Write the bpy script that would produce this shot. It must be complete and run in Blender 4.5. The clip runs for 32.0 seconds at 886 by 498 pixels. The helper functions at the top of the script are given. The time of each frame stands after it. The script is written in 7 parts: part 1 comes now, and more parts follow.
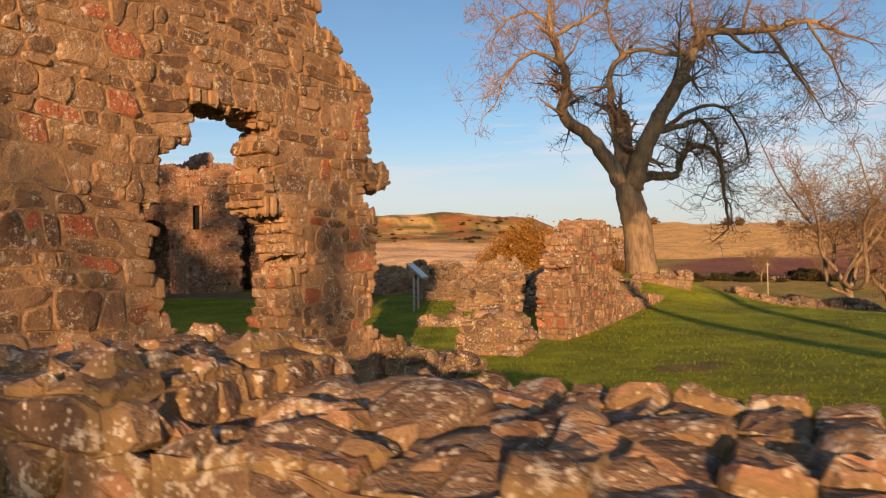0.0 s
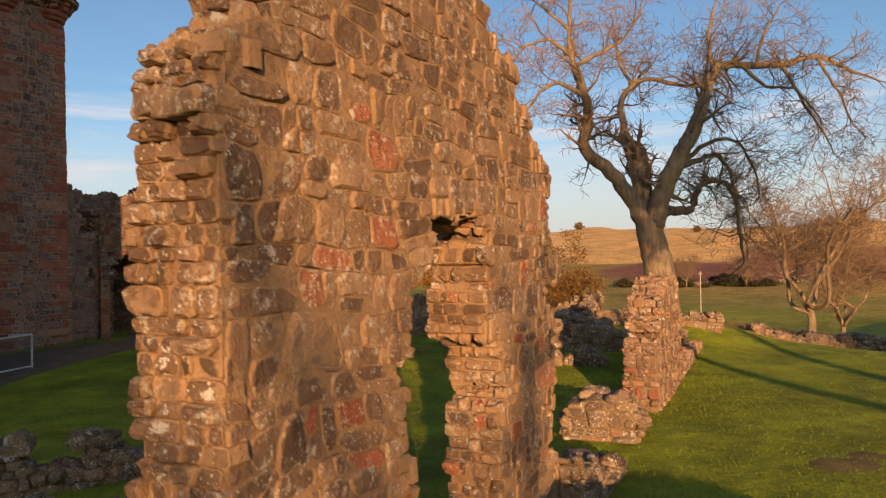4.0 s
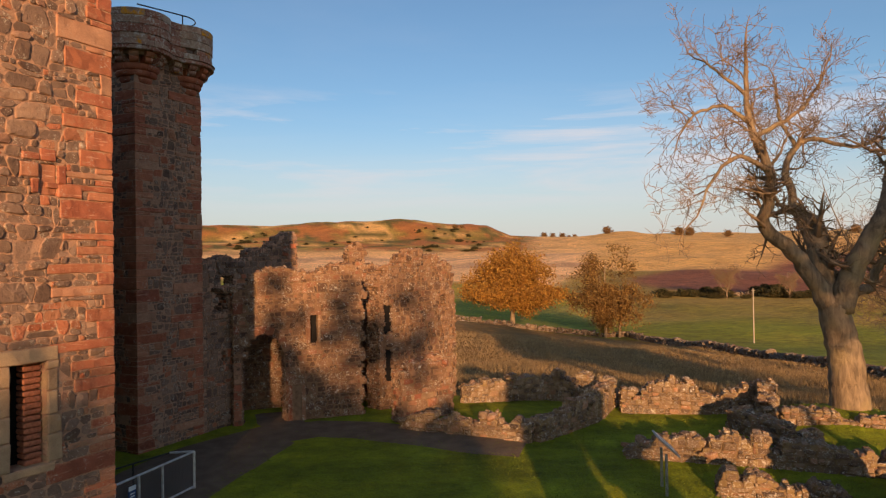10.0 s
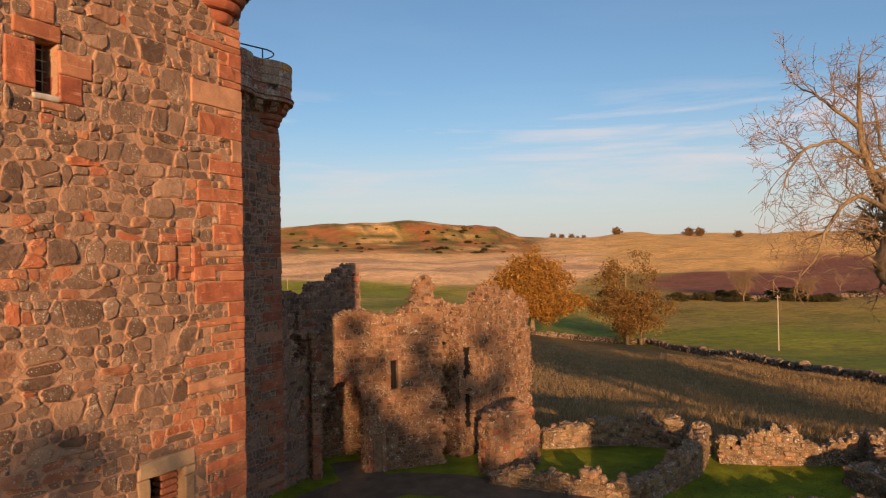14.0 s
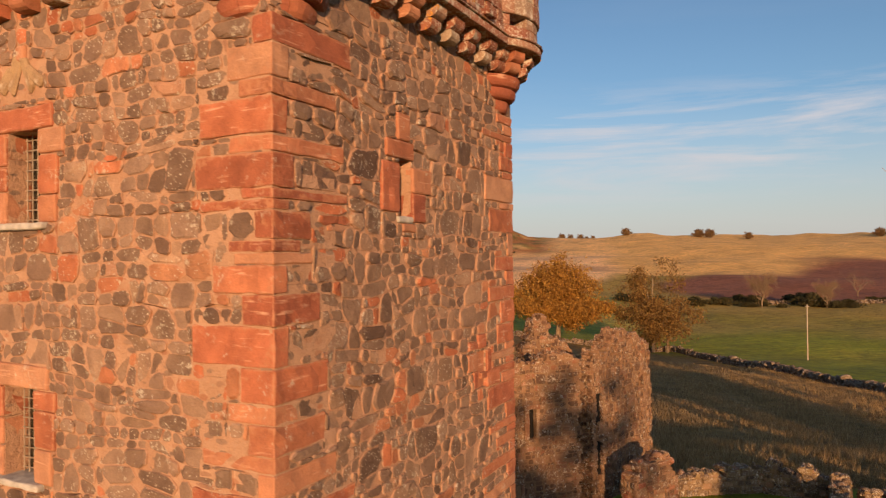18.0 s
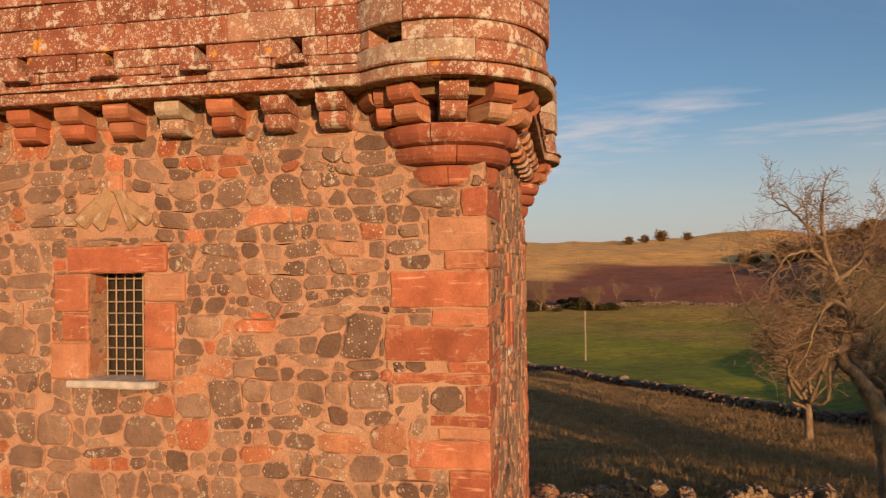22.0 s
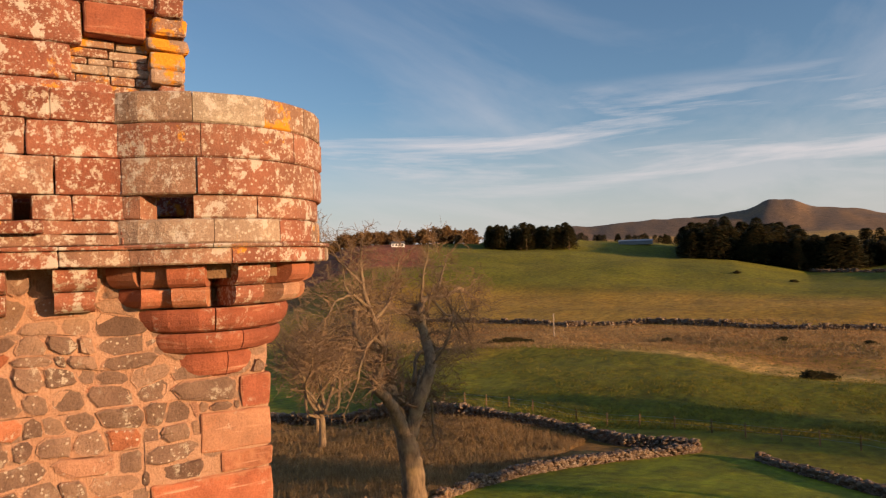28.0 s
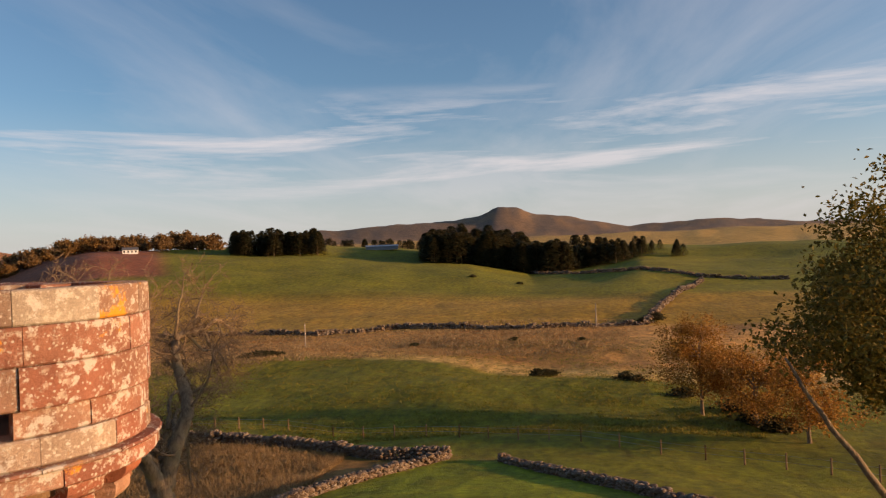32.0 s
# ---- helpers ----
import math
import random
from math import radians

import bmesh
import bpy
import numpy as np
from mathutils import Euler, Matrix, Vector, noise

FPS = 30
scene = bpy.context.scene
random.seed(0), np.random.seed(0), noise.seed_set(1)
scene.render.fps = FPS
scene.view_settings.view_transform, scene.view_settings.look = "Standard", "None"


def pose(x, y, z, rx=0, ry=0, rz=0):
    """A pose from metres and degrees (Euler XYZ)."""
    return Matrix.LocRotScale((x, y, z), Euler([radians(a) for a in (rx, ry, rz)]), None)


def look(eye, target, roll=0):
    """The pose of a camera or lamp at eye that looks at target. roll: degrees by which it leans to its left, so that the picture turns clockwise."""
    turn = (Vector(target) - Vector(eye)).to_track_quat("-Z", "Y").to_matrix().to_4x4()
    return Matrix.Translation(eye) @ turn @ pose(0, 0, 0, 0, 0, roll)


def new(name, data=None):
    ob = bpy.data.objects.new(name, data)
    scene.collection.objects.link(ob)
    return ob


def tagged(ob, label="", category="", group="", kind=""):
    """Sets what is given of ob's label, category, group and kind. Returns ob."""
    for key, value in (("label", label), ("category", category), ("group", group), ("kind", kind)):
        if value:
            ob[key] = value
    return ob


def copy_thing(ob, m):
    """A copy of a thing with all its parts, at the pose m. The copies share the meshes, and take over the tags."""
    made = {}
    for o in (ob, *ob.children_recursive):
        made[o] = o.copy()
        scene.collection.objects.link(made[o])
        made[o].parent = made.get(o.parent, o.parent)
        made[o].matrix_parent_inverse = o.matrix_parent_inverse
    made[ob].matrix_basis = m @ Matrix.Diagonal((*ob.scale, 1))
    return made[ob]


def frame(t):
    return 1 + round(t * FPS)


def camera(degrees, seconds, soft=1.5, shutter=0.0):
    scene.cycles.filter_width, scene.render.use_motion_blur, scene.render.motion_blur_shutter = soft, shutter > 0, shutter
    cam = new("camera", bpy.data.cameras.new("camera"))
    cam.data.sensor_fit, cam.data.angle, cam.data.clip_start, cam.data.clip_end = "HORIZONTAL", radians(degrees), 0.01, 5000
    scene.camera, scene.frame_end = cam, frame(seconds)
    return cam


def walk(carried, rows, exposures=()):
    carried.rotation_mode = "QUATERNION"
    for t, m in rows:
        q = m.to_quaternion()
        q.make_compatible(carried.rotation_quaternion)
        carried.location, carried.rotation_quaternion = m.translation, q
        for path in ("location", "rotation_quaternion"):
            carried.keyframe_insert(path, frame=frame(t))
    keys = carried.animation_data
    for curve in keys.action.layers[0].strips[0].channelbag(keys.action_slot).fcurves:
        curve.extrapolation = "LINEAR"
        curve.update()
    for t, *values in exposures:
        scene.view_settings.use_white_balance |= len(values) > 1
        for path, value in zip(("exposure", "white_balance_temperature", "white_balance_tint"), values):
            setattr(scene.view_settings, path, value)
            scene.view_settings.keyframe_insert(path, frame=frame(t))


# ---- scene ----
cam = camera(65.2, 32.0, soft=1.2, shutter=0.4)
METRES, EYE, TILT, LEAN, TURN = 25.0, 2.0, 0.0, 0.0, 0.0
ROWS = [
    (0.0, 0.0009, -0.0020, 0.0007, 0.23, 0.29, 1.09),
    (0.5, -0.0176, 0.0055, 0.0051, -0.82, 0.25, 1.07),
    (1.0, -0.0349, 0.0145, 0.0098, -1.91, 0.28, 1.06),
    (1.5, -0.0509, 0.0238, 0.0144, -3.00, 0.26, 1.02),
    (2.0, -0.0648, 0.0319, 0.0196, -4.03, 0.26, 1.00),
    (2.5, -0.0790, 0.0405, 0.0255, -5.14, 0.29, 1.00),
    (3.0, -0.0924, 0.0487, 0.0318, -6.24, 0.31, 1.02),
    (3.5, -0.1053, 0.0554, 0.0406, -6.07, 0.39, 1.08),
    (4.0, -0.1186, 0.0612, 0.0511, -5.80, 0.46, 1.13),
    (4.5, -0.1318, 0.0671, 0.0614, -5.57, 0.50, 1.12),
    (6.5, -0.1818, 0.0992, 0.1013, -4.71, 0.59, 1.09),
    (7.0, -0.1948, 0.1080, 0.1110, -4.57, 0.57, 1.08),
    (7.5, -0.2087, 0.1162, 0.1204, -4.46, 0.57, 1.01),
    (8.0, -0.2232, 0.1244, 0.1292, -4.33, 0.56, 0.92),
    (8.5, -0.2372, 0.1321, 0.1375, -4.18, 0.58, 0.88),
    (9.0, -0.2529, 0.1389, 0.1454, -4.08, 0.60, 0.82),
    (9.5, -0.2686, 0.1456, 0.1531, -3.98, 0.62, 0.79),
    (10.0, -0.2840, 0.1522, 0.1603, -3.87, 0.61, 0.83),
    (10.5, -0.2982, 0.1588, 0.1671, -3.79, 0.60, 0.83),
    (11.0, -0.3101, 0.1660, 0.1737, -3.71, 0.63, 0.88),
    (11.5, -0.3199, 0.1740, 0.1805, -3.62, 0.64, 0.92),
    (12.0, -0.3299, 0.1820, 0.1873, -3.54, 0.66, 0.96),
    (12.5, -0.3407, 0.1892, 0.1939, -3.47, 0.67, 1.01),
    (13.0, -0.3527, 0.1957, 0.2012, -3.39, 0.66, 1.01),
    (13.5, -0.3669, 0.2021, 0.2081, -3.34, 0.66, 1.03),
    (15.5, -0.4396, 0.2199, 0.2381, -3.15, 0.59, 0.81),
    (16.0, -0.4617, 0.2232, 0.2455, -3.15, 0.58, 0.77),
    (16.5, -0.4836, 0.2245, 0.2525, -3.05, 0.59, 0.74),
    (17.0, -0.5069, 0.2273, 0.2601, -2.99, 0.59, 0.72),
    (17.5, -0.5301, 0.2301, 0.2693, -2.93, 0.53, 0.58),
    (18.0, -0.5514, 0.2325, 0.2788, -2.86, 0.53, 0.56),
    (18.5, -0.5714, 0.2353, 0.2884, -2.77, 0.50, 0.51),
    (19.0, -0.5908, 0.2380, 0.2976, -2.90, 0.52, 0.59),
    (19.5, -0.6094, 0.2404, 0.3059, -3.85, 0.53, 0.61),
    (20.0, -0.6276, 0.2428, 0.3140, -4.92, 0.53, 0.57),
    (20.5, -0.6458, 0.2452, 0.3217, -8.04, 0.54, 0.52),
    (21.0, -0.6635, 0.2479, 0.3274, -12.23, 0.64, 0.61),
    (21.5, -0.6807, 0.2511, 0.3332, -16.34, 0.70, 0.68),
    (22.0, -0.6951, 0.2543, 0.3391, -20.29, 0.81, 0.77),
    (22.5, -0.7072, 0.2579, 0.3455, -24.25, 0.83, 0.80),
    (23.0, -0.7165, 0.2622, 0.3522, -28.12, 0.92, 0.84),
    (23.5, -0.7246, 0.2669, 0.3590, -32.11, 0.98, 0.83),
    (24.0, -0.7311, 0.2715, 0.3655, -36.04, 1.00, 0.79),
    (24.5, -0.7368, 0.2769, 0.3713, -39.94, 0.89, 0.75),
    (26.5, -0.7515, 0.3011, 0.3844, -51.69, 0.92, 1.37),
    (27.0, -0.7535, 0.3074, 0.3873, -54.56, 0.87, 1.48),
    (27.5, -0.7553, 0.3135, 0.3915, -57.45, 0.83, 1.63),
    (28.0, -0.7572, 0.3192, 0.3972, -60.30, 0.78, 1.76),
    (28.5, -0.7588, 0.3250, 0.4044, -63.16, 0.75, 1.90),
    (29.0, -0.7598, 0.3310, 0.4121, -65.99, 0.71, 2.00),
    (29.5, -0.7611, 0.3364, 0.4193, -68.83, 0.67, 2.09),
    (30.0, -0.7629, 0.3409, 0.4259, -71.59, 0.61, 2.15),
    (30.5, -0.7651, 0.3448, 0.4319, -74.37, 0.55, 2.22),
    (31.0, -0.7672, 0.3476, 0.4374, -76.95, 0.48, 2.28),
    (31.5, -0.7677, 0.3480, 0.4429, -79.02, 0.42, 2.26),
    (32.0, -0.7676, 0.3474, 0.4484, -80.98, 0.37, 2.27),
]
walk(cam, [(t, pose(0, 0, EYE, TILT, LEAN, TURN) @ pose(METRES * x, METRES * y, METRES * z, 90 + pitch, roll, yaw)) for t, x, y, z, yaw, pitch, roll in ROWS],
     exposures=[(0.0, 0.65), (4.0, 0.65), (9.0, 0.55), (14.0, 0.5), (18.0, 0.36), (21.0, 0.24), (24.0, 0.22), (27.0, 0.42), (32.0, 0.5)])

# ---- light ----
SUN_WAY = Vector((0.035, 0.985, -0.165)).normalized()      # the way the sunlight travels
SUN_ELEV = math.asin(-SUN_WAY.z)
SUN_ROT = math.atan2(-SUN_WAY.x, -SUN_WAY.y)
world = bpy.data.worlds.new("sky")
scene.world = world
world.use_nodes = True
wn, wl = world.node_tree.nodes, world.node_tree.links
wn.clear()
w_out, w_bg = wn.new("ShaderNodeOutputWorld"), wn.new("ShaderNodeBackground")
w_sky = wn.new("ShaderNodeTexSky")
w_sky.sky_type = 'NISHITA'
w_sky.sun_disc = False
w_sky.sun_elevation, w_sky.sun_rotation = SUN_ELEV + 0.12, SUN_ROT
w_sky.air_density, w_sky.dust_density, w_sky.ozone_density = 1.0, 1.2, 3.0
w_bg.inputs[1].default_value = 0.088
# thin streaks of high cloud, laid on a flat layer overhead
w_tc, w_sep = wn.new("ShaderNodeTexCoord"), wn.new("ShaderNodeSeparateXYZ")
wl.new(w_tc.outputs["Generated"], w_sep.inputs[0])


def w_math(op, a, b=None):
    n = wn.new("ShaderNodeMath")
    n.operation = op
    for i, v in enumerate((a, b)):
        if v is None:
            continue
        if isinstance(v, (int, float)):
            n.inputs[i].default_value = v
        else:
            wl.new(v, n.inputs[i])
    return n.outputs[0]


w_h = w_math('ADD', w_math('MAXIMUM', w_sep.outputs[2], 0.0), 0.07)
w_cx, w_cy = w_math('DIVIDE', w_sep.outputs[0], w_h), w_math('DIVIDE', w_sep.outputs[1], w_h)
w_vec = wn.new("ShaderNodeCombineXYZ")
wl.new(w_math('MULTIPLY', w_cx, 1.0), w_vec.inputs[0])
wl.new(w_math('MULTIPLY', w_cy, 1.0), w_vec.inputs[1])
w_map = wn.new("ShaderNodeMapping")
w_map.inputs["Rotation"].default_value = (0, 0, radians(-20))
w_map.inputs["Scale"].default_value = (0.28, 0.75, 1.0)
wl.new(w_vec.outputs[0], w_map.inputs[0])
w_n = wn.new("ShaderNodeTexNoise")
w_n.inputs["Scale"].default_value, w_n.inputs["Detail"].default_value, w_n.inputs["Roughness"].default_value = 0.9, 8.0, 0.58
w_n.inputs["Distortion"].default_value = 0.5
wl.new(w_map.outputs[0], w_n.inputs["Vector"])
w_r = wn.new("ShaderNodeValToRGB")
w_r.color_ramp.elements[0].position, w_r.color_ramp.elements[1].position = 0.44, 0.66
wl.new(w_n.outputs["Fac"], w_r.inputs[0])
w_smap = wn.new("ShaderNodeMapping")
w_smap.inputs["Scale"].default_value = (1.5, 1.5, 15.0)
wl.new(w_tc.outputs["Generated"], w_smap.inputs[0])
w_sn = wn.new("ShaderNodeTexNoise")
w_sn.inputs["Scale"].default_value, w_sn.inputs["Detail"].default_value, w_sn.inputs["Roughness"].default_value = 1.5, 9.0, 0.6
w_sn.inputs["Distortion"].default_value = 0.35
wl.new(w_smap.outputs[0], w_sn.inputs["Vector"])
w_sr = wn.new("ShaderNodeValToRGB")
w_sr.color_ramp.elements[0].position, w_sr.color_ramp.elements[1].position = 0.47, 0.64
wl.new(w_sn.outputs["Fac"], w_sr.inputs[0])
w_band = wn.new("ShaderNodeValToRGB")
w_band.color_ramp.elements[0].position, w_band.color_ramp.elements[0].color = 0.05, (0, 0, 0, 1)
w_band.color_ramp.elements[1].position, w_band.color_ramp.elements[1].color = 0.12, (1, 1, 1, 1)
for pos, val in ((0.19, 1.0), (0.24, 0.0)):
    el = w_band.color_ramp.elements.new(pos)
    el.color = (val, val, val, 1)
wl.new(w_sep.outputs[2], w_band.inputs[0])
w_streak = w_math('MULTIPLY', w_math('MULTIPLY', w_sr.outputs[0], w_band.outputs[0]), 0.8)
w_east = wn.new("ShaderNodeMapRange")
w_east.interpolation_type = 'SMOOTHSTEP'
w_east.inputs[1].default_value, w_east.inputs[2].default_value, w_east.inputs[3].default_value, w_east.inputs[4].default_value = 0.6, 0.98, 0.08, 0.34
wl.new(w_sep.outputs[0], w_east.inputs[0])
w_mix = wn.new("ShaderNodeMix")
w_mix.data_type = 'RGBA'
wl.new(w_math('MAXIMUM', w_math('MULTIPLY', w_r.outputs[0], w_east.outputs[0]), w_streak), w_mix.inputs[0])
w_deep = wn.new("ShaderNodeMix")
w_deep.data_type, w_deep.blend_type = 'RGBA', 'MULTIPLY'
w_deep.inputs[0].default_value = 1.0
wl.new(w_sky.outputs[0], w_deep.inputs[6])
w_deep.inputs[7].default_value = (0.95, 1.0, 1.0, 1)
wl.new(w_deep.outputs[2], w_mix.inputs[6])
w_mix.inputs[7].default_value = (6.2, 5.7, 5.8, 1)
# pale haze low over the land
w_low = wn.new("ShaderNodeMapRange")
w_low.interpolation_type = 'SMOOTHSTEP'
w_low.inputs[1].default_value, w_low.inputs[2].default_value, w_low.inputs[3].default_value, w_low.inputs[4].default_value = -0.02, 0.22, 0.75, 0.0
wl.new(w_sep.outputs[2], w_low.inputs[0])
w_haze = wn.new("ShaderNodeMix")
w_haze.data_type = 'RGBA'
wl.new(w_low.outputs[0], w_haze.inputs[0])
wl.new(w_mix.outputs[2], w_haze.inputs[6])
w_haze.inputs[7].default_value = (5.6, 5.2, 5.1, 1)
wl.new(w_haze.outputs[2], w_bg.inputs[0])
wl.new(w_bg.outputs[0], w_out.inputs[0])

sun = new("sun", bpy.data.lights.new("sun", 'SUN'))
sun.data.energy, sun.data.angle, sun.data.color = 5.2, radians(0.6), (1.0, 0.58, 0.28)
sun.matrix_world = look((0, 0, 60), Vector((0, 0, 60)) + SUN_WAY)

# ---- materials ----


class Mat:
    """A node material, with short ways to wire it."""

    def __init__(self, name, rough=0.85, metal=0.0):
        self.m = bpy.data.materials.new(name)
        self.m.use_nodes = True
        self.n, self.l = self.m.node_tree.nodes, self.m.node_tree.links
        self.b = self.n["Principled BSDF"]
        self.b.inputs["Roughness"].default_value = rough
        self.b.inputs["Metallic"].default_value = metal
        self.b.inputs["Specular IOR Level"].default_value = 0.25
        self.co = self.n.new("ShaderNodeTexCoord").outputs["Object"]

    def put(self, v, socket):
        if isinstance(v, (int, float)):
            socket.default_value = v
        elif isinstance(v, tuple):
            socket.default_value = (*v, 1) if len(v) == 3 else v
        else:
            self.l.new(v, socket)

    def noise(self, scale, detail=4.0, rough=0.55, dist=0.0, stretch=None):
        n = self.n.new("ShaderNodeTexNoise")
        n.inputs["Scale"].default_value, n.inputs["Detail"].default_value = scale, detail
        n.inputs["Roughness"].default_value, n.inputs["Distortion"].default_value = rough, dist
        self.l.new(self.stretched(stretch), n.inputs["Vector"])
        return n.outputs["Fac"]

    def stretched(self, stretch):
        if not stretch:
            return self.co
        m = self.n.new("ShaderNodeMapping")
        m.inputs["Scale"].default_value = stretch
        self.l.new(self.co, m.inputs[0])
        return m.outputs[0]

    def cells(self, scale, feature='F1', stretch=None):
        n = self.n.new("ShaderNodeTexVoronoi")
        n.feature = feature
        n.inputs["Scale"].default_value = scale
        self.l.new(self.stretched(stretch), n.inputs["Vector"])
        return n.outputs["Distance"]

    def ramp(self, fac, *stops):
        n = self.n.new("ShaderNodeValToRGB")
        e = n.color_ramp.elements
        while len(e) < len(stops):
            e.new(0.5)
        for i, (p, c) in enumerate(stops):
            e[i].position = p
            e[i].color = (c, c, c, 1) if isinstance(c, (int, float)) else (*c, 1)
        self.put(fac, n.inputs[0])
        return n.outputs[0]

    def mix(self, fac, a, b, how='MIX'):
        n = self.n.new("ShaderNodeMix")
        n.data_type, n.blend_type = 'RGBA', how
        self.put(fac, n.inputs[0])
        self.put(a, n.inputs[6])
        self.put(b, n.inputs[7])
        return n.outputs[2]

    def math(self, op, a, b=0.0):
        n = self.n.new("ShaderNodeMath")
        n.operation = op
        self.put(a, n.inputs[0])
        self.put(b, n.inputs[1])
        return n.outputs[0]

    def attr(self, name):
        n = self.n.new("ShaderNodeAttribute")
        n.attribute_name = name
        return n

    def split(self, colour):
        n = self.n.new("ShaderNodeSeparateColor")
        self.l.new(colour, n.inputs[0])
        return n.outputs

    def random(self):
        return self.n.new("ShaderNodeObjectInfo").outputs["Random"]

    def island(self):
        return self.n.new("ShaderNodeNewGeometry").outputs["Random Per Island"]

    def bump(self, height, strength=0.5, distance=0.02):
        n = self.n.new("ShaderNodeBump")
        n.inputs["Strength"].default_value, n.inputs["Distance"].default_value = strength, distance
        self.put(height, n.inputs["Height"])
        self.l.new(n.outputs[0], self.b.inputs["Normal"])

    def colour(self, c):
        self.put(c, self.b.inputs["Base Color"])
        return self.m


def pinned(k, base, scale=11.0):
    """Mortar packed with small pinning stones: some cells of a fine net take a stone's tone."""
    n = k.n.new("ShaderNodeTexVoronoi")
    n.inputs["Scale"].default_value, n.inputs["Randomness"].default_value = scale, 0.95
    k.l.new(k.stretched((0.62, 0.62, 1.25)), n.inputs["Vector"])
    tone = k.split(n.outputs["Color"])
    stone = k.ramp(tone[1], (0.0, (0.15, 0.10, 0.08)), (0.45, (0.27, 0.175, 0.125)), (0.7, (0.38, 0.16, 0.09)), (1.0, (0.40, 0.26, 0.17)))
    body = k.ramp(k.math('ADD', n.outputs["Distance"], k.math('MULTIPLY', k.math('SUBTRACT', k.noise(30, 4), 0.5), 0.35)), (0.36, 1.0), (0.46, 0.0))
    return k.mix(k.math('MULTIPLY', body, k.ramp(tone[0], (0.34, 0.0), (0.38, 0.85))), base, stone)


def stone_material(name, stops, lichen=0.3, orange=0.0, streak=0.0, grain=1.0, smear=None, spread=0.0, pins=0.0, spotted=0.0, drift=0.5):
    """Weathered stone: a tone for each stone (from its own tint), blotches, grain and pale lichen spots."""
    k = Mat(name, 0.9)
    t = k.split(k.attr("tint").outputs["Color"])
    base = k.ramp(t[0], *stops)
    base = k.mix(k.ramp(k.noise(3.5, 5), (0.3, 0.0), (0.7, 1.0)), base, k.mix(1.0, base, (0.62, 0.60, 0.62), 'MULTIPLY'))
    base = k.mix(k.ramp(k.noise(38, 4, 0.7), (0.35, 0.0), (0.75, 0.55)), base, k.mix(1.0, base, (1.35, 1.3, 1.25), 'MULTIPLY'))
    base = k.mix(k.math('MULTIPLY', k.ramp(k.noise(90, 2, 0.7), (0.45, 0.0), (0.6, 1.0)), 0.35), base, k.mix(1.0, base, (0.55, 0.52, 0.5), 'MULTIPLY'))
    if streak:
        s = k.ramp(k.noise(2.0, 4, 0.6, 0.4, (1.0, 1.0, 9.0)), (0.60, 0.0), (0.72, 1.0))
        base = k.mix(k.math('MULTIPLY', s, streak), base, (0.62, 0.36, 0.24))
    bright = k.math('ADD', k.math('MULTIPLY', t[1], 0.7), 0.65)
    base = k.mix(1.0, base, bright, 'MULTIPLY')
    if spotted:
        some = k.ramp(k.math('FRACT', k.math('MULTIPLY', t[1], 7.3)), (1 - spotted, 0.0), (1 - spotted + 0.05, 1.0))
        dots = k.ramp(k.math('ADD', k.cells(26), k.math('MULTIPLY', k.math('SUBTRACT', k.noise(24, 5, 0.7), 0.5), 0.9)), (0.14, 1.0), (0.22, 0.0))
        base = k.mix(k.math('MULTIPLY', k.math('MULTIPLY', some, dots), 0.85), base, (0.52, 0.44, 0.35))
    if smear:
        e = k.math('ADD', k.math('MULTIPLY', t[2], 1.0), k.math('MULTIPLY', k.math('SUBTRACT', k.noise(13, 6, 0.7), 0.5), 1.5))
        e = k.math('ADD', e, k.math('MULTIPLY', k.math('SUBTRACT', k.noise(1.3, 3), 0.5), drift))
        joint = k.mix(k.noise(7, 5, 0.65), k.mix(1.0, smear, (0.72, 0.70, 0.68), 'MULTIPLY'), k.mix(1.0, smear, (1.12, 1.1, 1.1), 'MULTIPLY'))
        if pins:
            joint = pinned(k, joint, pins)
        base = k.mix(k.ramp(e, (0.62 - spread, 0.0), (0.85 - spread, 0.9)), base, joint)
    if lichen:
        blot = k.math('MULTIPLY', k.ramp(k.noise(17, 8, 0.78), (0.53, 0.0), (0.58, 1.0)), k.ramp(k.noise(2.7, 3), (0.62 - 0.15 * lichen, 0.0), (0.72 - 0.15 * lichen, 1.0)))
        base = k.mix(k.math('MULTIPLY', blot, 0.75), base, k.mix(k.noise(50, 3), (0.42, 0.36, 0.27), (0.60, 0.53, 0.43)))
        for scale, lo, hi, wn_scale in ((13, 0.08, 0.15, 1.9), (30, 0.16, 0.26, 3.1)) if lichen > 1 else ():
            spots = k.ramp(k.math('ADD', k.cells(scale), k.math('MULTIPLY', k.math('SUBTRACT', k.noise(22, 5, 0.7), 0.5), 0.75)), (lo, 1.0), (hi, 0.0))
            where = k.ramp(k.noise(wn_scale, 4), (0.60 - 0.22 * lichen, 0.0), (0.68 - 0.22 * lichen, 1.0))
            base = k.mix(k.math('MULTIPLY', k.math('MULTIPLY', spots, where), 0.8), base, (0.50, 0.44, 0.36))
        patch = k.ramp(k.noise(6.5, 7, 0.7), (0.68 - 0.075 * lichen, 0.0), (0.71 - 0.075 * lichen, 0.9))
        base = k.mix(k.math('MULTIPLY', patch, min(1.0, lichen * 1.2)), base, (0.50, 0.44, 0.37))
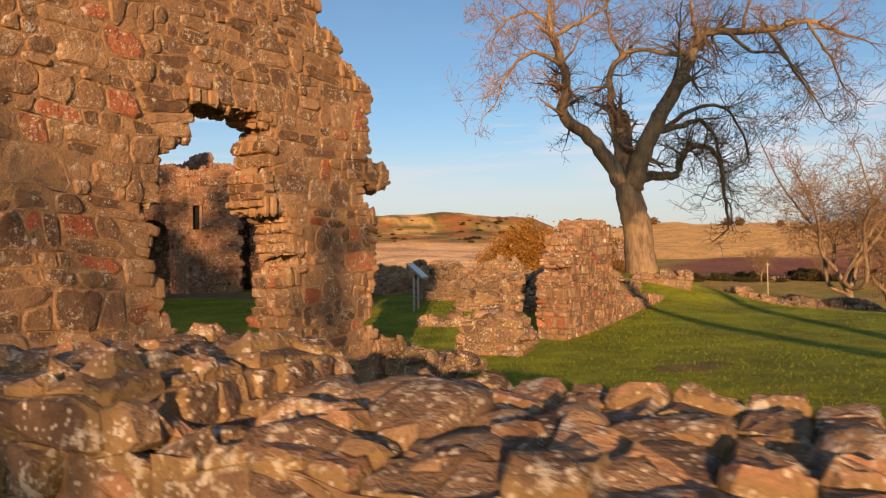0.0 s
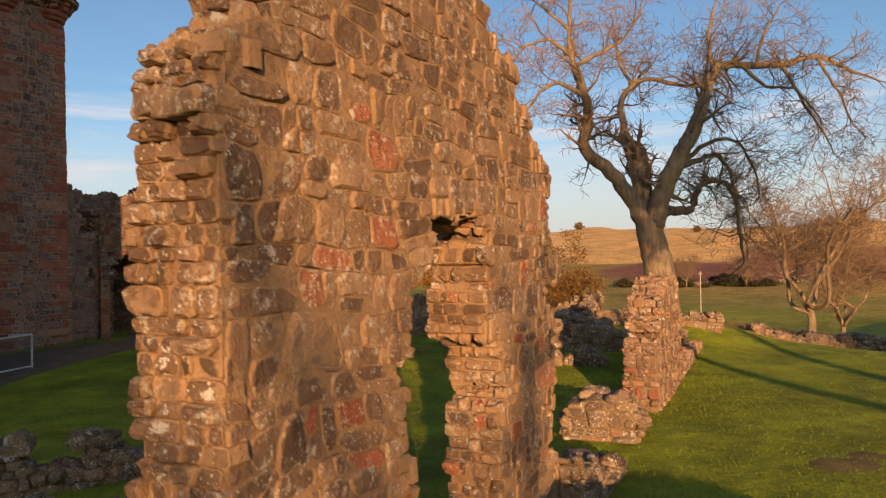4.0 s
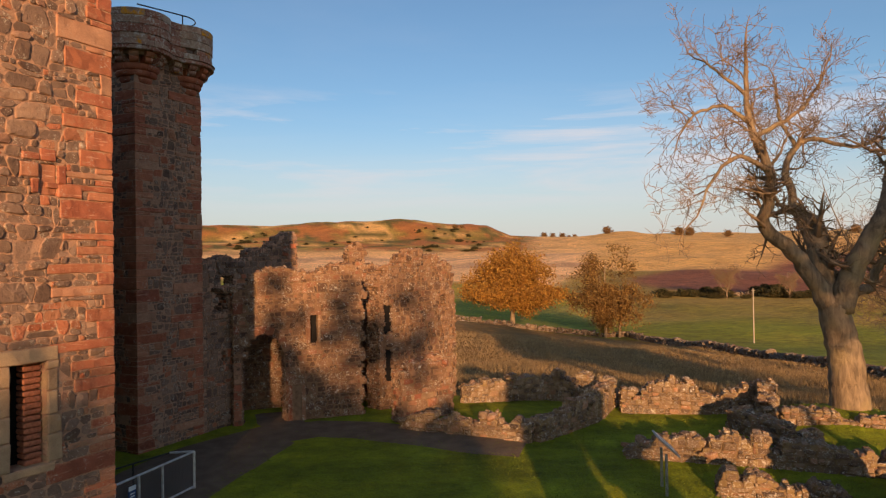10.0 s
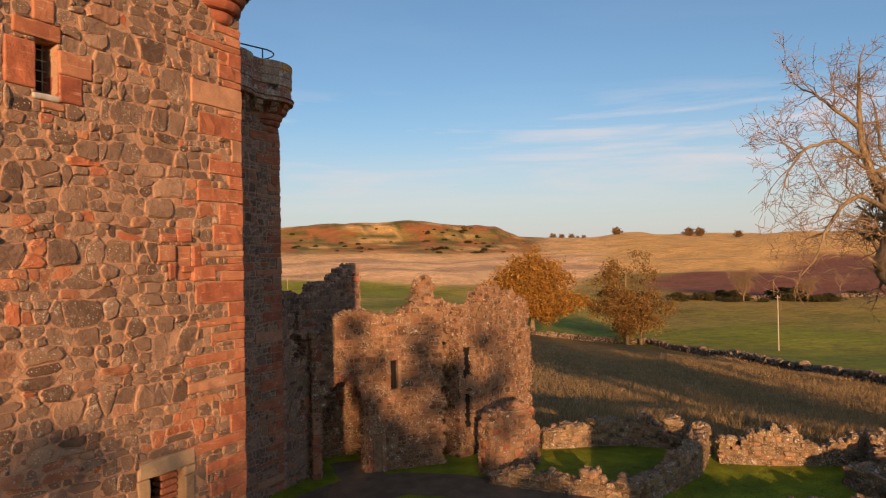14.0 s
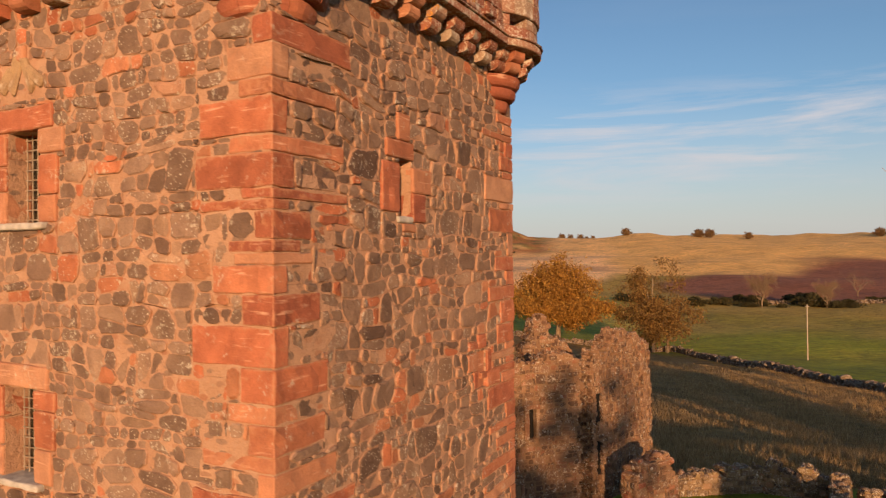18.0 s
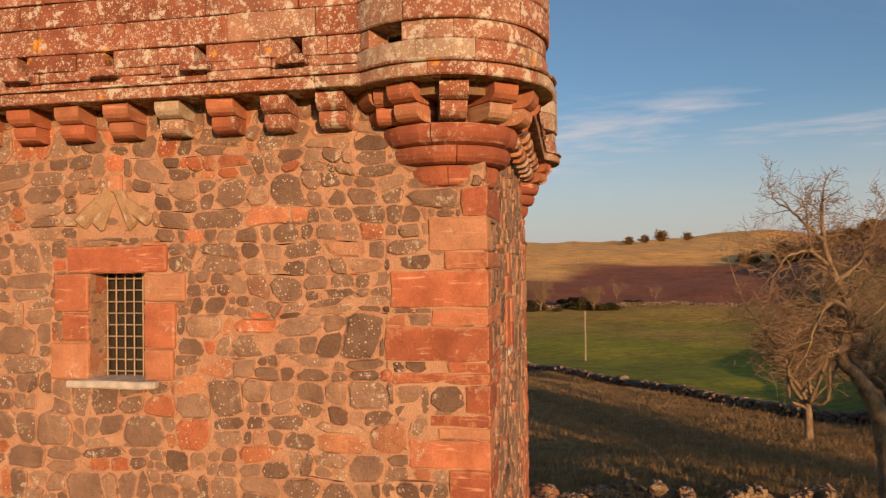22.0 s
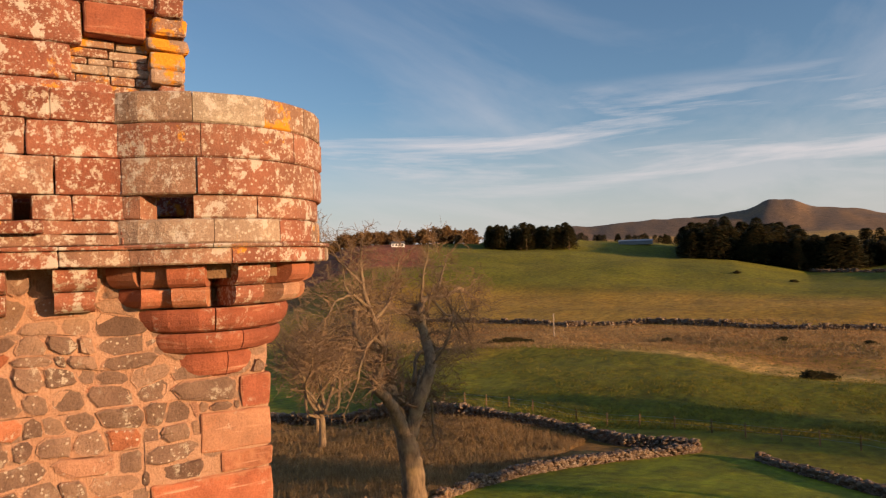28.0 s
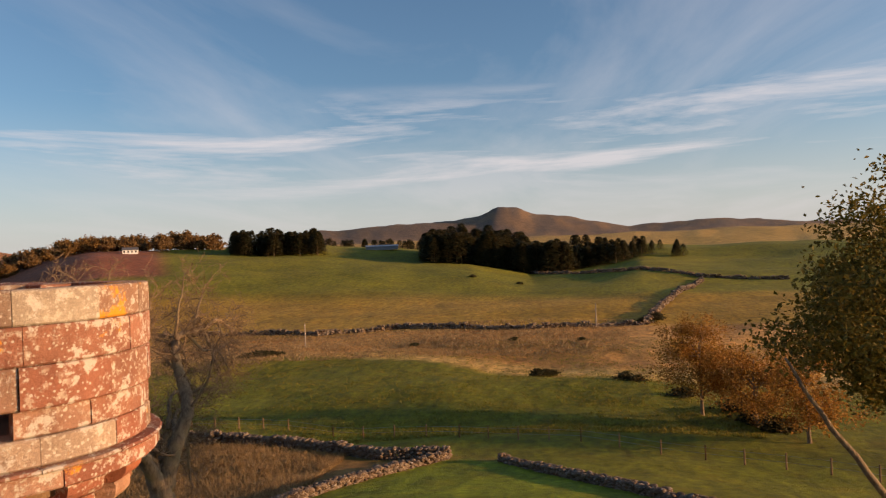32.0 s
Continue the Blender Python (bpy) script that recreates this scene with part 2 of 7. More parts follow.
    if orange:
        o = k.ramp(k.noise(2.0, 8, 0.72), (0.66 - 0.2 * orange, 0.0), (0.70 - 0.2 * orange, 1.0))
        base = k.mix(o, base, k.mix(k.noise(40, 4), (0.50, 0.20, 0.015), (0.68, 0.32, 0.03)))
    h = k.math('ADD', k.math('MULTIPLY', k.noise(9, 6, 0.6), 1.0), k.math('MULTIPLY', k.noise(55, 3, 0.7), 0.35))
    k.bump(h, 0.75 * grain, 0.03)
    return k.colour(base)


RUBBLE = stone_material("whin_rubble", [(0.0, (0.15, 0.092, 0.066)), (0.25, (0.215, 0.138, 0.098)), (0.5, (0.275, 0.178, 0.125)), (0.78, (0.35, 0.22, 0.145)),
                                        (0.86, (0.45, 0.145, 0.07)), (1.0, (0.46, 0.22, 0.12))], lichen=0.6, grain=1.3, smear=(0.45, 0.262, 0.17), spread=0.0, pins=9.0, spotted=0.42)
RUIN = stone_material("ruin_sandstone", [(0.0, (0.15, 0.095, 0.062)), (0.35, (0.24, 0.15, 0.09)), (0.6, (0.31, 0.195, 0.11)), (0.82, (0.30, 0.105, 0.06)),
                                         (1.0, (0.42, 0.29, 0.16))], lichen=1.0, grain=1.5, smear=(0.31, 0.195, 0.11), spread=0.12)
RUIN_WALL = stone_material("ruin_wall_stone", [(0.0, (0.14, 0.085, 0.053)), (0.3, (0.235, 0.146, 0.086)), (0.6, (0.31, 0.193, 0.108)), (0.8, (0.36, 0.228, 0.128)), (0.84, (0.33, 0.105, 0.053)), (1.0, (0.37, 0.17, 0.086))],
                           lichen=1.0, grain=1.7, smear=(0.35, 0.216, 0.112), spread=0.2, spotted=0.55, drift=0.9)
GATE_STONE = stone_material("gatehouse_stone", [(0.0, (0.12, 0.066, 0.043)), (0.35, (0.20, 0.112, 0.068)), (0.6, (0.27, 0.155, 0.09)), (0.82, (0.27, 0.09, 0.05)), (1.0, (0.38, 0.25, 0.145))],
                            lichen=1.0, grain=1.5, smear=(0.28, 0.16, 0.09), spread=0.1, spotted=0.4)
FIELDSTONE = stone_material("fieldstone", [(0.0, (0.125, 0.08, 0.054)), (0.4, (0.205, 0.135, 0.083)), (0.75, (0.28, 0.185, 0.11)), (1.0, (0.33, 0.17, 0.095))], lichen=1.05, grain=1.8, smear=(0.25, 0.165, 0.075), spread=0.1)
RED_ASHLAR = stone_material("red_ashlar", [(0.0, (0.33, 0.105, 0.06)), (0.45, (0.42, 0.145, 0.075)), (0.8, (0.46, 0.20, 0.11)), (1.0, (0.43, 0.25, 0.155))], lichen=0.4, streak=0.8, grain=0.8, smear=(0.44, 0.205, 0.115))
PARAPET_STONE = stone_material("parapet_stone", [(0.0, (0.27, 0.095, 0.055)), (0.4, (0.33, 0.13, 0.08)), (0.72, (0.35, 0.165, 0.105)), (0.9, (0.38, 0.26, 0.18)), (1.0, (0.44, 0.36, 0.27))], lichen=1.55, orange=0.2, grain=0.9)
TAN_ASHLAR = stone_material("tan_ashlar", [(0.0, (0.40, 0.26, 0.145)), (1.0, (0.48, 0.33, 0.195))], lichen=0.2, grain=0.6, smear=(0.40, 0.25, 0.15))
GOLD_LICHEN = stone_material("lichened_coping", [(0.0, (0.28, 0.12, 0.07)), (0.5, (0.34, 0.20, 0.13)), (1.0, (0.42, 0.33, 0.24))], lichen=1.3, orange=0.84, grain=0.8)


def mortar_material(name, a, b, pins=0.0):
    k = Mat(name, 0.95)
    c = k.mix(k.ramp(k.noise(2.2, 5), (0.35, 0.0), (0.65, 1.0)), a, b)
    if pins:
        c = pinned(k, c, pins)
    c = k.mix(k.ramp(k.noise(60, 3, 0.7), (0.4, 0.0), (0.7, 0.5)), c, k.mix(1.0, c, (0.6, 0.58, 0.55), 'MULTIPLY'))
    k.bump(k.math('ADD', k.noise(14, 5), k.math('MULTIPLY', k.noise(70, 3), 0.5)), 0.8, 0.03)
    return k.colour(c)


MORTAR = mortar_material("pink_lime_mortar", (0.40, 0.225, 0.14), (0.48, 0.29, 0.19), 9.0)
RUIN_MORTAR = mortar_material("golden_lime_mortar", (0.23, 0.143, 0.08), (0.345, 0.214, 0.111), 13.0)
CORE = mortar_material("ruin_core", (0.17, 0.105, 0.06), (0.26, 0.16, 0.09))


def plain(name, c, rough=0.7, metal=0.0, var=0.25, scale=12.0, bump=0.2):
    k = Mat(name, rough, metal)
    n = k.ramp(k.noise(scale, 5), (0.3, 1.0 - var), (0.7, 1.0 + var))
    k.bump(k.noise(scale * 4, 3), bump, 0.01)
    return k.colour(k.mix(1.0, c, n, 'MULTIPLY'))


IRON = plain("dark_iron", (0.05, 0.045, 0.04), 0.55, 0.6)
ZINC = plain("bright_zinc_tube", (0.55, 0.53, 0.50), 0.45, 0.3)
GALV = plain("galvanised_steel", (0.30, 0.29, 0.28), 0.45, 0.7)
# near-black: shade inside openings put into the colour
DARK = plain("painted_dark", (0.012, 0.01, 0.009), 0.9)
OAK = plain("weathered_oak", (0.20, 0.12, 0.07), 0.8, 0, 0.3, 8)
GREY_WOOD = plain("silvered_pole_wood", (0.36, 0.29, 0.22), 0.85, 0, 0.25, 6)
BRICK = plain("red_brick", (0.30, 0.11, 0.06), 0.9, 0, 0.35, 20)
SLAB_GREY = plain("grey_sill_stone", (0.42, 0.38, 0.34), 0.85, 0, 0.25, 9)
SIGN_FACE = plain("sign_panel", (0.55, 0.52, 0.48), 0.35, 0, 0.1, 4)
SIGN_BLUE = plain("sign_blue", (0.03, 0.06, 0.16), 0.4, 0, 0.1, 4)
WHITE = plain("white_paint", (0.75, 0.74, 0.72), 0.5, 0, 0.08, 5)
PATH_MAT = mortar_material("gravel_path", (0.13, 0.092, 0.062), (0.19, 0.135, 0.09))


def glass_material():
    k = Mat("old_window_glass", 0.12)
    k.b.inputs["Specular IOR Level"].default_value = 0.6
    k.bump(k.noise(6, 2), 0.15, 0.02)
    return k.colour(k.mix(k.noise(3, 2), (0.012, 0.011, 0.01), (0.05, 0.042, 0.03)))


GLASS = glass_material()


def bark_material(name, a, b, moss):
    k = Mat(name, 0.92)
    n = k.noise(7, 6, 0.65, 0.6, (1.0, 1.0, 0.25))
    c = k.mix(k.ramp(n, (0.35, 0.0), (0.65, 1.0)), a, b)
    c = k.mix(k.math('MULTIPLY', k.ramp(k.noise(1.1, 4), (0.5, 0.0), (0.65, 1.0)), 0.6), c, moss)
    k.bump(n, 0.9, 0.05)
    return k.colour(c)


BARK = bark_material("grey_bark", (0.115, 0.08, 0.05), (0.29, 0.205, 0.125), (0.31, 0.225, 0.11))
TWIG = plain("twig_bark", (0.215, 0.14, 0.08), 0.85, 0, 0.3, 2)


def leaf_material(name, *stops):
    k = Mat(name, 0.7)
    c = k.ramp(k.island(), *stops)
    c = k.mix(1.0, c, k.ramp(k.noise(0.6, 3), (0.3, 0.75), (0.7, 1.2)), 'MULTIPLY')
    d = k.n.new("ShaderNodeBsdfTranslucent")
    k.l.new(c, d.inputs[0])
    m = k.n.new("ShaderNodeMixShader")
    m.inputs[0].default_value = 0.35
    k.l.new(k.b.outputs[0], m.inputs[1])
    k.l.new(d.outputs[0], m.inputs[2])
    k.l.new(m.outputs[0], k.n["Material Output"].inputs[0])
    return k.colour(c)


LEAF_GOLD = leaf_material("golden_leaf", (0.0, (0.20, 0.09, 0.02)), (0.5, (0.35, 0.165, 0.03)), (1.0, (0.48, 0.26, 0.05)))
LEAF_RUST = leaf_material("rust_leaf", (0.0, (0.13, 0.07, 0.022)), (0.6, (0.23, 0.12, 0.034)), (1.0, (0.33, 0.20, 0.06)))
LEAF_OLIVE = leaf_material("olive_leaf", (0.0, (0.09, 0.08, 0.016)), (0.6, (0.18, 0.135, 0.022)), (1.0, (0.30, 0.19, 0.035)))
LEAF_FIR = leaf_material("fir_needles", (0.0, (0.035, 0.04, 0.016)), (0.6, (0.07, 0.065, 0.024)), (1.0, (0.15, 0.10, 0.035)))
LEAF_WOOD = leaf_material("brown_wood_leaf", (0.0, (0.12, 0.07, 0.03)), (0.6, (0.20, 0.115, 0.045)), (1.0, (0.30, 0.18, 0.07)))
LEAF_GORSE = leaf_material("gorse_leaf", (0.0, (0.03, 0.03, 0.012)), (0.7, (0.07, 0.06, 0.02)), (1.0, (0.12, 0.08, 0.03)))
BLADE_DRY = leaf_material("dry_grass_blade", (0.0, (0.20, 0.13, 0.058)), (0.6, (0.34, 0.22, 0.10)), (1.0, (0.46, 0.32, 0.16)))
BLADE_PASTURE = leaf_material("pasture_grass_blade", (0.0, (0.10, 0.11, 0.010)), (0.6, (0.20, 0.17, 0.02)), (1.0, (0.36, 0.26, 0.05)))
BLADE_GREEN = leaf_material("green_grass_blade", (0.0, (0.10, 0.14, 0.010)), (0.6, (0.19, 0.235, 0.016)), (1.0, (0.30, 0.30, 0.03)))


def ground_material():
    k = Mat("turf_and_fields", 0.95)
    base = k.attr("field").outputs["Color"]
    wet = k.ramp(k.noise(0.05, 5, 0.6), (0.3, 0.72), (0.7, 1.2))
    fine = k.ramp(k.noise(1.1, 8, 0.72), (0.3, 0.55), (0.7, 1.35))
    mid = k.ramp(k.noise(0.3, 6, 0.65, 0.3, (1.0, 2.2, 1.0)), (0.32, 0.62), (0.68, 1.35))
    base = k.mix(1.0, base, mid, 'MULTIPLY')
    grit = k.ramp(k.noise(24, 4, 0.7), (0.3, 0.6), (0.72, 1.35))
    c = k.mix(1.0, k.mix(1.0, k.mix(1.0, base, wet, 'MULTIPLY'), fine, 'MULTIPLY'), grit, 'MULTIPLY')
    c = k.mix(k.math('MULTIPLY', k.ramp(k.noise(0.35, 5, 0.65), (0.52, 0.0), (0.66, 1.0)), 0.35), c, k.mix(1.0, c, (1.5, 1.1, 0.9), 'MULTIPLY'))
    k.bump(k.math('ADD', k.noise(2.2, 7, 0.7), k.math('MULTIPLY', k.noise(30, 3), 0.15)), 0.8, 0.16)
    return k.colour(c)


GROUND = ground_material()

# ---- mesh helpers ----


def solid(name, verts, faces, material, parent=None, label="", tints=None, smooth=False):
    """One mesh object. tints: (tone, brightness, nearness to the joint) for each vertex, read by the stone materials."""
    me = bpy.data.meshes.new(name)
    me.from_pydata([tuple(v) for v in verts], [], [tuple(f) for f in faces])
    if tints is not None:
        at = me.attributes.new("tint", 'FLOAT_COLOR', 'POINT')
        flat = np.ones((len(me.vertices), 4), np.float32)
        t = np.asarray(tints, np.float32)
        flat[:, 2] = 0.0
        flat[:, :t.shape[1]] = t
        at.data.foreach_set("color", flat.ravel())
    if smooth:
        me.polygons.foreach_set("use_smooth", np.ones(len(me.polygons), bool))
    me.materials.append(material)
    me.update()
    ob = new(name, me)
    if parent:
        ob.parent = parent
    if label:
        ob["label"] = label
    return ob


class Bag:
    """Gathers many small pieces into one mesh."""

    def __init__(self):
        self.v, self.f, self.t = [], [], []

    def add(self, verts, faces, tint=(0.5, 0.5)):
        o = len(self.v)
        self.v.extend(verts)
        self.f.extend([tuple(i + o for i in f) for f in faces])
        self.t.extend(tint if isinstance(tint, list) else [tuple(tint) + (0.0,) * (3 - len(tint))] * len(verts))

    def done(self, name, material, parent=None, label="", smooth=False):
        return solid(name, self.v, self.f, material, parent, label, self.t, smooth)


BOX_F = [(0, 3, 2, 1), (4, 5, 6, 7), (0, 1, 5, 4), (1, 2, 6, 5), (2, 3, 7, 6), (3, 0, 4, 7)]


def box(x0, y0, z0, x1, y1, z1):
    return [(x0, y0, z0), (x1, y0, z0), (x1, y1, z0), (x0, y1, z0), (x0, y0, z1), (x1, y0, z1), (x1, y1, z1), (x0, y1, z1)], BOX_F


def block(x0, y0, z0, x1, y1, z1, bevel=0.02, rough=0.01, rnd=random):
    """A dressed block with chamfered, slightly uneven edges: 24 corners."""
    lo, hi = (x0, y0, z0), (x1, y1, z1)
    b = min(bevel, 0.3 * min(x1 - x0, y1 - y0, z1 - z0))
    out, index = [], {}
    for cx in (0, 1):
        for cy in (0, 1):
            for cz in (0, 1):
                c = (cx, cy, cz)
                jig = [rnd.uniform(-rough, rough) for _ in range(3)]
                for ax in range(3):
                    p = []
                    for k in range(3):
                        inset = 0.0 if k == ax else b
                        p.append((hi[k] - inset if c[k] else lo[k] + inset) + jig[k])
                    index[(c, ax)] = len(out)
                    out.append(tuple(p))
    faces = []
    for ax in range(3):
        o1, o2 = (ax + 1) % 3, (ax + 2) % 3
        for s in (0, 1):
            ring = []
            for a, d in ((0, 0), (1, 0), (1, 1), (0, 1)):
                c = [0, 0, 0]
                c[ax], c[o1], c[o2] = s, a, d
                ring.append(index[(tuple(c), ax)])
            faces.append(tuple(ring) if s else tuple(reversed(ring)))
        # edges along this axis
        for a in (0, 1):
            for d in (0, 1):
                c0, c1 = [0, 0, 0], [0, 0, 0]
                c0[o1], c0[o2], c1[o1], c1[o2], c1[ax] = a, d, a, d, 1
                c0, c1 = tuple(c0), tuple(c1)
                q = (index[(c0, o1)], index[(c1, o1)], index[(c1, o2)], index[(c0, o2)])
                faces.append(q if a != d else tuple(reversed(q)))
    for cx in (0, 1):
        for cy in (0, 1):
            for cz in (0, 1):
                c = (cx, cy, cz)
                tri = (index[(c, 0)], index[(c, 1)], index[(c, 2)])
                faces.append(tri if (cx + cy + cz) % 2 else tuple(reversed(tri)))
    return out, faces


def tube(points, radii, sides=6):
    """A tapered tube along points."""
    verts, faces = [], []
    up = Vector((0.31, 0.17, 0.93))
    n = len(points)
    for i, p in enumerate(points):
        a, b = points[max(i - 1, 0)], points[min(i + 1, n - 1)]
        d = Vector(b) - Vector(a)
        d.normalize()
        x = d.cross(up)
        if x.length < 0.05:
            x = d.cross(Vector((1, 0, 0)))
        x.normalize()
        y = d.cross(x)
        for k in range(sides):
            w = 2 * math.pi * k / sides
            verts.append(tuple(Vector(p) + (x * math.cos(w) + y * math.sin(w)) * radii[i]))
    for i in range(n - 1):
        for k in range(sides):
            a, b = i * sides + k, i * sides + (k + 1) % sides
            faces.append((a, b, b + sides, a + sides))
    faces.append(tuple(range((n - 1) * sides, n * sides)))
    faces.append(tuple(reversed(range(sides))))
    return verts, faces


def thing(name, x, y, z, rz=0.0, label="", category="", group="", kind=""):
    e = new(name)
    e.empty_display_size = 0.3
    e.matrix_world = pose(x, y, z, 0, 0, rz)
    return tagged(e, label, category, group, kind)


# ---- masonry ----


def clip_half(poly, nx, ny, d):
    """The part of a convex polygon where nx*x + ny*y <= d."""
    out = []
    n = len(poly)
    for i in range(n):
        ax, ay = poly[i]
        bx, by = poly[(i + 1) % n]
        da, db = nx * ax + ny * ay - d, nx * bx + ny * by - d
        if da <= 0:
            out.append((ax, ay))
        if (da < 0 < db) or (db < 0 < da):
            k = da / (da - db)
            out.append((ax + (bx - ax) * k, ay + (by - ay) * k))
    return out


def rubble_cells(w, h, sx, sz, rnd, z0=0.0, wave=0.22, skew=0.16, mixed=False):
    """Cells of rubble laid in wandering courses over w x h, as (centre, polygon): long and short stones, slivers and pairs of thin ones."""
    beds, z = [], z0 - 0.5 * sz
    while z < h + sz:
        beds.append(z)
        z += sz * rnd.choice((0.8, 1.2, 1.5, 1.8, 2.1) if mixed else (0.5, 0.75, 0.95, 1.1, 1.35, 1.6))
    seed = rnd.uniform(0, 90)

    def bed(j, s):
        b = beds[j] + sz * (wave * 1.6 * noise.noise(Vector((s * 0.9, j * 0.37 + seed, 1.0))) + wave * noise.noise(Vector((s * 2.6, j * 5.1 + seed, 2.0))))
        return b

    cells = []
    for j in range(len(beds) - 1):
        tall = beds[j + 1] - beds[j]
        x = -sx * rnd.uniform(0.1, 1.0)
        lean0 = rnd.uniform(-1, 1) * skew * tall
        while x < w:
            st = sx * rnd.choice((0.4, 0.6, 0.8, 1.0, 1.25, 1.6)) * rnd.uniform(0.85, 1.15)
            if tall < 0.7 * sz:
                st *= rnd.uniform(0.7, 1.3)
            e = x + st
            lean1 = rnd.uniform(-1, 1) * skew * tall
            n = max(1, int(st / 0.16))
            low = [(x - lean0, bed(j, x - lean0))] + [(x + st * k / n, bed(j, x + st * k / n)) for k in range(1, n)] + [(e - lean1, bed(j, e - lean1))]
            top = [(e + lean1, bed(j + 1, e + lean1))] + [(e - st * k / n, bed(j + 1, e - st * k / n)) for k in range(1, n)] + [(x + lean0, bed(j + 1, x + lean0))]
            polys = [low + top]
            if tall > 0.9 * sz and rnd.random() < (0.62 if mixed else 0.3):
                k0, k1 = rnd.uniform(0.3, 0.65), rnd.uniform(0.3, 0.65)
                a0 = (low[0][0] + (top[-1][0] - low[0][0]) * k0, low[0][1] + (top[-1][1] - low[0][1]) * k0)
                a1 = (low[-1][0] + (top[0][0] - low[-1][0]) * k1, low[-1][1] + (top[0][1] - low[-1][1]) * k1)
                polys = [low + [a1, a0], [a0, a1] + top]
            if mixed:
                cut = []
                for q in polys:
                    if rnd.random() < 0.45 and max(p[0] for p in q) - min(p[0] for p in q) > 1.7 * (max(p[1] for p in q) - min(p[1] for p in q)):
                        m, dx = x + st * rnd.uniform(0.25, 0.75), rnd.uniform(-0.3, 0.3)
                        ym = sum(p[1] for p in q) / len(q)
                        cut += [clip_half(q, 1, dx, m + dx * ym), clip_half(q, -1, -dx, -m - dx * ym)]
                    else:
                        cut.append(q)
                polys = [q for q in cut if len(q) >= 3]
            for poly in polys:
                poly = clip_half(clip_half(clip_half(clip_half(poly, 1, 0, w), -1, 0, 0.0), 0, 1, h), 0, -1, -z0)
                if len(poly) >= 3:
                    cx, cy = sum(t[0] for t in poly) / len(poly), sum(t[1] for t in poly) / len(poly)
                    cells.append(((cx, cy), poly))
            x, lean0 = e, lean1
    return cells


def cut_out(cells, rects):
    """Cells with square openings (from, bottom, to, top) cut clean out of them."""
    for a, b, c, d in rects:
        out = []
        for ce, p in cells:
            xs, zs = [q[0] for q in p], [q[1] for q in p]
            if max(xs) <= a or min(xs) >= c or max(zs) <= b or min(zs) >= d:
                out.append((ce, p))
                continue
            mid = clip_half(clip_half(p, 1, 0, c), -1, 0, -a)
            for q in (clip_half(p, 1, 0, a), clip_half(p, -1, 0, -c), clip_half(mid, 0, 1, b) if mid else [], clip_half(mid, 0, -1, -d) if mid else []):
                if len(q) >= 3:
                    out.append(((sum(t[0] for t in q) / len(q), sum(t[1] for t in q) / len(q)), q))
        cells = out
    return cells


def covered(cells, step=0.5):
    """A test whether a place lies in one of the cells."""
    bins = {}
    for c, poly in cells:
        xs, ys = [t[0] for t in poly], [t[1] for t in poly]
        for i in range(int(min(xs) // step), int(max(xs) // step) + 1):
            for j in range(int(min(ys) // step), int(max(ys) // step) + 1):
                bins.setdefault((i, j), []).append(poly)

    def test(x, y):
        return any(in_shape(poly, x, y) for poly in bins.get((int(x // step), int(y // step)), ()))
    return test


def pillow(poly, gap, out, rnd, bury=0.06, flat=0.75, tilt=0.12, knock=0.19):
    """A rough stone over a cell: corners knocked off, edges sunk into the joint, face proud by out. In (s, z, proud)."""
    n = len(poly)
    cx, cy = sum(p[0] for p in poly) / n, sum(p[1] for p in poly) / n
    r = sum(math.hypot(p[0] - cx, p[1] - cy) for p in poly) / n
    k = max(0.5, 1 - gap / max(r, 0.02))
    ring = []
    for i in range(n):
        a, b = poly[i], poly[(i + 1) % n]
        el = math.hypot(a[0] - b[0], a[1] - b[1])
        if el < 0.22 * r:
            ring.append(((a[0] + b[0]) / 2, (a[1] + b[1]) / 2))
            continue
        c = min(0.42, knock * r / el * rnd.uniform(0.5, 1.7))
        for f in ((c, 1 - c) if el < 0.9 * r else (c, rnd.uniform(0.4, 0.6), 1 - c)):
            ring.append((a[0] + (b[0] - a[0]) * f, a[1] + (b[1] - a[1]) * f))
    ring = [(cx + (p[0] - cx) * k * rnd.uniform(0.93, 1.03), cy + (p[1] - cy) * k * rnd.uniform(0.93, 1.03)) for p in ring]
    m = len(ring)
    tx, ty = rnd.uniform(-tilt, tilt), rnd.uniform(-tilt, tilt)
    verts = [(p[0], p[1], -bury) for p in ring]
    verts += [(cx + (p[0] - cx) * 0.99, cy + (p[1] - cy) * 0.99, out * rnd.uniform(0.35, 0.75)) for p in ring]
    for p in ring:
        q = flat * rnd.uniform(0.92, 1.05)
        x, y = (p[0] - cx) * q, (p[1] - cy) * q
        verts.append((cx + x, cy + y, out * rnd.uniform(0.8, 1.2) + tx * x + ty * y))
    verts.append((cx + rnd.uniform(-0.2, 0.2) * r, cy + rnd.uniform(-0.15, 0.15) * r, out * rnd.uniform(0.95, 1.3)))
    faces = []
    for a in (0, m):
        for i in range(m):
            j = (i + 1) % m
            faces.append((a + i, a + j, a + m + j, a + m + i))
    for i in range(m):
        faces.append((2 * m + i, 2 * m + (i + 1) % m, 3 * m))
    return verts, faces


def pillow_tints(verts, tint):
    """Tints for a pillow: its outer rings lie at the joint."""
    m = (len(verts) - 1) // 3
    return [(*tint, 1.0)] * (2 * m) + [(*tint, 0.22)] * m + [(*tint, 0.0)]


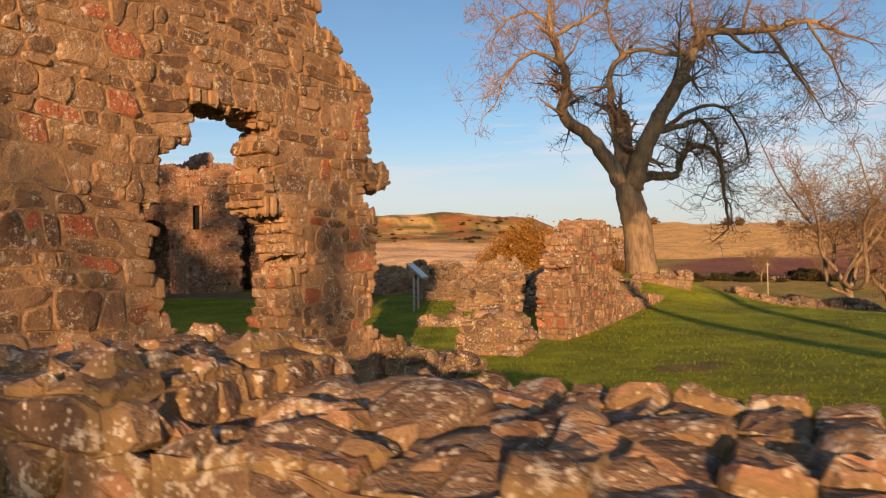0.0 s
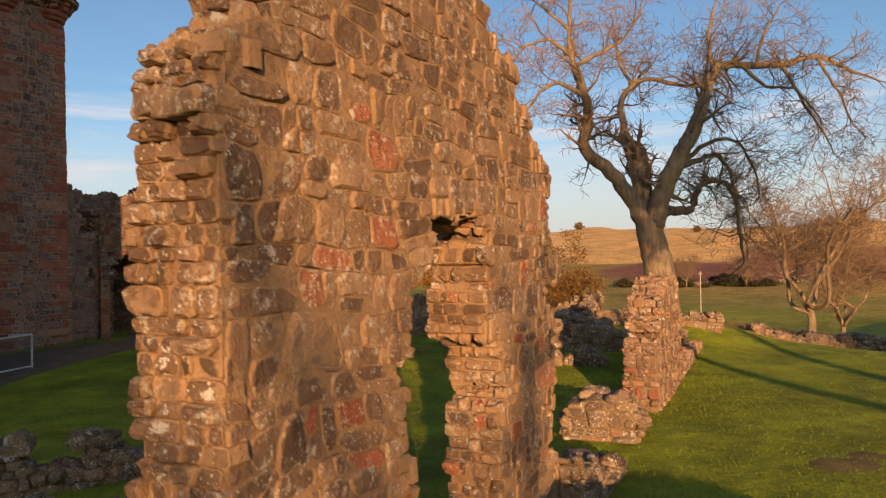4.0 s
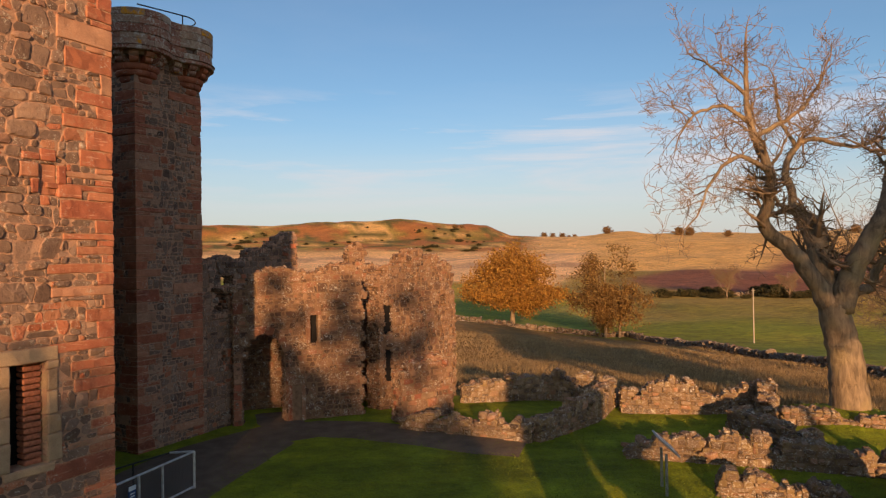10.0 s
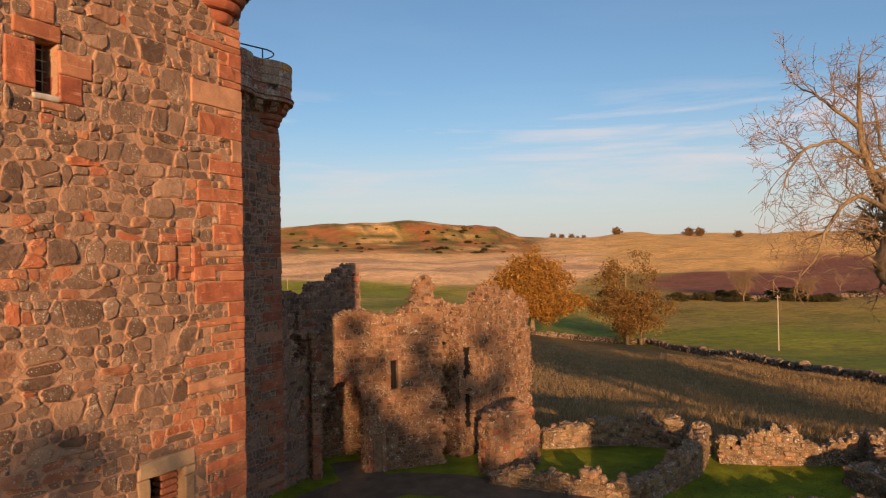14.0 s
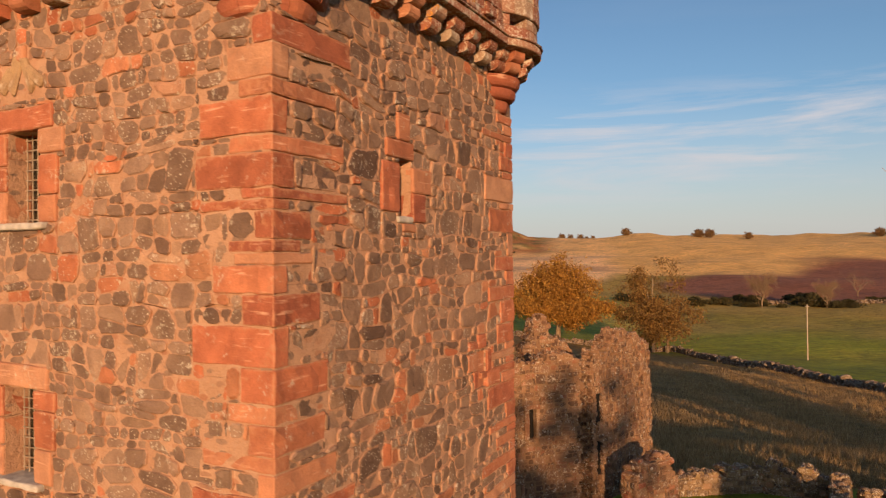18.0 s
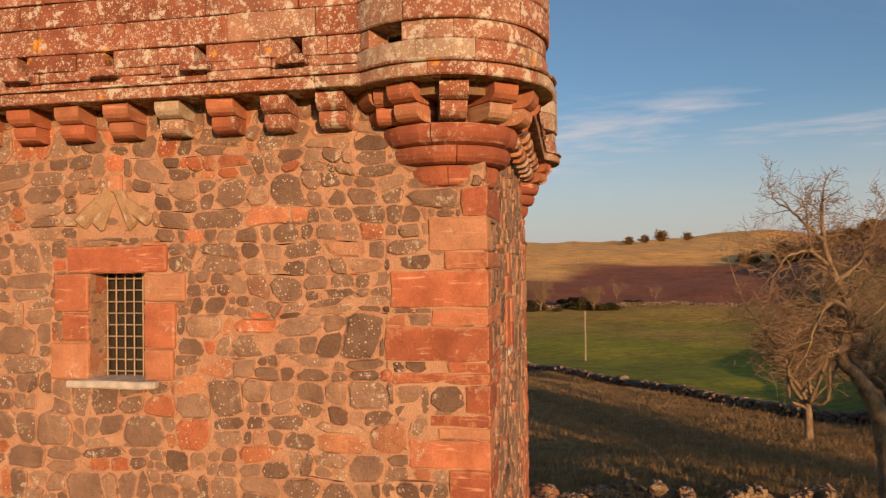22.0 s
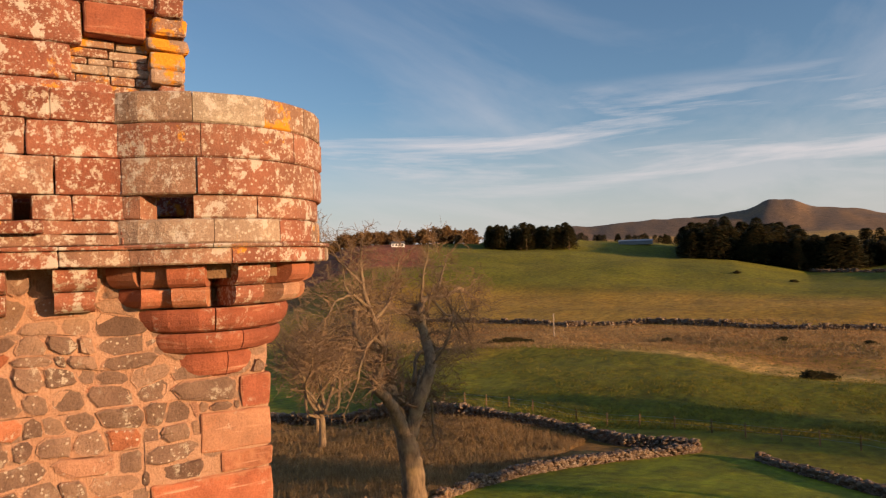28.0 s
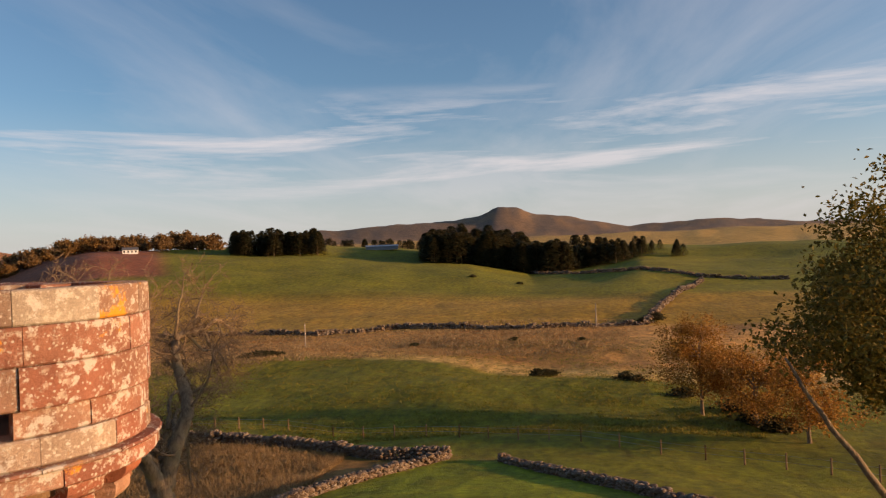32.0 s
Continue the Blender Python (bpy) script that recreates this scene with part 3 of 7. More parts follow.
def worn_block(x0, y0, z0, x1, y1, z1, r=0.03, rough=0.012, step=0.13):
    """A dressed stone with rounded, chipped edges and an uneven face; gives corners, faces and nearness to an edge."""
    lo, hi = Vector((x0, y0, z0)), Vector((x1, y1, z1))
    r = min(r, 0.3 * min(hi - lo))
    marks = []
    for a in range(3):
        L = hi[a] - lo[a]
        n = max(1, min(6, round((L - 2 * r) / step)))
        marks.append([0.0, r] + [r + (L - 2 * r) * k / n for k in range(1, n)] + [L - r, L])
    verts, near, index, faces = [], [], {}, []
    sd = Vector((x0 * 3.1, y0 * 2.3, z0 * 1.7))

    def corner(c):
        if c in index:
            return index[c]
        q = Vector([lo[a] + marks[a][c[a]] for a in range(3)])
        inner = Vector([min(max(q[a], lo[a] + r), hi[a] - r) for a in range(3)])
        d = q - inner
        if d.length > 1e-6:
            q = inner + d.normalized() * r
        edge = sorted(min(q[a] - lo[a], hi[a] - q[a]) for a in range(3))
        w = max(0.0, 1.0 - edge[1] / 0.05)
        n1 = noise.noise(q * 5.5 + sd)
        q += d.normalized() * (rough * (n1 + 0.6 * noise.noise(q * 14 + sd)) - w * rough * 1.6 * max(0.0, noise.noise(q * 8 - sd) + 0.1)) if d.length > 1e-6 else Vector((0, 0, 0))
        index[c] = len(verts)
        verts.append(tuple(q))
        near.append(w)
        return index[c]

    for a in range(3):
        b, c = (a + 1) % 3, (a + 2) % 3
        for end in (0, len(marks[a]) - 1):
            for i in range(len(marks[b]) - 1):
                for j in range(len(marks[c]) - 1):
                    ring = []
                    for di, dj in ((0, 0), (1, 0), (1, 1), (0, 1)):
                        k = [0, 0, 0]
                        k[a], k[b], k[c] = end, i + di, j + dj
                        ring.append(corner(tuple(k)))
                    faces.append(tuple(ring) if end else tuple(reversed(ring)))
    return verts, faces, near


ICO = {}
for lv in (2, 3):
    bm = bmesh.new()
    bmesh.ops.create_icosphere(bm, subdivisions=lv, radius=1.0)
    ICO[lv] = ([v.co.copy() for v in bm.verts], [tuple(v.index for v in f.verts) for f in bm.faces])
    bm.free()


def rock(rnd, cx, cy, cz, sx, sy, sz, lv=2):
    """A broken boulder: a ball cut by a few random planes, roughened, turned at random."""
    planes = []
    for _ in range(12):
        d = Vector((rnd.gauss(0, 1), rnd.gauss(0, 1), rnd.gauss(0, 1))).normalized()
        planes.append((d, rnd.uniform(0.42, 0.82)))
    turn = Euler((rnd.uniform(-0.35, 0.35), rnd.uniform(-0.35, 0.35), rnd.uniform(0, 6.28))).to_matrix()
    seed = Vector((rnd.uniform(0, 50), rnd.uniform(0, 50), 0))
    out = []
    for c in ICO[lv][0]:
        q = c.copy()
        for d, h in planes:
            e = q.dot(d) - h
            if e > 0:
                q -= d * e * 0.8
        q *= 1.25 * (1 + 0.12 * noise.noise(q * 2.2 + seed) + 0.09 * noise.noise(q * 5 + seed) + 0.05 * noise.noise(q * 11 + seed))
        q = turn @ Vector((q.x * sx, q.y * sy, q.z * sz))
        out.append((cx + q.x, cy + q.y, cz + q.z))
    return out, ICO[lv][1]


def masonry(owner, name, length, height, thick, inside, seed, sx, sz, stone, core, proud=0.035, gap=0.012, z0=0.0, both=True, ends=True,
            place=None, pieces=(0, 0), tone=None, label="", bury=0.06, rag=0.10, bright=(0.2, 0.8), flat=0.75, skip=(), cuts=(), bit=0.12, mixed=False, wave=0.22, skew=0.16, knock=0.19):
    """A wall of rubble standing on s = 0..length, z = z0..height, front face at y = -thick/2, as a core with stones on its faces and broken ends.
    inside(s, z) says where the wall still stands. pieces: the stretch of s in which stones are objects of their own."""
    rnd = random.Random(seed)
    put = place or (lambda s, y, z: (s, y, z))
    cells = cut_out(rubble_cells(length, height, sx, sz, rnd, z0, wave, skew, mixed), cuts)
    kept = [(c, p) for c, p in cells if inside(c[0], c[1])]
    heart = Bag()
    rest = Bag()
    singles = []
    hy = thick / 2 - 0.012
    standing = covered(kept) if ends else None
    for c, p in kept:
        n = len(p)
        front = [put(q[0], -hy, q[1]) for q in p]
        back = [put(q[0], hy, q[1]) for q in p]
        fs = [tuple(range(n)), tuple(reversed(range(n, 2 * n)))]
        fs += [(i, n + i, n + (i + 1) % n, (i + 1) % n) for i in range(n)]
        heart.add(front + back, fs)
    faced = cut_out(kept, [(a0, b0, a1, b1) for a0, a1, b0, b1 in skip])
    for c, p in faced:
        xs, zs = [q[0] for q in p], [q[1] for q in p]
        if max(xs) - min(xs) < 0.035 or max(zs) - min(zs) < 0.03:
            continue
        for side in ((-1, 1) if both else (-1,)):
            v, f = pillow(p, gap * rnd.choice((0.3, 0.6, 1.0, 1.8)), proud * rnd.choice((0.15, 0.4, 0.7, 1.0, 1.7)), rnd, bury, flat, 0.08, knock)
            v = [put(q[0], side * (thick / 2 - 0.012 + q[2]), q[1]) for q in v]
            if side > 0:
                f = [tuple(reversed(q)) for q in f]
            tint = (tone(c[0], c[1], rnd) if tone else rnd.random(), rnd.uniform(*bright))
            if side < 0 and pieces[0] <= c[0] <= pieces[1] and len(singles) < 300:
                singles.append((v, f, pillow_tints(v, tint)))
            else:
                rest.add(v, f, pillow_tints(v, tint))
    if ends:
        for a, b, c in [(pp[i], pp[(i + 1) % len(pp)], cc) for cc, pp in kept for i in range(len(pp))]:
            lx, lz = b[0] - a[0], b[1] - a[1]
            el = math.hypot(lx, lz)
            if el < 0.03 or min(a[1], b[1]) < z0 + 0.01:
                continue
            nx, nz = lz / el, -lx / el
            if (c[0] - a[0]) * nx + (c[1] - a[1]) * nz > 0:
                nx, nz = -nx, -nz
            if standing((a[0] + b[0]) / 2 + nx * 0.03, (a[1] + b[1]) / 2 + nz * 0.03):
                continue
            bits = max(1, round(el / bit))
            for k in range(bits):
                e0, e1 = el * k / bits, el * (k + 1) / bits
                y = -thick / 2
                while y < thick / 2 - 0.04:
                    w = min(rnd.uniform(0.08, 0.26), thick / 2 - y)
                    if thick / 2 - y - w < 0.07:
                        w = thick / 2 - y
                    out = rnd.uniform(0.012, rag)
                    sh = rnd.uniform(-0.03, 0.03)
                    v, f = pillow([(e0, y), (e1, y + rnd.uniform(-0.02, 0.02)), (e1, y + w), (e0, y + w + rnd.uniform(-0.02, 0.02))], 0.002, out, rnd, 0.12, 0.75, 0.4)
                    v = [(a[0] + lx / el * q[0] + nx * q[2], min(max(q[1] + sh, -thick / 2 - 0.05), thick / 2 + 0.05), a[1] + lz / el * q[0] + nz * q[2]) for q in v]
                    rest.add([put(*q) for q in v], f, pillow_tints(v, (tone(c[0], c[1], rnd) if tone else rnd.random(), rnd.uniform(*bright))))
                    y += w
    ob = heart.done(name, core, owner, label)
    if rest.v:
        tagged(rest.done("rubble_facing", stone, ob), kind="stuff")
    for v, f, t in singles:
        solid("stone", v, f, stone, ob, "", t)
    return ob


def bumpy(knots, rough, seed, step=0.35):
    """A ragged height over s: straight between knots, with steps of stone size."""
    xs, ys = [k[0] for k in knots], [k[1] for k in knots]
    return lambda s: float(np.interp(s, xs, ys)) + rough * (2 * noise.noise(Vector((math.floor(s / step) * 1.7 + seed, seed * 3.1, 0.5))))


def in_shape(poly, x, y):
    hit = False
    n = len(poly)
    for i in range(n):
        (ax, ay), (bx, by) = poly[i], poly[(i + 1) % n]
        if (ay > y) != (by > y) and x < (bx - ax) * (y - ay) / (by - ay) + ax:
            hit = not hit
    return hit


def rubble_run(name, x0, y0, x1, y1, knots, thick, seed, label, category="ruined wall", base=None, sx=0.30, sz=0.20, rough=0.18, proud=0.06, stone=None, pieces=None, group="", caps=1.0, lv=2):
    """A ruined low wall from one place to another, its broken top given by (part of the way, height)."""
    L = math.hypot(x1 - x0, y1 - y0)
    rz = math.degrees(math.atan2(y1 - y0, x1 - x0))
    zb = base if base is not None else min(height_at(x0, y0), height_at(x1, y1), height_at((x0 + x1) / 2, (y0 + y1) / 2)) - 0.12
    top = bumpy([(k * L, h + 0.12) for k, h in knots], rough, seed)
    e = thing(name, x0, y0, zb, rz, label, category, group)
    body = masonry(e, "wall_core", L, max(h for k, h in knots) + 0.5, thick, lambda s, z: z < top(s), seed, sx, sz, stone or FIELDSTONE, CORE, proud, 0.008, pieces=pieces or (0, 0), rag=0.08, flat=0.8, bit=0.6 if thick > 1 else 0.2)
    rnd = random.Random(seed + 500)
    loose = Bag()
    s = 0.1
    while s < L:
        for _ in range(max(1, round(thick / 0.22))):
            k = rnd.uniform(0.09, 0.2) * caps
            v, f = rock(rnd, s + rnd.uniform(-0.1, 0.1), rnd.uniform(-0.42, 0.42) * thick, top(s) + rnd.uniform(-0.16, 0.02), k * rnd.uniform(0.9, 1.6), k * rnd.uniform(0.8, 1.3), k * rnd.uniform(0.6, 0.9), lv)
            t = (rnd.random(), rnd.uniform(0.3, 0.8))
            if pieces and pieces[0] < s < pieces[1]:
                solid("loose_stone", v, f, stone or FIELDSTONE, body, "", [t] * len(v), True)
            else:
                loose.add(v, f, t)
        s += rnd.uniform(0.14, 0.26) * caps
    if loose.v:
        tagged(loose.done("coping_rubble", stone or FIELDSTONE, body, smooth=True), kind="stuff")
    return e


# ---- ground ----
RX, RY = -8.0, 8.0
RIDGE_AZ = [-180, -125, -112, -106.6, -102.7, -98.5, -95.9, -91, -88.6, -87.2, -85.4, -84, -82, -77, -70.2, -66, -62, -52, -44, -40, -30, -16, -9.5, -7.7, 0.7, 11, 22, 40, 180]
RIDGE_Z = [20, 30, 85, 100, 130, 112, 104, 178, 192, 228, 230, 192, 180, 176, 148, 110, 60, 44, 40, 36, 30, 28, 33, 48, 60, 50, 50, 45, 20]
CREST_AZ = [-125, -108, -102, -97, -92, -88, -83, -78, -74, -70, -65, -60, -50, -44]
CREST_Z = [0, 0, 2, 6, 0, -1.5, 7, 9, 13, 15.5, 16, 17, 20, 18]


def smooth_step(a, b, x):
    k = min(1.0, max(0.0, (x - a) / (b - a)))
    return k * k * (3 - 2 * k)


def polar(x, y):
    dx, dy = x - RX, y - RY
    return math.hypot(dx, dy), math.degrees(math.atan2(-dx, dy))


N_R = [0, 22, 30, 40, 66, 100, 150, 220, 320, 400, 600, 800]
N_Z = [0, 0.3, -0.3, -2.2, -5.4, -8.6, -12, -12, -10, -5, 8, 24]
E_R = [0, 22, 27, 33, 39, 45, 52, 68, 90, 115, 135, 165, 215]
E_Z = [0, 0.2, -0.3, -1.5, -2.4, -3.0, -3.2, -3.6, -4.2, -4.6, -5.2, -5.6, -4.8]


def east_land(r, az):
    """Height of the land to the east: falling from the lawn to a burn, then climbing to a crest of pasture."""
    if r < 215:
        return float(np.interp(r, E_R, E_Z))
    crest = float(np.interp(az, CREST_AZ, CREST_Z))
    z = -4.8 + (crest + 4.8) * (0.35 * (min(r, 450) - 215) / 235 + 0.65 * smooth_step(215, 450, r))
    if r > 450:
        back = max(crest + 7, 11) if az < -63 else crest + 5
        z += (back - crest) * smooth_step(450, 530, r) + (5 - back) * smooth_step(600, 1400, r)
    return z + 55 * smooth_step(1600, 2500, r)


def height_at(x, y):
    r, az = polar(x, y)
    e = smooth_step(-44, -54, az) * smooth_step(-160, -125, az)
    ridge = float(np.interp(az, RIDGE_AZ, RIDGE_Z))
    zn = float(np.interp(r, N_R, N_Z)) if r < 800 else 24 + (ridge * (1 - e) + 40 * e - 24) * smooth_step(800, 1000, r) - 20 * smooth_step(1050, 1500, r)
    ze = east_land(r, az) if r < 2500 else 60 + (ridge - 60) * smooth_step(2500, 3500, r)
    zn += 4.4 * min(1.25, max(0.0, (37 - x) / 36)) * smooth_step(45, 130, r) * smooth_step(330, 210, r) * smooth_step(40, 20, abs(az))
    z = zn * (1 - e) + ze * e
    und = 0.55 * noise.noise(Vector((x * 0.028, y * 0.028, 3.0))) + 0.12 * noise.noise(Vector((x * 0.16, y * 0.16, 9.0)))
    und += 0.5 * noise.noise(Vector((x * 0.075, y * 0.06, 5.0))) + 0.25 * noise.noise(Vector((x * 0.2, y * 0.12, 6.0))) * smooth_step(-45, -60, az)
    und += smooth_step(-50, -60, az) * smooth_step(170, 120, r) * smooth_step(40, 75, r) * (1.1 * noise.noise(Vector((x * 0.05, y * 0.035, 15.0))) + 0.18 * noise.noise(Vector((x * 0.45, y * 0.3, 16.0))))
    z += und * smooth_step(24, 60, r)
    if r > 120:
        z += smooth_step(120, 400, r) * (3.5 * noise.noise(Vector((x * 0.006, y * 0.006, 1.0))) + 1.9 * noise.noise(Vector((x * 0.02, y * 0.02, 1.0))))
    if r > 700:
        z += smooth_step(700, 1000, r) * 9 * noise.fractal(Vector((x * 0.006, y * 0.006, 2.0)), 1.0, 2.0, 5)
    if r > 2400:
        z += smooth_step(2400, 3300, r) * 13 * noise.fractal(Vector((x * 0.0016, y * 0.0016, 2.0)), 1.0, 2.0, 5)
    # rise towards the court's far side, and the mound of the big tree
    z += 0.3 * smooth_step(15, 23, y) * smooth_step(9, 5, x) * smooth_step(-40, -20, x) * smooth_step(44, 33, y)
    z += 0.75 * math.exp(-((x - 7.4) ** 2 + (y - 24.6) ** 2) / 7.0)
    return z


LAWN, ROUGH_GRASS, STRAW, PASTURE = (0.205, 0.235, 0.009), (0.27, 0.15, 0.042), (0.95, 0.56, 0.25), (0.24, 0.24, 0.010)
PLOUGH, BRACKEN, MOOR, TAN_FIELD = (0.27, 0.095, 0.046), (0.46, 0.17, 0.038), (0.38, 0.25, 0.045), (0.76, 0.43, 0.13)


def blend(a, b, k):
    return tuple(p + (q - p) * k for p, q in zip(a, b))


def field_colour(x, y):
    r, az = polar(x, y)
    wob = noise.noise(Vector((x * 0.01, y * 0.01, 7.0)))
    spot = noise.fractal(Vector((x * 0.013, y * 0.013, 4.0)), 1.0, 2.0, 4)
    court = smooth_step(0.3, -0.3, y - court_edge(x)) * smooth_step(-40, -30, x) * smooth_step(0.5, -0.5, x - dyke_x(y))
    c = blend(ROUGH_GRASS, LAWN, court)
    e = smooth_step(-44, -50, az)
    dyke = smooth_step(-2, 2, x - dyke_x(y))
    # north: beyond the field wall
    cn = blend(ROUGH_GRASS, PASTURE, max(dyke, smooth_step(135, 150, r)))
    cn = blend(cn, TAN_FIELD, smooth_step(-0.1, 0.5, spot) * smooth_step(120, 200, r) * 0.3)
    cn = blend(cn, blend((0.30, 0.20, 0.03), (0.42, 0.25, 0.05), smooth_step(-0.2, 0.3, spot)), smooth_step(-15, -20, az + 4 * wob) * smooth_step(165, 215, r + 25 * wob) * 0.55)
    west = smooth_step(-17, -14, az + 5 * wob)
    ca = blend(cn, STRAW, smooth_step(340, 368, r + 25 * wob - 3.5 * (az + 4)))
    ca = blend(ca, (0.62, 0.36, 0.18), smooth_step(0.55, 0.8, math.sin(r * 0.06 + az * 0.12 + 3 * wob)) * smooth_step(385, 410, r))
    cn = blend(cn, MOOR, smooth_step(235, 262, r + 20 * wob))
    cn = blend(cn, PLOUGH, smooth_step(288, 300, r + 10 * wob) * smooth_step(-20.5, -23, az + 4 * wob))
    cn = blend(cn, TAN_FIELD, min(1.0, smooth_step(430, 450, r + 30 * wob) * smooth_step(-33, -29, az + 5 * wob) + smooth_step(560, 580, r + 30 * wob) * smooth_step(-29, -33, az + 5 * wob)))
    cn = blend(cn, ca, west)
    hill = smooth_step(600, 680, r + 60 * wob) * smooth_step(-13, -10, az)
    gorse = noise.fractal(Vector((x * 0.03, y * 0.03, 24.0)), 1.0, 2.0, 4)
    hc = blend(blend(MOOR, TAN_FIELD, smooth_step(0.18, 0.35, -spot)), BRACKEN, smooth_step(-0.12, 0.05, spot))
    cn = blend(cn, blend(hc, (0.15, 0.12, 0.02), smooth_step(0.05, 0.3, gorse)), hill)
    cn = blend(cn, TAN_FIELD, smooth_step(560, 640, r) * (1 - hill) * 0.7)
    # east: pastures in bands
    streaky = noise.fractal(Vector((x * 0.02 + y * 0.05, y * 0.012, 31.0)), 1.0, 2.0, 4)
    GREEN, GOLD = (0.165, 0.16, 0.007), (0.42, 0.25, 0.035)
    ce = blend(ROUGH_GRASS, blend(GREEN, (0.17, 0.16, 0.008), smooth_step(-0.2, 0.2, streaky)), dyke)
    ce = blend(ce, blend(GREEN, (0.27, 0.19, 0.02), smooth_step(-0.05, 0.35, streaky)), smooth_step(66, 72, r + 3 * wob) * 0.85)
    rp = float(np.interp(az, [-100, -95, -90, -84, -72, -62], [78, 81, 83, 92, 109, 128]))
    ce = blend(ce, (0.66, 0.40, 0.11), smooth_step(rp - 3, rp + 1, r + 5 * wob))
    ce = blend(ce, blend((0.38, 0.18, 0.04), (0.52, 0.27, 0.07), smooth_step(-0.2, 0.25, streaky)), smooth_step(rp + 5, rp + 14, r + 9 * wob))
    ce = blend(ce, blend((0.36, 0.21, 0.02), GOLD, smooth_step(-0.3, 0.3, spot)), smooth_step(160, 164, r))
    ce = blend(ce, blend((0.20, 0.18, 0.008), GREEN, smooth_step(-0.2, 0.2, spot)), smooth_step(235, 290, r + 45 * wob))
    ce = blend(ce, PLOUGH, smooth_step(330, 345, r) * smooth_step(-59, -57, az))
    ce = blend(ce, TAN_FIELD, smooth_step(900, 1300, r) * 0.6)
    ce = blend(ce, blend((0.15, 0.11, 0.08), (0.24, 0.15, 0.08), smooth_step(-0.2, 0.3, spot)), smooth_step(2300, 2700, r))
    far = blend(cn, ce, e)
    return blend(c, far, 1 - court) if r < 200 else far


def dyke_x(y):
    return float(np.interp(y, [-60, 0.5, 3.0, 4.9, 8.4, 10.5, 13.1, 17.6, 23, 29, 36, 39, 61, 77, 92, 117, 151, 200], [13, 16.5, 19.0, 22.2, 27.3, 30.0, 33.4, 35, 34.8, 37.4, 39, 39.3, 40, 40.5, 41.5, 42, 42.4, 43]))


def court_edge(x):
    return float(np.interp(x, [-40, -12, -5, 1, 6, 9, 14.5, 20.5, 25, 29, 35], [40, 33, 31.5, 30.3, 27.3, 25.4, 25.6, 25.4, 23.7, 21.6, 17.4]))


def build_ground():
    azs = []
    a = -180.0
    while a < 180:
        azs.append(a)
        a += 0.4 if -116 < a < 26 else 3.0
    rs, r = [], 0.9
    while r < 4800:
        rs.append(r)
        r *= 1.035 if r < 1200 else 1.06
    verts, cols = [(RX, RY, height_at(RX, RY))], [field_colour(RX, RY)]
    for r in rs:
        for a in azs:
            x, y = RX - r * math.sin(radians(a)), RY + r * math.cos(radians(a))
            verts.append((x, y, height_at(x, y)))
            cols.append(field_colour(x, y))
    n = len(azs)
    faces = [(0, 1 + (k + 1) % n, 1 + k) for k in range(n)]
    for i in range(len(rs) - 1):
        for k in range(n):
            p, q = 1 + i * n + k, 1 + i * n + (k + 1) % n
            faces.append((p, q, q + n, p + n))
    ob = solid("ground", verts, faces, GROUND, smooth=True)
    at = ob.data.attributes.new("field", 'FLOAT_COLOR', 'POINT')
    flat = np.ones((len(verts), 4), np.float32)
    flat[:, :3] = cols
    at.data.foreach_set("color", flat.ravel())
    return tagged(ob, "rolling turf, rough grass and ploughed fields up to distant hills", "ground", kind="structure")


build_ground()

# ---- tower house ----
C1X, C1Y, TURN_DEG = -14.95, 11.84, 59.5
TU, TV = (math.cos(radians(TURN_DEG)), math.sin(radians(TURN_DEG))), (-math.sin(radians(TURN_DEG)), math.cos(radians(TURN_DEG)))


def tower_xy(u, v):
    return C1X + TU[0] * u + TV[0] * v, C1Y + TU[1] * u + TV[1] * v


tower = thing("tower_house", C1X, C1Y, 0.0, TURN_DEG, "tall roofless stone tower with red sandstone corners and corbelled parapet", "tower")
A_LEN, B_LEN, WALL_TOP = 9.0, 5.5, 12.0
THICK = 0.9


def on_a(s, y, z):
    return (y + THICK / 2, A_LEN - s, z)


def on_b(s, y, z):
    return (s, y + THICK / 2, z)


# openings: (start, bottom, end, top) along each face, as seen from outside
A_WINDOWS = [(A_LEN - 3.84, 9.36, A_LEN - 3.26, 10.38), (A_LEN - 3.92, 6.55, A_LEN - 3.36, 7.56)]
B_SLIT = (2.10, 9.42, 2.38, 10.07)
B_PANEL = (4.16, 7.10, 4.46, 7.62)
B_LOW = (3.65, 2.75, 4.25, 4.40)


def rubble_tone(s, z, rnd):
    """Mostly brown whin; red sandstone comes in drifts."""
    if rnd.random() < 0.05 + 0.3 * smooth_step(0.12, 0.4, noise.noise(Vector((s * 0.8, z * 0.9, 7.0)))):
        return 0.84 + rnd.random() * 0.16
    return min(0.8, max(0.0, rnd.gauss(0.42, 0.2)))


RECTS = {"a": [], "b": [], "rf": [], "rr": []}


def red_block(name, x0, y0, z0, x1, y1, z1, owner, material=None, tint=None, bevel=0.025, rough=0.012, label=""):
    v, f, near = worn_block(x0, y0, z0, x1, y1, z1, bevel, rough)
    t = tint or (random.random(), random.uniform(0.3, 0.7))
    return solid(name, v, f, material or RED_ASHLAR, owner, label, [(*t, n) for n in near])


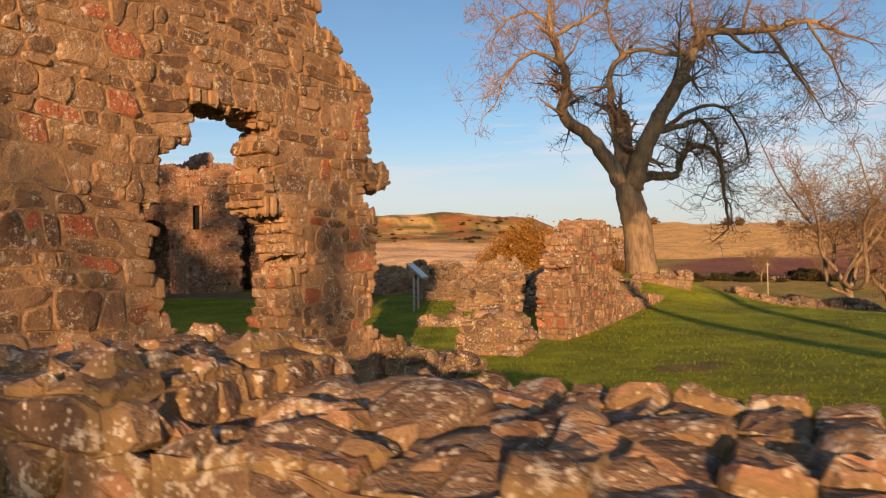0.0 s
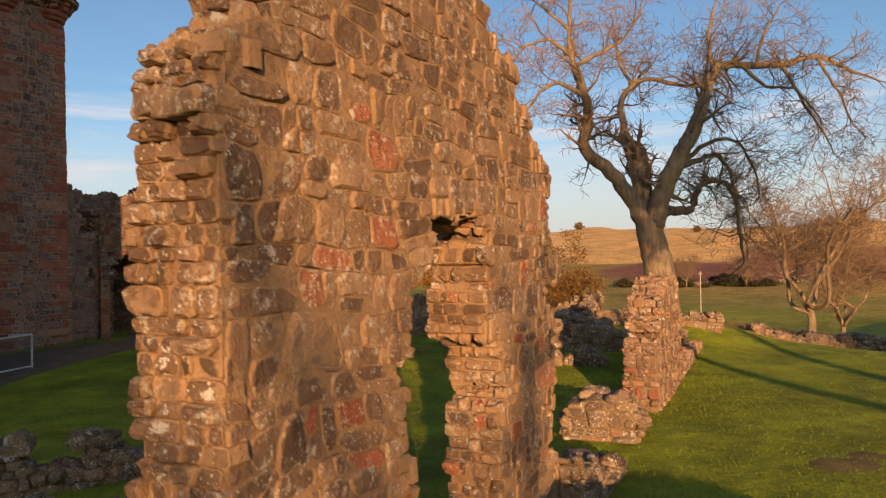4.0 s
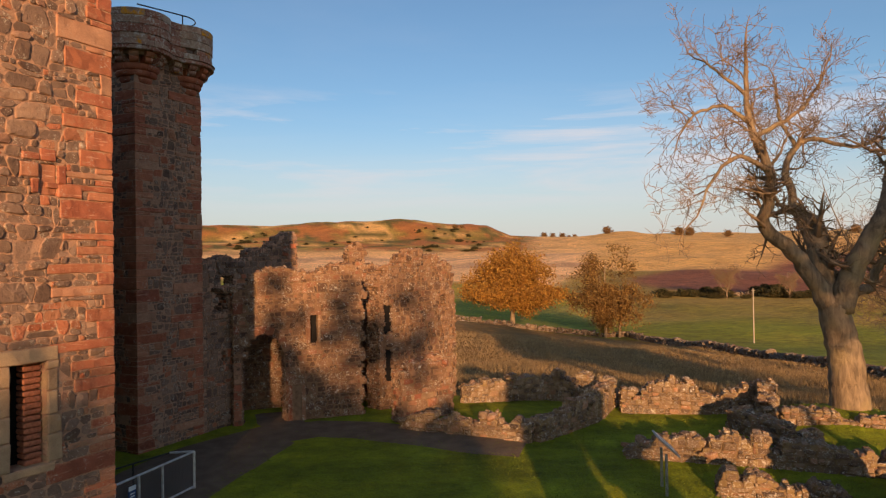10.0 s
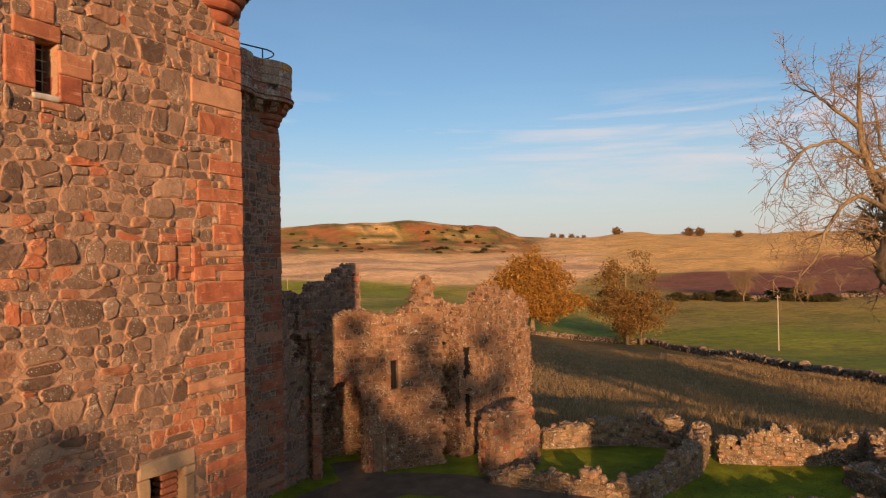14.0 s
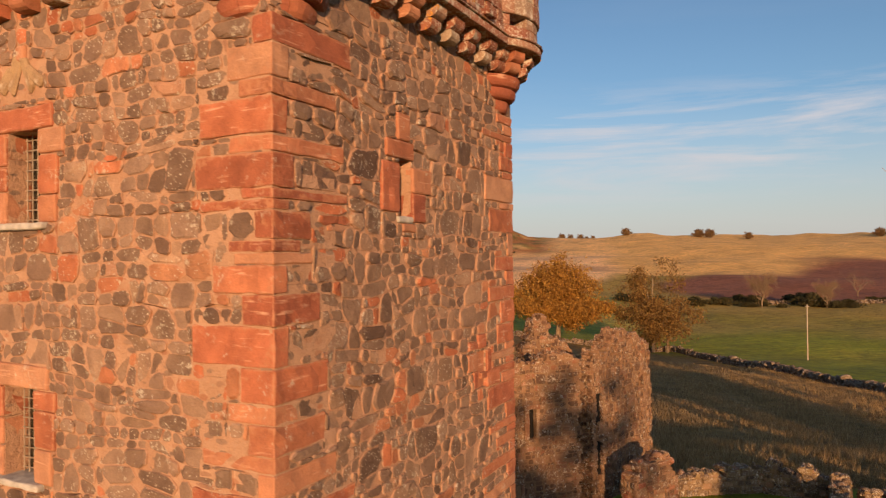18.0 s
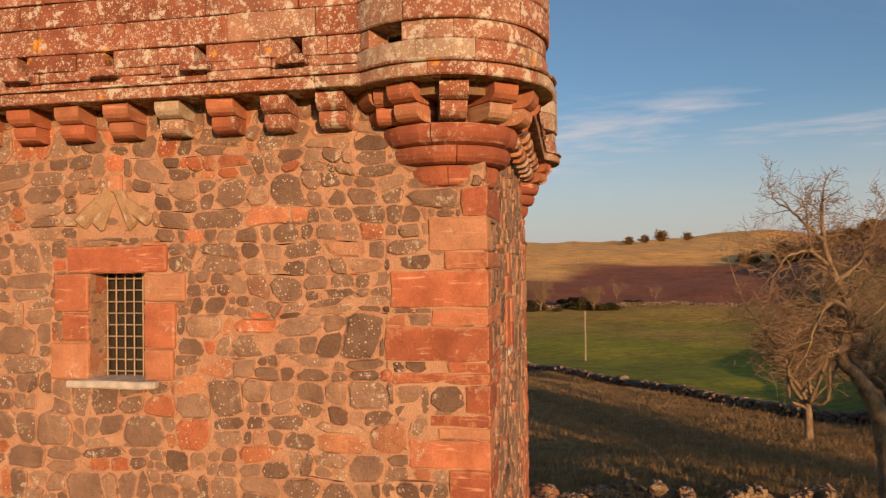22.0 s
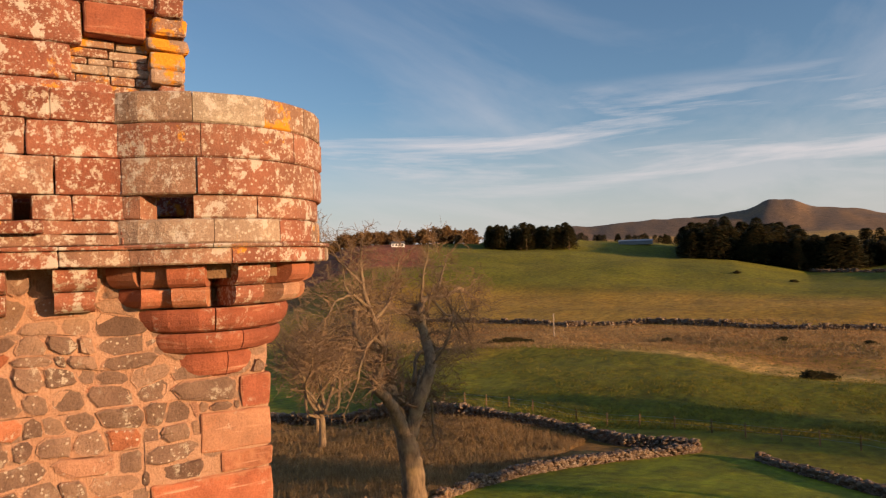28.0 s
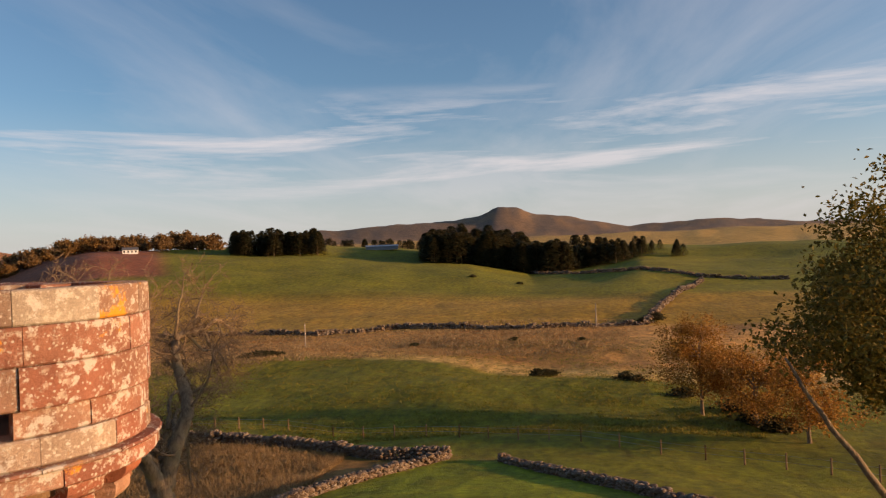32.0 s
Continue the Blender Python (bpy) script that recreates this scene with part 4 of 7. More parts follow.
def quoins(owner, x, y, dx, dy, z0, z1, seed, along_x, along_y, long=0.86, short=0.34):
    """Corner stones, long and short by turns. dx, dy: the ways into the building along both faces."""
    rnd = random.Random(seed)
    z, i = z0, 0
    while z < z1 - 0.1:
        h = min(rnd.choice((0.11, 0.16, 0.22, 0.28, 0.34)) * rnd.uniform(0.9, 1.1), z1 - z)
        a, b = (long, short) if i % 2 else (short, long)
        a, b = a * rnd.uniform(0.5, 1.5), b * rnd.uniform(0.5, 1.5)
        p = 0.008 + rnd.uniform(0, 0.012)
        along_x(min(x, x + dx * a), max(x, x + dx * a), z, z + h)
        along_y(min(y, y + dy * b), max(y, y + dy * b), z, z + h)
        xs, ys = sorted((x - dx * p, x + dx * a)), sorted((y - dy * p, y + dy * b))
        red_block("quoin", xs[0], ys[0], z + 0.003, xs[1], ys[1], z + h - 0.003, owner, None, (rnd.random(), rnd.uniform(0.3, 0.75)), 0.018, 0.018)
        z += h
        i += 1


quoins(tower, 0, 0, 1, 1, -0.3, 11.10, 3, lambda a, b, c, d: RECTS["b"].append((a, b, c, d)), lambda a, b, c, d: RECTS["a"].append((A_LEN - b, A_LEN - a, c, d)))
quoins(tower, B_LEN, 0, -1, 1, -0.3, 11.10, 4, lambda a, b, c, d: RECTS["b"].append((a, b, c, d)), lambda a, b, c, d: None)


def surround(owner, put_box, s0, z0, s1, z1, seed, side=0.30, top=0.26, sill=True, material=None):
    """Dressed stones round an opening: jambs in three or four stones each, a lintel and a sill."""
    rnd = random.Random(seed)
    for sgn in (0, 1):
        z = z0
        while z < z1 - 0.05:
            h = min(rnd.uniform(0.28, 0.46), z1 - z)
            if z1 - z - h < 0.12:
                h = z1 - z
            w = side * rnd.uniform(0.75, 1.5)
            a, b = (s0 - w, s0) if sgn == 0 else (s1, s1 + w)
            put_box("jamb_stone", a, b, z + 0.005, z + h - 0.005, owner, material)
            z += h
    put_box("lintel", s0 - side * 0.8, s1 + side * 0.8, z1, z1 + top, owner, material)
    if sill:
        put_box("sill_stone", s0 - side * 0.5, s1 + side * 0.5, z0 - 0.14, z0, owner, material)


def box_a(name, s0, s1, z0, z1, owner, material=None, out=0.026, deep=0.32):
    RECTS["a"].append((s0, s1, z0, z1))
    return red_block(name, -out, A_LEN - s1, z0, deep, A_LEN - s0, z1, owner, material)


def box_b(name, s0, s1, z0, z1, owner, material=None, out=0.026, deep=0.32):
    RECTS["b"].append((s0, s1, z0, z1))
    return red_block(name, s0, -out, z0, s1, deep, z1, owner, material)


BAR = plain("rusty_bar", (0.30, 0.23, 0.17), 0.6, 0.2)


def bar(p, q, r, owner, name="bar", material=None, sides=6):
    v, f = tube([p, q], [r, r], sides)
    return solid(name, v, f, material or IRON, owner)


def grille(owner, s0, z0, s1, z1, nv, nh, depth, put):
    v, f = [], BOX_F
    c = [put(s, d, z) for s, d, z in ((s0, depth + 0.10, z0), (s1, depth + 0.10, z0), (s1, depth + 0.12, z0), (s0, depth + 0.12, z0),
                                      (s0, depth + 0.10, z1), (s1, depth + 0.10, z1), (s1, depth + 0.12, z1), (s0, depth + 0.12, z1))]
    pane = solid("window_pane", c, f, GLASS, owner, "dark leaded window glass")
    for i in range(nv):
        s = s0 + (i + 0.5) * (s1 - s0) / nv
        bar(put(s, depth, z0), put(s, depth, z1), 0.008, pane, "bar", BAR)
    for i in range(nh):
        z = z0 + (i + 0.5) * (z1 - z0) / nh
        bar(put(s0, depth + 0.012, z), put(s1, depth + 0.012, z), 0.008, pane, "bar", BAR)
    return pane


def put_a(s, d, z):
    return (d, A_LEN - s, z)


def put_b(s, d, z):
    return (s, d, z)


for i, (s0, z0, s1, z1) in enumerate(A_WINDOWS):
    surround(tower, box_a, s0, z0, s1, z1, 40 + i, sill=False)
    grille(tower, s0, z0, s1, z1, 6, 9, 0.2, put_a)
    red_block("window_sill", -0.09, A_LEN - s1 - 0.16, z0 - 0.07, 0.3, A_LEN - s0 + 0.20, z0 + 0.01, tower, SLAB_GREY, label="worn pale grey stone sill")
for s0, s1, z0, z1 in ((1.72, 2.10, 9.46, 10.02), (1.82, 2.42, 10.07, 10.28), (2.06, 2.34, 10.28, 10.60), (2.38, 2.84, 9.70, 10.00), (2.38, 2.70, 9.36, 9.70), (2.16, 2.46, 9.24, 9.34)):
    box_b("slit_surround_stone", s0, s1, z0, z1, tower)
box_b("slit_sill", 2.06, 2.40, 9.34, 9.42, tower, SLAB_GREY)
grille(tower, *B_SLIT, 2, 5, 0.2, put_b)
for s0, s1, z0, z1 in ((3.86, 4.16, 7.66, 7.78), (4.16, 4.44, 7.66, 7.86), (3.82, 4.14, 7.38, 7.62), (4.46, 4.62, 7.30, 7.62), (4.46, 4.9, 7.08, 7.30), (4.0, 4.14, 7.12, 7.36)):
    box_b("panel_surround_stone", s0, s1, z0, z1, tower)
box_b("blocking_stone", B_PANEL[0], B_PANEL[2], B_PANEL[1], B_PANEL[3], tower, None, out=-0.03)
surround(tower, box_b, *B_LOW, 52, side=0.24, top=0.24, material=TAN_ASHLAR)
zz = B_LOW[1]
while zz < B_LOW[3] - 0.05:
    box_b("infill_brick", B_LOW[0] + 0.28, B_LOW[2] - 0.02, zz + 0.004, zz + 0.092, tower, BRICK, out=-0.10)
    zz += 0.1
# near-black sheet paints the shade in the niche
solid("niche_back", *box(B_LOW[0], 0.4, B_LOW[1], B_LOW[2], 0.45, B_LOW[3]), DARK, tower)
RECTS["a"] += [(A_LEN - 3.96, A_LEN - 3.16, 10.72, 11.14), (A_LEN - 3.66, A_LEN - 3.46, 11.1, 11.34)]
wall_a = masonry(tower, "wall", A_LEN, WALL_TOP, THICK, lambda s, z: s < A_LEN - 0.04, 11, 0.31, 0.165, RUBBLE, MORTAR, 0.020, 0.006, z0=-0.3, both=False, ends=False, knock=0.29,
                 place=on_a, skip=RECTS["a"], cuts=A_WINDOWS, mixed=True, wave=0.4, skew=0.2, pieces=(A_LEN - 2.6, A_LEN - 0.4), tone=rubble_tone, bury=0.03, flat=0.84, bright=(0.2, 0.8))
wall_b = masonry(tower, "wall", B_LEN, WALL_TOP, THICK, lambda s, z: 0.04 < s < B_LEN - 0.04, 12, 0.31, 0.165, RUBBLE, MORTAR, 0.020, 0.006, z0=-0.3, both=False, ends=False, knock=0.29,
                 place=on_b, skip=RECTS["b"], cuts=[B_SLIT, B_PANEL, B_LOW], mixed=True, wave=0.4, skew=0.2, pieces=(1.2, 2.9), tone=rubble_tone, bury=0.03, flat=0.84, bright=(0.2, 0.8))
# worn carved stones over the upper window, spread like a fan
for dy, dz, tilt_deg, lg in ((0.25, 0.12, 52, 0.17), (0.12, 0.16, 22, 0.20), (-0.11, 0.16, -22, 0.20), (-0.24, 0.12, -52, 0.17)):
    v, f = block(-0.035, -0.062, -lg, 0.1, 0.062, lg, 0.025, 0.02)
    ob = solid("worn_carved_stone", v, f, TAN_ASHLAR, tower, "worn pale carved stone", [(0.5, 0.35, 0.5)] * len(v))
    ob.matrix_basis = pose(0, 3.56 + dy, 10.84 + dz, tilt_deg, 0, 0)
red_block("carved_crest", -0.035, 3.48, 11.14, 0.1, 3.64, 11.32, tower)


def corbel(owner, px, py, nx, ny, z, w=0.27):
    """A stepped corbel of two rolls, growing out from a face along (nx, ny)."""
    bag = Bag()
    for out, zlo, zhi, ww in ((0.28, z - 0.155, z, w), (0.20, z - 0.30, z - 0.160, w * 0.94)):
        d = zhi - zlo
        prof = [(-0.1, zhi), (out - 0.012, zhi), (out, zhi - 0.015), (out, zhi - 0.4 * d), (out - 0.008, zhi - 0.62 * d), (out - 0.035, zhi - 0.84 * d), (out - 0.075, zhi - 0.97 * d), (out - 0.11, zlo), (-0.1, zlo)]
        vs = []
        for sgn in (-0.5, 0.5):
            g = random.uniform(-0.012, 0.012)
            for o, zz2 in prof:
                vs.append((px + nx * (o + g) - ny * ww * sgn, py + ny * (o + g) + nx * ww * sgn, zz2))
        n = len(prof)
        fs = [tuple(range(n)), tuple(reversed(range(n, 2 * n)))] + [(i, n + i, n + (i + 1) % n, (i + 1) % n) for i in range(n)]
        bag.add(vs, fs, (random.uniform(0.2, 1.0), random.uniform(0.35, 0.7)))
    return bag.done("corbel", RED_ASHLAR if random.random() < 0.55 else PARAPET_STONE, owner)


def arc_stone(name, owner, cx, cy, r0, r1, a0, a1, z0, z1, material, tint, bevel=0.025, round_under=0.0):
    seg = max(2, int((a1 - a0) / 9))
    if round_under:
        prof = [(r0, z0), (r1 - round_under, z0)] + [(r1 - round_under + round_under * math.sin(k), z0 + (z1 - z0) * 0.85 * (1 - math.cos(k))) for k in (0.5, 0.9, 1.25, 1.57)] + [(r1 - 0.015, z1), (r0, z1)]
    else:
        prof = [(r0, z0), (r1 - bevel, z0), (r1, z0 + bevel), (r1, z1 - bevel), (r1 - bevel, z1), (r0, z1)]
    n = len(prof)
    vs, fs = [], []
    for i in range(seg + 1):
        a = radians(a0 + (a1 - a0) * i / seg)
        wob = random.uniform(-0.006, 0.006)
        vs += [(cx + (r + wob) * math.cos(a), cy + (r + wob) * math.sin(a), z) for r, z in prof]
    for i in range(seg):
        for k in range(n):
            fs.append((i * n + k, i * n + (k + 1) % n, (i + 1) * n + (k + 1) % n, (i + 1) * n + k))
    fs += [tuple(reversed(range(n))), tuple(range(seg * n, (seg + 1) * n))]
    return solid(name, vs, [tuple(reversed(q)) for q in fs], material, owner, "", [tint] * len(vs))


P_STRING, P_SPOUT, P_WALL, P_MID, P_CAP, P_TOP = 11.94, 12.08, 12.41, 12.66, 12.89, 13.10


def roundel(owner, ux, uy, out_deg, seed, dx, dy):
    """A corbelled corner round on the parapet. (ux, uy): the corner; dx, dy: the ways into the building."""
    rnd = random.Random(seed)
    cx, cy = ux + dx * 0.40, uy + dy * 0.40
    lo, hi = out_deg - 128, out_deg + 128
    c2x, c2y = ux + dx * 0.38, uy + dy * 0.38
    for z0, z1, r in ((11.45, 11.63, 0.64), (11.29, 11.45, 0.57), (11.10, 11.29, 0.46)):
        a = out_deg - 100
        while a < out_deg + 99:
            b = min(a + rnd.uniform(50, 90), out_deg + 100)
            arc_stone("corbel_ring_stone", owner, c2x, c2y, 0.1, r, a + 0.4, b - 0.4, z0 + 0.004, z1 - 0.004, RED_ASHLAR, (rnd.uniform(0, 0.5), rnd.uniform(0.35, 0.65)), round_under=0.09)
            a = b
    for k in range(-3, 4):
        a = radians(out_deg + 32 * k)
        corbel(owner, c2x + 0.56 * math.cos(a), c2y + 0.56 * math.sin(a), math.cos(a), math.sin(a), P_STRING, 0.24)
    for z0, z1, r in ((P_STRING, P_SPOUT - 0.03, 0.99), (P_SPOUT - 0.03, P_SPOUT, 1.02), (P_SPOUT, P_SPOUT + 0.17, 0.94), (P_SPOUT + 0.17, P_WALL, 0.93), (P_WALL, P_MID, 0.96), (P_MID, P_CAP, 0.96), (P_CAP, P_TOP, 0.96)):
        a = lo
        spout = z0 == P_SPOUT + 0.17
        while a < hi - 1:
            b = a + rnd.uniform(24, 46)
            if hi - b < 14:
                b = hi
            if spout and a == lo:
                b = lo + 49
            mat = GOLD_LICHEN if z0 == P_CAP and out_deg - 32 < (a + b) / 2 < out_deg + 22 else PARAPET_STONE
            arc_stone("roundel_stone", owner, cx, cy, 0.70, r + rnd.uniform(-0.006, 0.006), a + 0.15, b - 0.15, z0 + 0.002, z1 - 0.002, mat, (rnd.uniform(0.45, 1.0) if z0 >= P_MID else rnd.uniform(0.2, 0.95), rnd.uniform(0.3, 0.7)), 0.012)
            a = b + 21 if spout and b == lo + 49 else b
    # floor of the round
    ring = [(cx + 0.75 * math.cos(radians(k * 20)), cy + 0.75 * math.sin(radians(k * 20))) for k in range(18)]
    vs = [(x, y, P_STRING - 0.1) for x, y in ring] + [(x, y, P_SPOUT) for x, y in ring]
    solid("roundel_floor", vs, [tuple(reversed(range(18))), tuple(range(18, 36))] + [(i, (i + 1) % 18, 18 + (i + 1) % 18, 18 + i) for i in range(18)], CORE, owner)


def parapet(owner, x0, y0, x1, y1, seed, spouts=True):
    """Corbels, string course, spout course and parapet along a face from one corner to another; the outside lies to the right of the way."""
    rnd = random.Random(seed)
    L = math.hypot(x1 - x0, y1 - y0)
    tx, ty = (x1 - x0) / L, (y1 - y0) / L
    nx, ny = ty, -tx

    def run(name, a, b, o0, o1, z0, z1, mat, tint=None):
        v, f, near = worn_block(a, -o1, z0, b, -o0, z1, 0.014, 0.010)
        v = [(x0 + tx * s - nx * y, y0 + ty * s - ny * y, z) for s, y, z in v]
        t = tint or (rnd.random() * (0.8 if rnd.random() < 0.85 else 1.0), rnd.uniform(0.25, 0.65))
        return solid(name, v, f, mat, owner, "", [(*t, n) for n in near])

    lo, hi = 1.0, L - 1.0
    s = L - 0.80
    while s > lo:
        corbel(owner, x0 + tx * s, y0 + ty * s, nx, ny, P_STRING, 0.25 * rnd.uniform(0.92, 1.06))
        s -= 0.51
    s = lo - 0.3
    while s < hi + 0.3:
        e = min(s + rnd.uniform(0.8, 1.5), hi + 0.3)
        run("string_course", s, e, -0.3, 0.38, P_STRING + 0.001, P_SPOUT - 0.03, PARAPET_STONE)
        run("string_lip", s, e, -0.3, 0.41, P_SPOUT - 0.03, P_SPOUT - 0.002, PARAPET_STONE)
        s = e
    # worn spout course: thin weathered stones below, longer ones between the spouts above
    s = lo - 0.3
    while s < hi + 0.1:
        e = min(s + rnd.uniform(0.3, 0.8), hi + 0.1)
        m = P_SPOUT + rnd.uniform(0.06, 0.11)
        run("spout_course_stone", s, e - 0.003, -0.1, 0.31 + rnd.uniform(-0.02, 0.015), P_SPOUT, m, PARAPET_STONE)
        run("spout_course_stone", s, e - 0.003, -0.1, 0.31 + rnd.uniform(-0.02, 0.015), m, P_SPOUT + 0.17, PARAPET_STONE)
        s = e
    marks = [L - 1.6 - 0.9 * k for k in range(int((L - 2.4) / 0.9))]
    ends = [hi] + marks
    for k, e in enumerate(ends):
        s = ends[k + 1] + 0.05 if k + 1 < len(ends) else lo - 0.3
        e -= 0.05 if k else 0.0
        m = s + (e - s) * rnd.uniform(0.35, 0.65)
        for a, b in ((s, m - 0.002), (m, e)):
            run("spout_course_stone", a, b, -0.1, 0.30 + rnd.uniform(-0.015, 0.01), P_SPOUT + 0.17, P_WALL, PARAPET_STONE)
    for e in marks:
        run("spout_lip", e - 0.14, e + 0.12, 0.1, 0.41, P_SPOUT + 0.08, P_SPOUT + 0.165, PARAPET_STONE)
        run("spout_shadow", e - 0.1, e + 0.1, -0.25, -0.2, P_SPOUT + 0.17, P_WALL, CORE)
    for z0, z1 in ((P_WALL, P_MID), (P_MID, P_CAP), (P_CAP, P_TOP)):
        s = lo - 0.3
        while s < hi + 0.05:
            e = min(s + rnd.uniform(0.55, 1.05), hi + 0.05)
            if hi + 0.05 - e < 0.2:
                e = hi + 0.05
            run("parapet_stone", s + 0.0015, e - 0.0015, 0.0, 0.31 + rnd.uniform(-0.006, 0.006), z0 + 0.001, z1 - 0.001, PARAPET_STONE)
            s = e


parapet(tower, 0, A_LEN, 0, 0, 21)
parapet(tower, 0, 0, B_LEN, 0, 22)
roundel(tower, 0, 0, 225, 31, 1, 1)
roundel(tower, B_LEN, 0, 315, 32, -1, 1)
# roof walk and the hidden body of the main block
solid("roof_walk", *box(0.1, 0.1, 11.8, B_LEN - 0.1, A_LEN, 12.1), CORE, tower)
solid("inner_wall", *box(0.6, 0.6, -0.3, B_LEN - 0.02, A_LEN + 0.2, 11.7), CORE, tower)

# the rear block of the tower
RU0, RU1, RV = 10.7, 13.15, 5.71


def on_rf(s, y, z):
    return (RU0 + y + THICK / 2, 11.0 - s, z)


def on_rr(s, y, z):
    return (RU0 + s, RV + y + THICK / 2, z)


quoins(tower, RU0, RV, 1, 1, -0.3, 11.10, 5, lambda a, b, c, d: RECTS["rr"].append((a - RU0, b - RU0, c, d)), lambda a, b, c, d: RECTS["rf"].append((11.0 - b, 11.0 - a, c, d)), 0.45, 0.7)
quoins(tower, RU1, RV, -1, 1, -0.3, 11.10, 6, lambda a, b, c, d: RECTS["rr"].append((a - RU0, b - RU0, c, d)), lambda a, b, c, d: None)
masonry(tower, "wall", 11.0 - RV, WALL_TOP, THICK, lambda s, z: s < 11.0 - RV - 0.06, 13, 0.29, 0.16, RUBBLE, MORTAR, 0.014, 0.014, z0=-0.3, both=False, ends=False, place=on_rf, skip=RECTS["rf"], mixed=True, wave=0.4, skew=0.2, tone=rubble_tone, bury=0.03)
masonry(tower, "wall", RU1 - RU0, WALL_TOP, THICK, lambda s, z: 0.06 < s < RU1 - RU0 - 0.05, 14, 0.29, 0.16, RUBBLE, MORTAR, 0.014, 0.014, z0=-0.3, both=False, ends=False, place=on_rr, skip=RECTS["rr"], mixed=True, wave=0.4, skew=0.2, tone=rubble_tone, bury=0.03)
parapet(tower, RU0, 11.0, RU0, RV, 23)
parapet(tower, RU0, RV, RU1 + 0.2, RV, 24)
roundel(tower, RU0, RV, 225, 33, 1, 1)
roundel(tower, RU1, RV, 315, 34, -1, 1)
solid("inner_wall", *box(RU0 + 0.6, RV + 0.6, -0.3, RU1 - 0.02, 11.0, 11.7), CORE, tower)
solid("inner_wall", *box(3.0, 9.2, -0.3, RU0 + 0.4, 14.0, 11.7), CORE, tower)
solid("roof_walk", *box(RU0 + 0.1, RV + 0.1, 11.8, RU1 - 0.1, 11.0, 12.1), CORE, tower)
# hooped safety rail on the rear block
rail_pts = [(RU1 - 0.5 + 0.62 * math.cos(radians(a)), RV + 0.55 + 0.62 * math.sin(radians(a)), 13.5) for a in range(-110, 120, 16)]
v, f = tube(rail_pts, [0.02] * len(rail_pts), 6)
rail = solid("safety_rail", v, f, IRON, tower)
for k in (0, 7, 14):
    p = rail_pts[k]
    bar(p, (p[0], p[1], 12.9), 0.02, rail, "rail_post")
bar((RU0 + 0.4, RV + 0.35, 13.5), rail_pts[0], 0.02, rail, "rail")

# caphouse standing above the parapet
CAP_U, CAP_V0, CAP_V1, CAP_TOP = 0.75, 0.43, 6.2, 16.2
rnd = random.Random(77)
cap = solid("caphouse_core", *box(CAP_U + 0.25, CAP_V0 + 0.06, 11.9, 5.0, CAP_V1, CAP_TOP), CORE, tower)
NICHE = (0.70, 13.0, 1.36, 14.05)
z = 11.95
while z < CAP_TOP:
    h = rnd.uniform(0.26, 0.42)
    y = CAP_V0
    while y < CAP_V1:
        e = min(y + rnd.uniform(0.5, 1.0), CAP_V1)
        if not (NICHE[0] < (y + e) / 2 < NICHE[2] and NICHE[1] - 0.2 < z + h / 2 < NICHE[3]):
            red_block("caphouse_stone", CAP_U + rnd.uniform(0, 0.015), y + 0.004, z + 0.004, CAP_U + 0.4, e - 0.004, z + h - 0.004, cap, PARAPET_STONE, (rnd.uniform(0, 0.6), rnd.uniform(0.4, 0.7)))
        y = e
    x = CAP_U + 0.4
    while x < 5.0:
        e = min(x + rnd.uniform(0.4, 0.8), 5.0)
        red_block("caphouse_stone", x + 0.004, CAP_V0 + rnd.uniform(0, 0.015), z + 0.004, e - 0.004, CAP_V0 + 0.3, z + h - 0.004, cap, PARAPET_STONE, (rnd.uniform(0, 0.6), rnd.uniform(0.4, 0.7)))
        x = e
    z += h

z = 13.2
while z < 14.4:
    h = rnd.uniform(0.12, 0.24)
    red_block("corner_stone", CAP_U - rnd.uniform(0.0, 0.05), CAP_V0 - rnd.uniform(0.0, 0.035), z, CAP_U + 0.35, CAP_V0 + rnd.uniform(0.2, 0.30), z + h - 0.008, cap, GOLD_LICHEN if 13.4 < z < 13.85 else PARAPET_STONE, (rnd.random(), rnd.uniform(0.3, 0.6)), 0.03, 0.02)
    z += h
z = NICHE[1] - 0.25
while z < NICHE[3] + 0.3:
    y = NICHE[0] - 0.3
    h = rnd.uniform(0.05, 0.10)
    while y < NICHE[2] + 0.3:
        e = y + rnd.uniform(0.15, 0.4)
        red_block("slate_packing_stone", CAP_U + 0.14 + rnd.uniform(-0.02, 0.02), y, z, CAP_U + 0.3, e - 0.006, z + h - 0.005, cap, GOLD_LICHEN, (rnd.random(), rnd.uniform(0.2, 0.6)), 0.012, 0.004)
        y = e
    z += h

red_block("niche_block", CAP_U - 0.01, 0.72, 13.80, CAP_U + 0.3, 1.18, 14.06, cap, RED_ASHLAR, (0.3, 0.4), label="proud red block over the packed niche")

# ---- court walls and gate ----
curtain = thing("courtyard_curtain_wall", *tower_xy(RU1, RV), 0.0, TURN_DEG, "shaded rubble curtain wall with a small square window", "wall")
c_top = bumpy([(0, 6.0), (0.5, 5.6), (0.55, 4.2), (1.1, 4.2), (1.15, 5.0), (1.8, 5.0)], 0.08, 5)
masonry(curtain, "wall_core", 1.72, 6.2, 0.9, lambda s, z: z < c_top(s), 15, 0.30, 0.20, RUBBLE, CORE, 0.03, 0.008, z0=-0.2, place=lambda s, y, z: (s, y + 0.45, z), tone=rubble_tone, pieces=(0.2, 1.6), cuts=[(0.75, 2.55, 1.05, 3.05)])
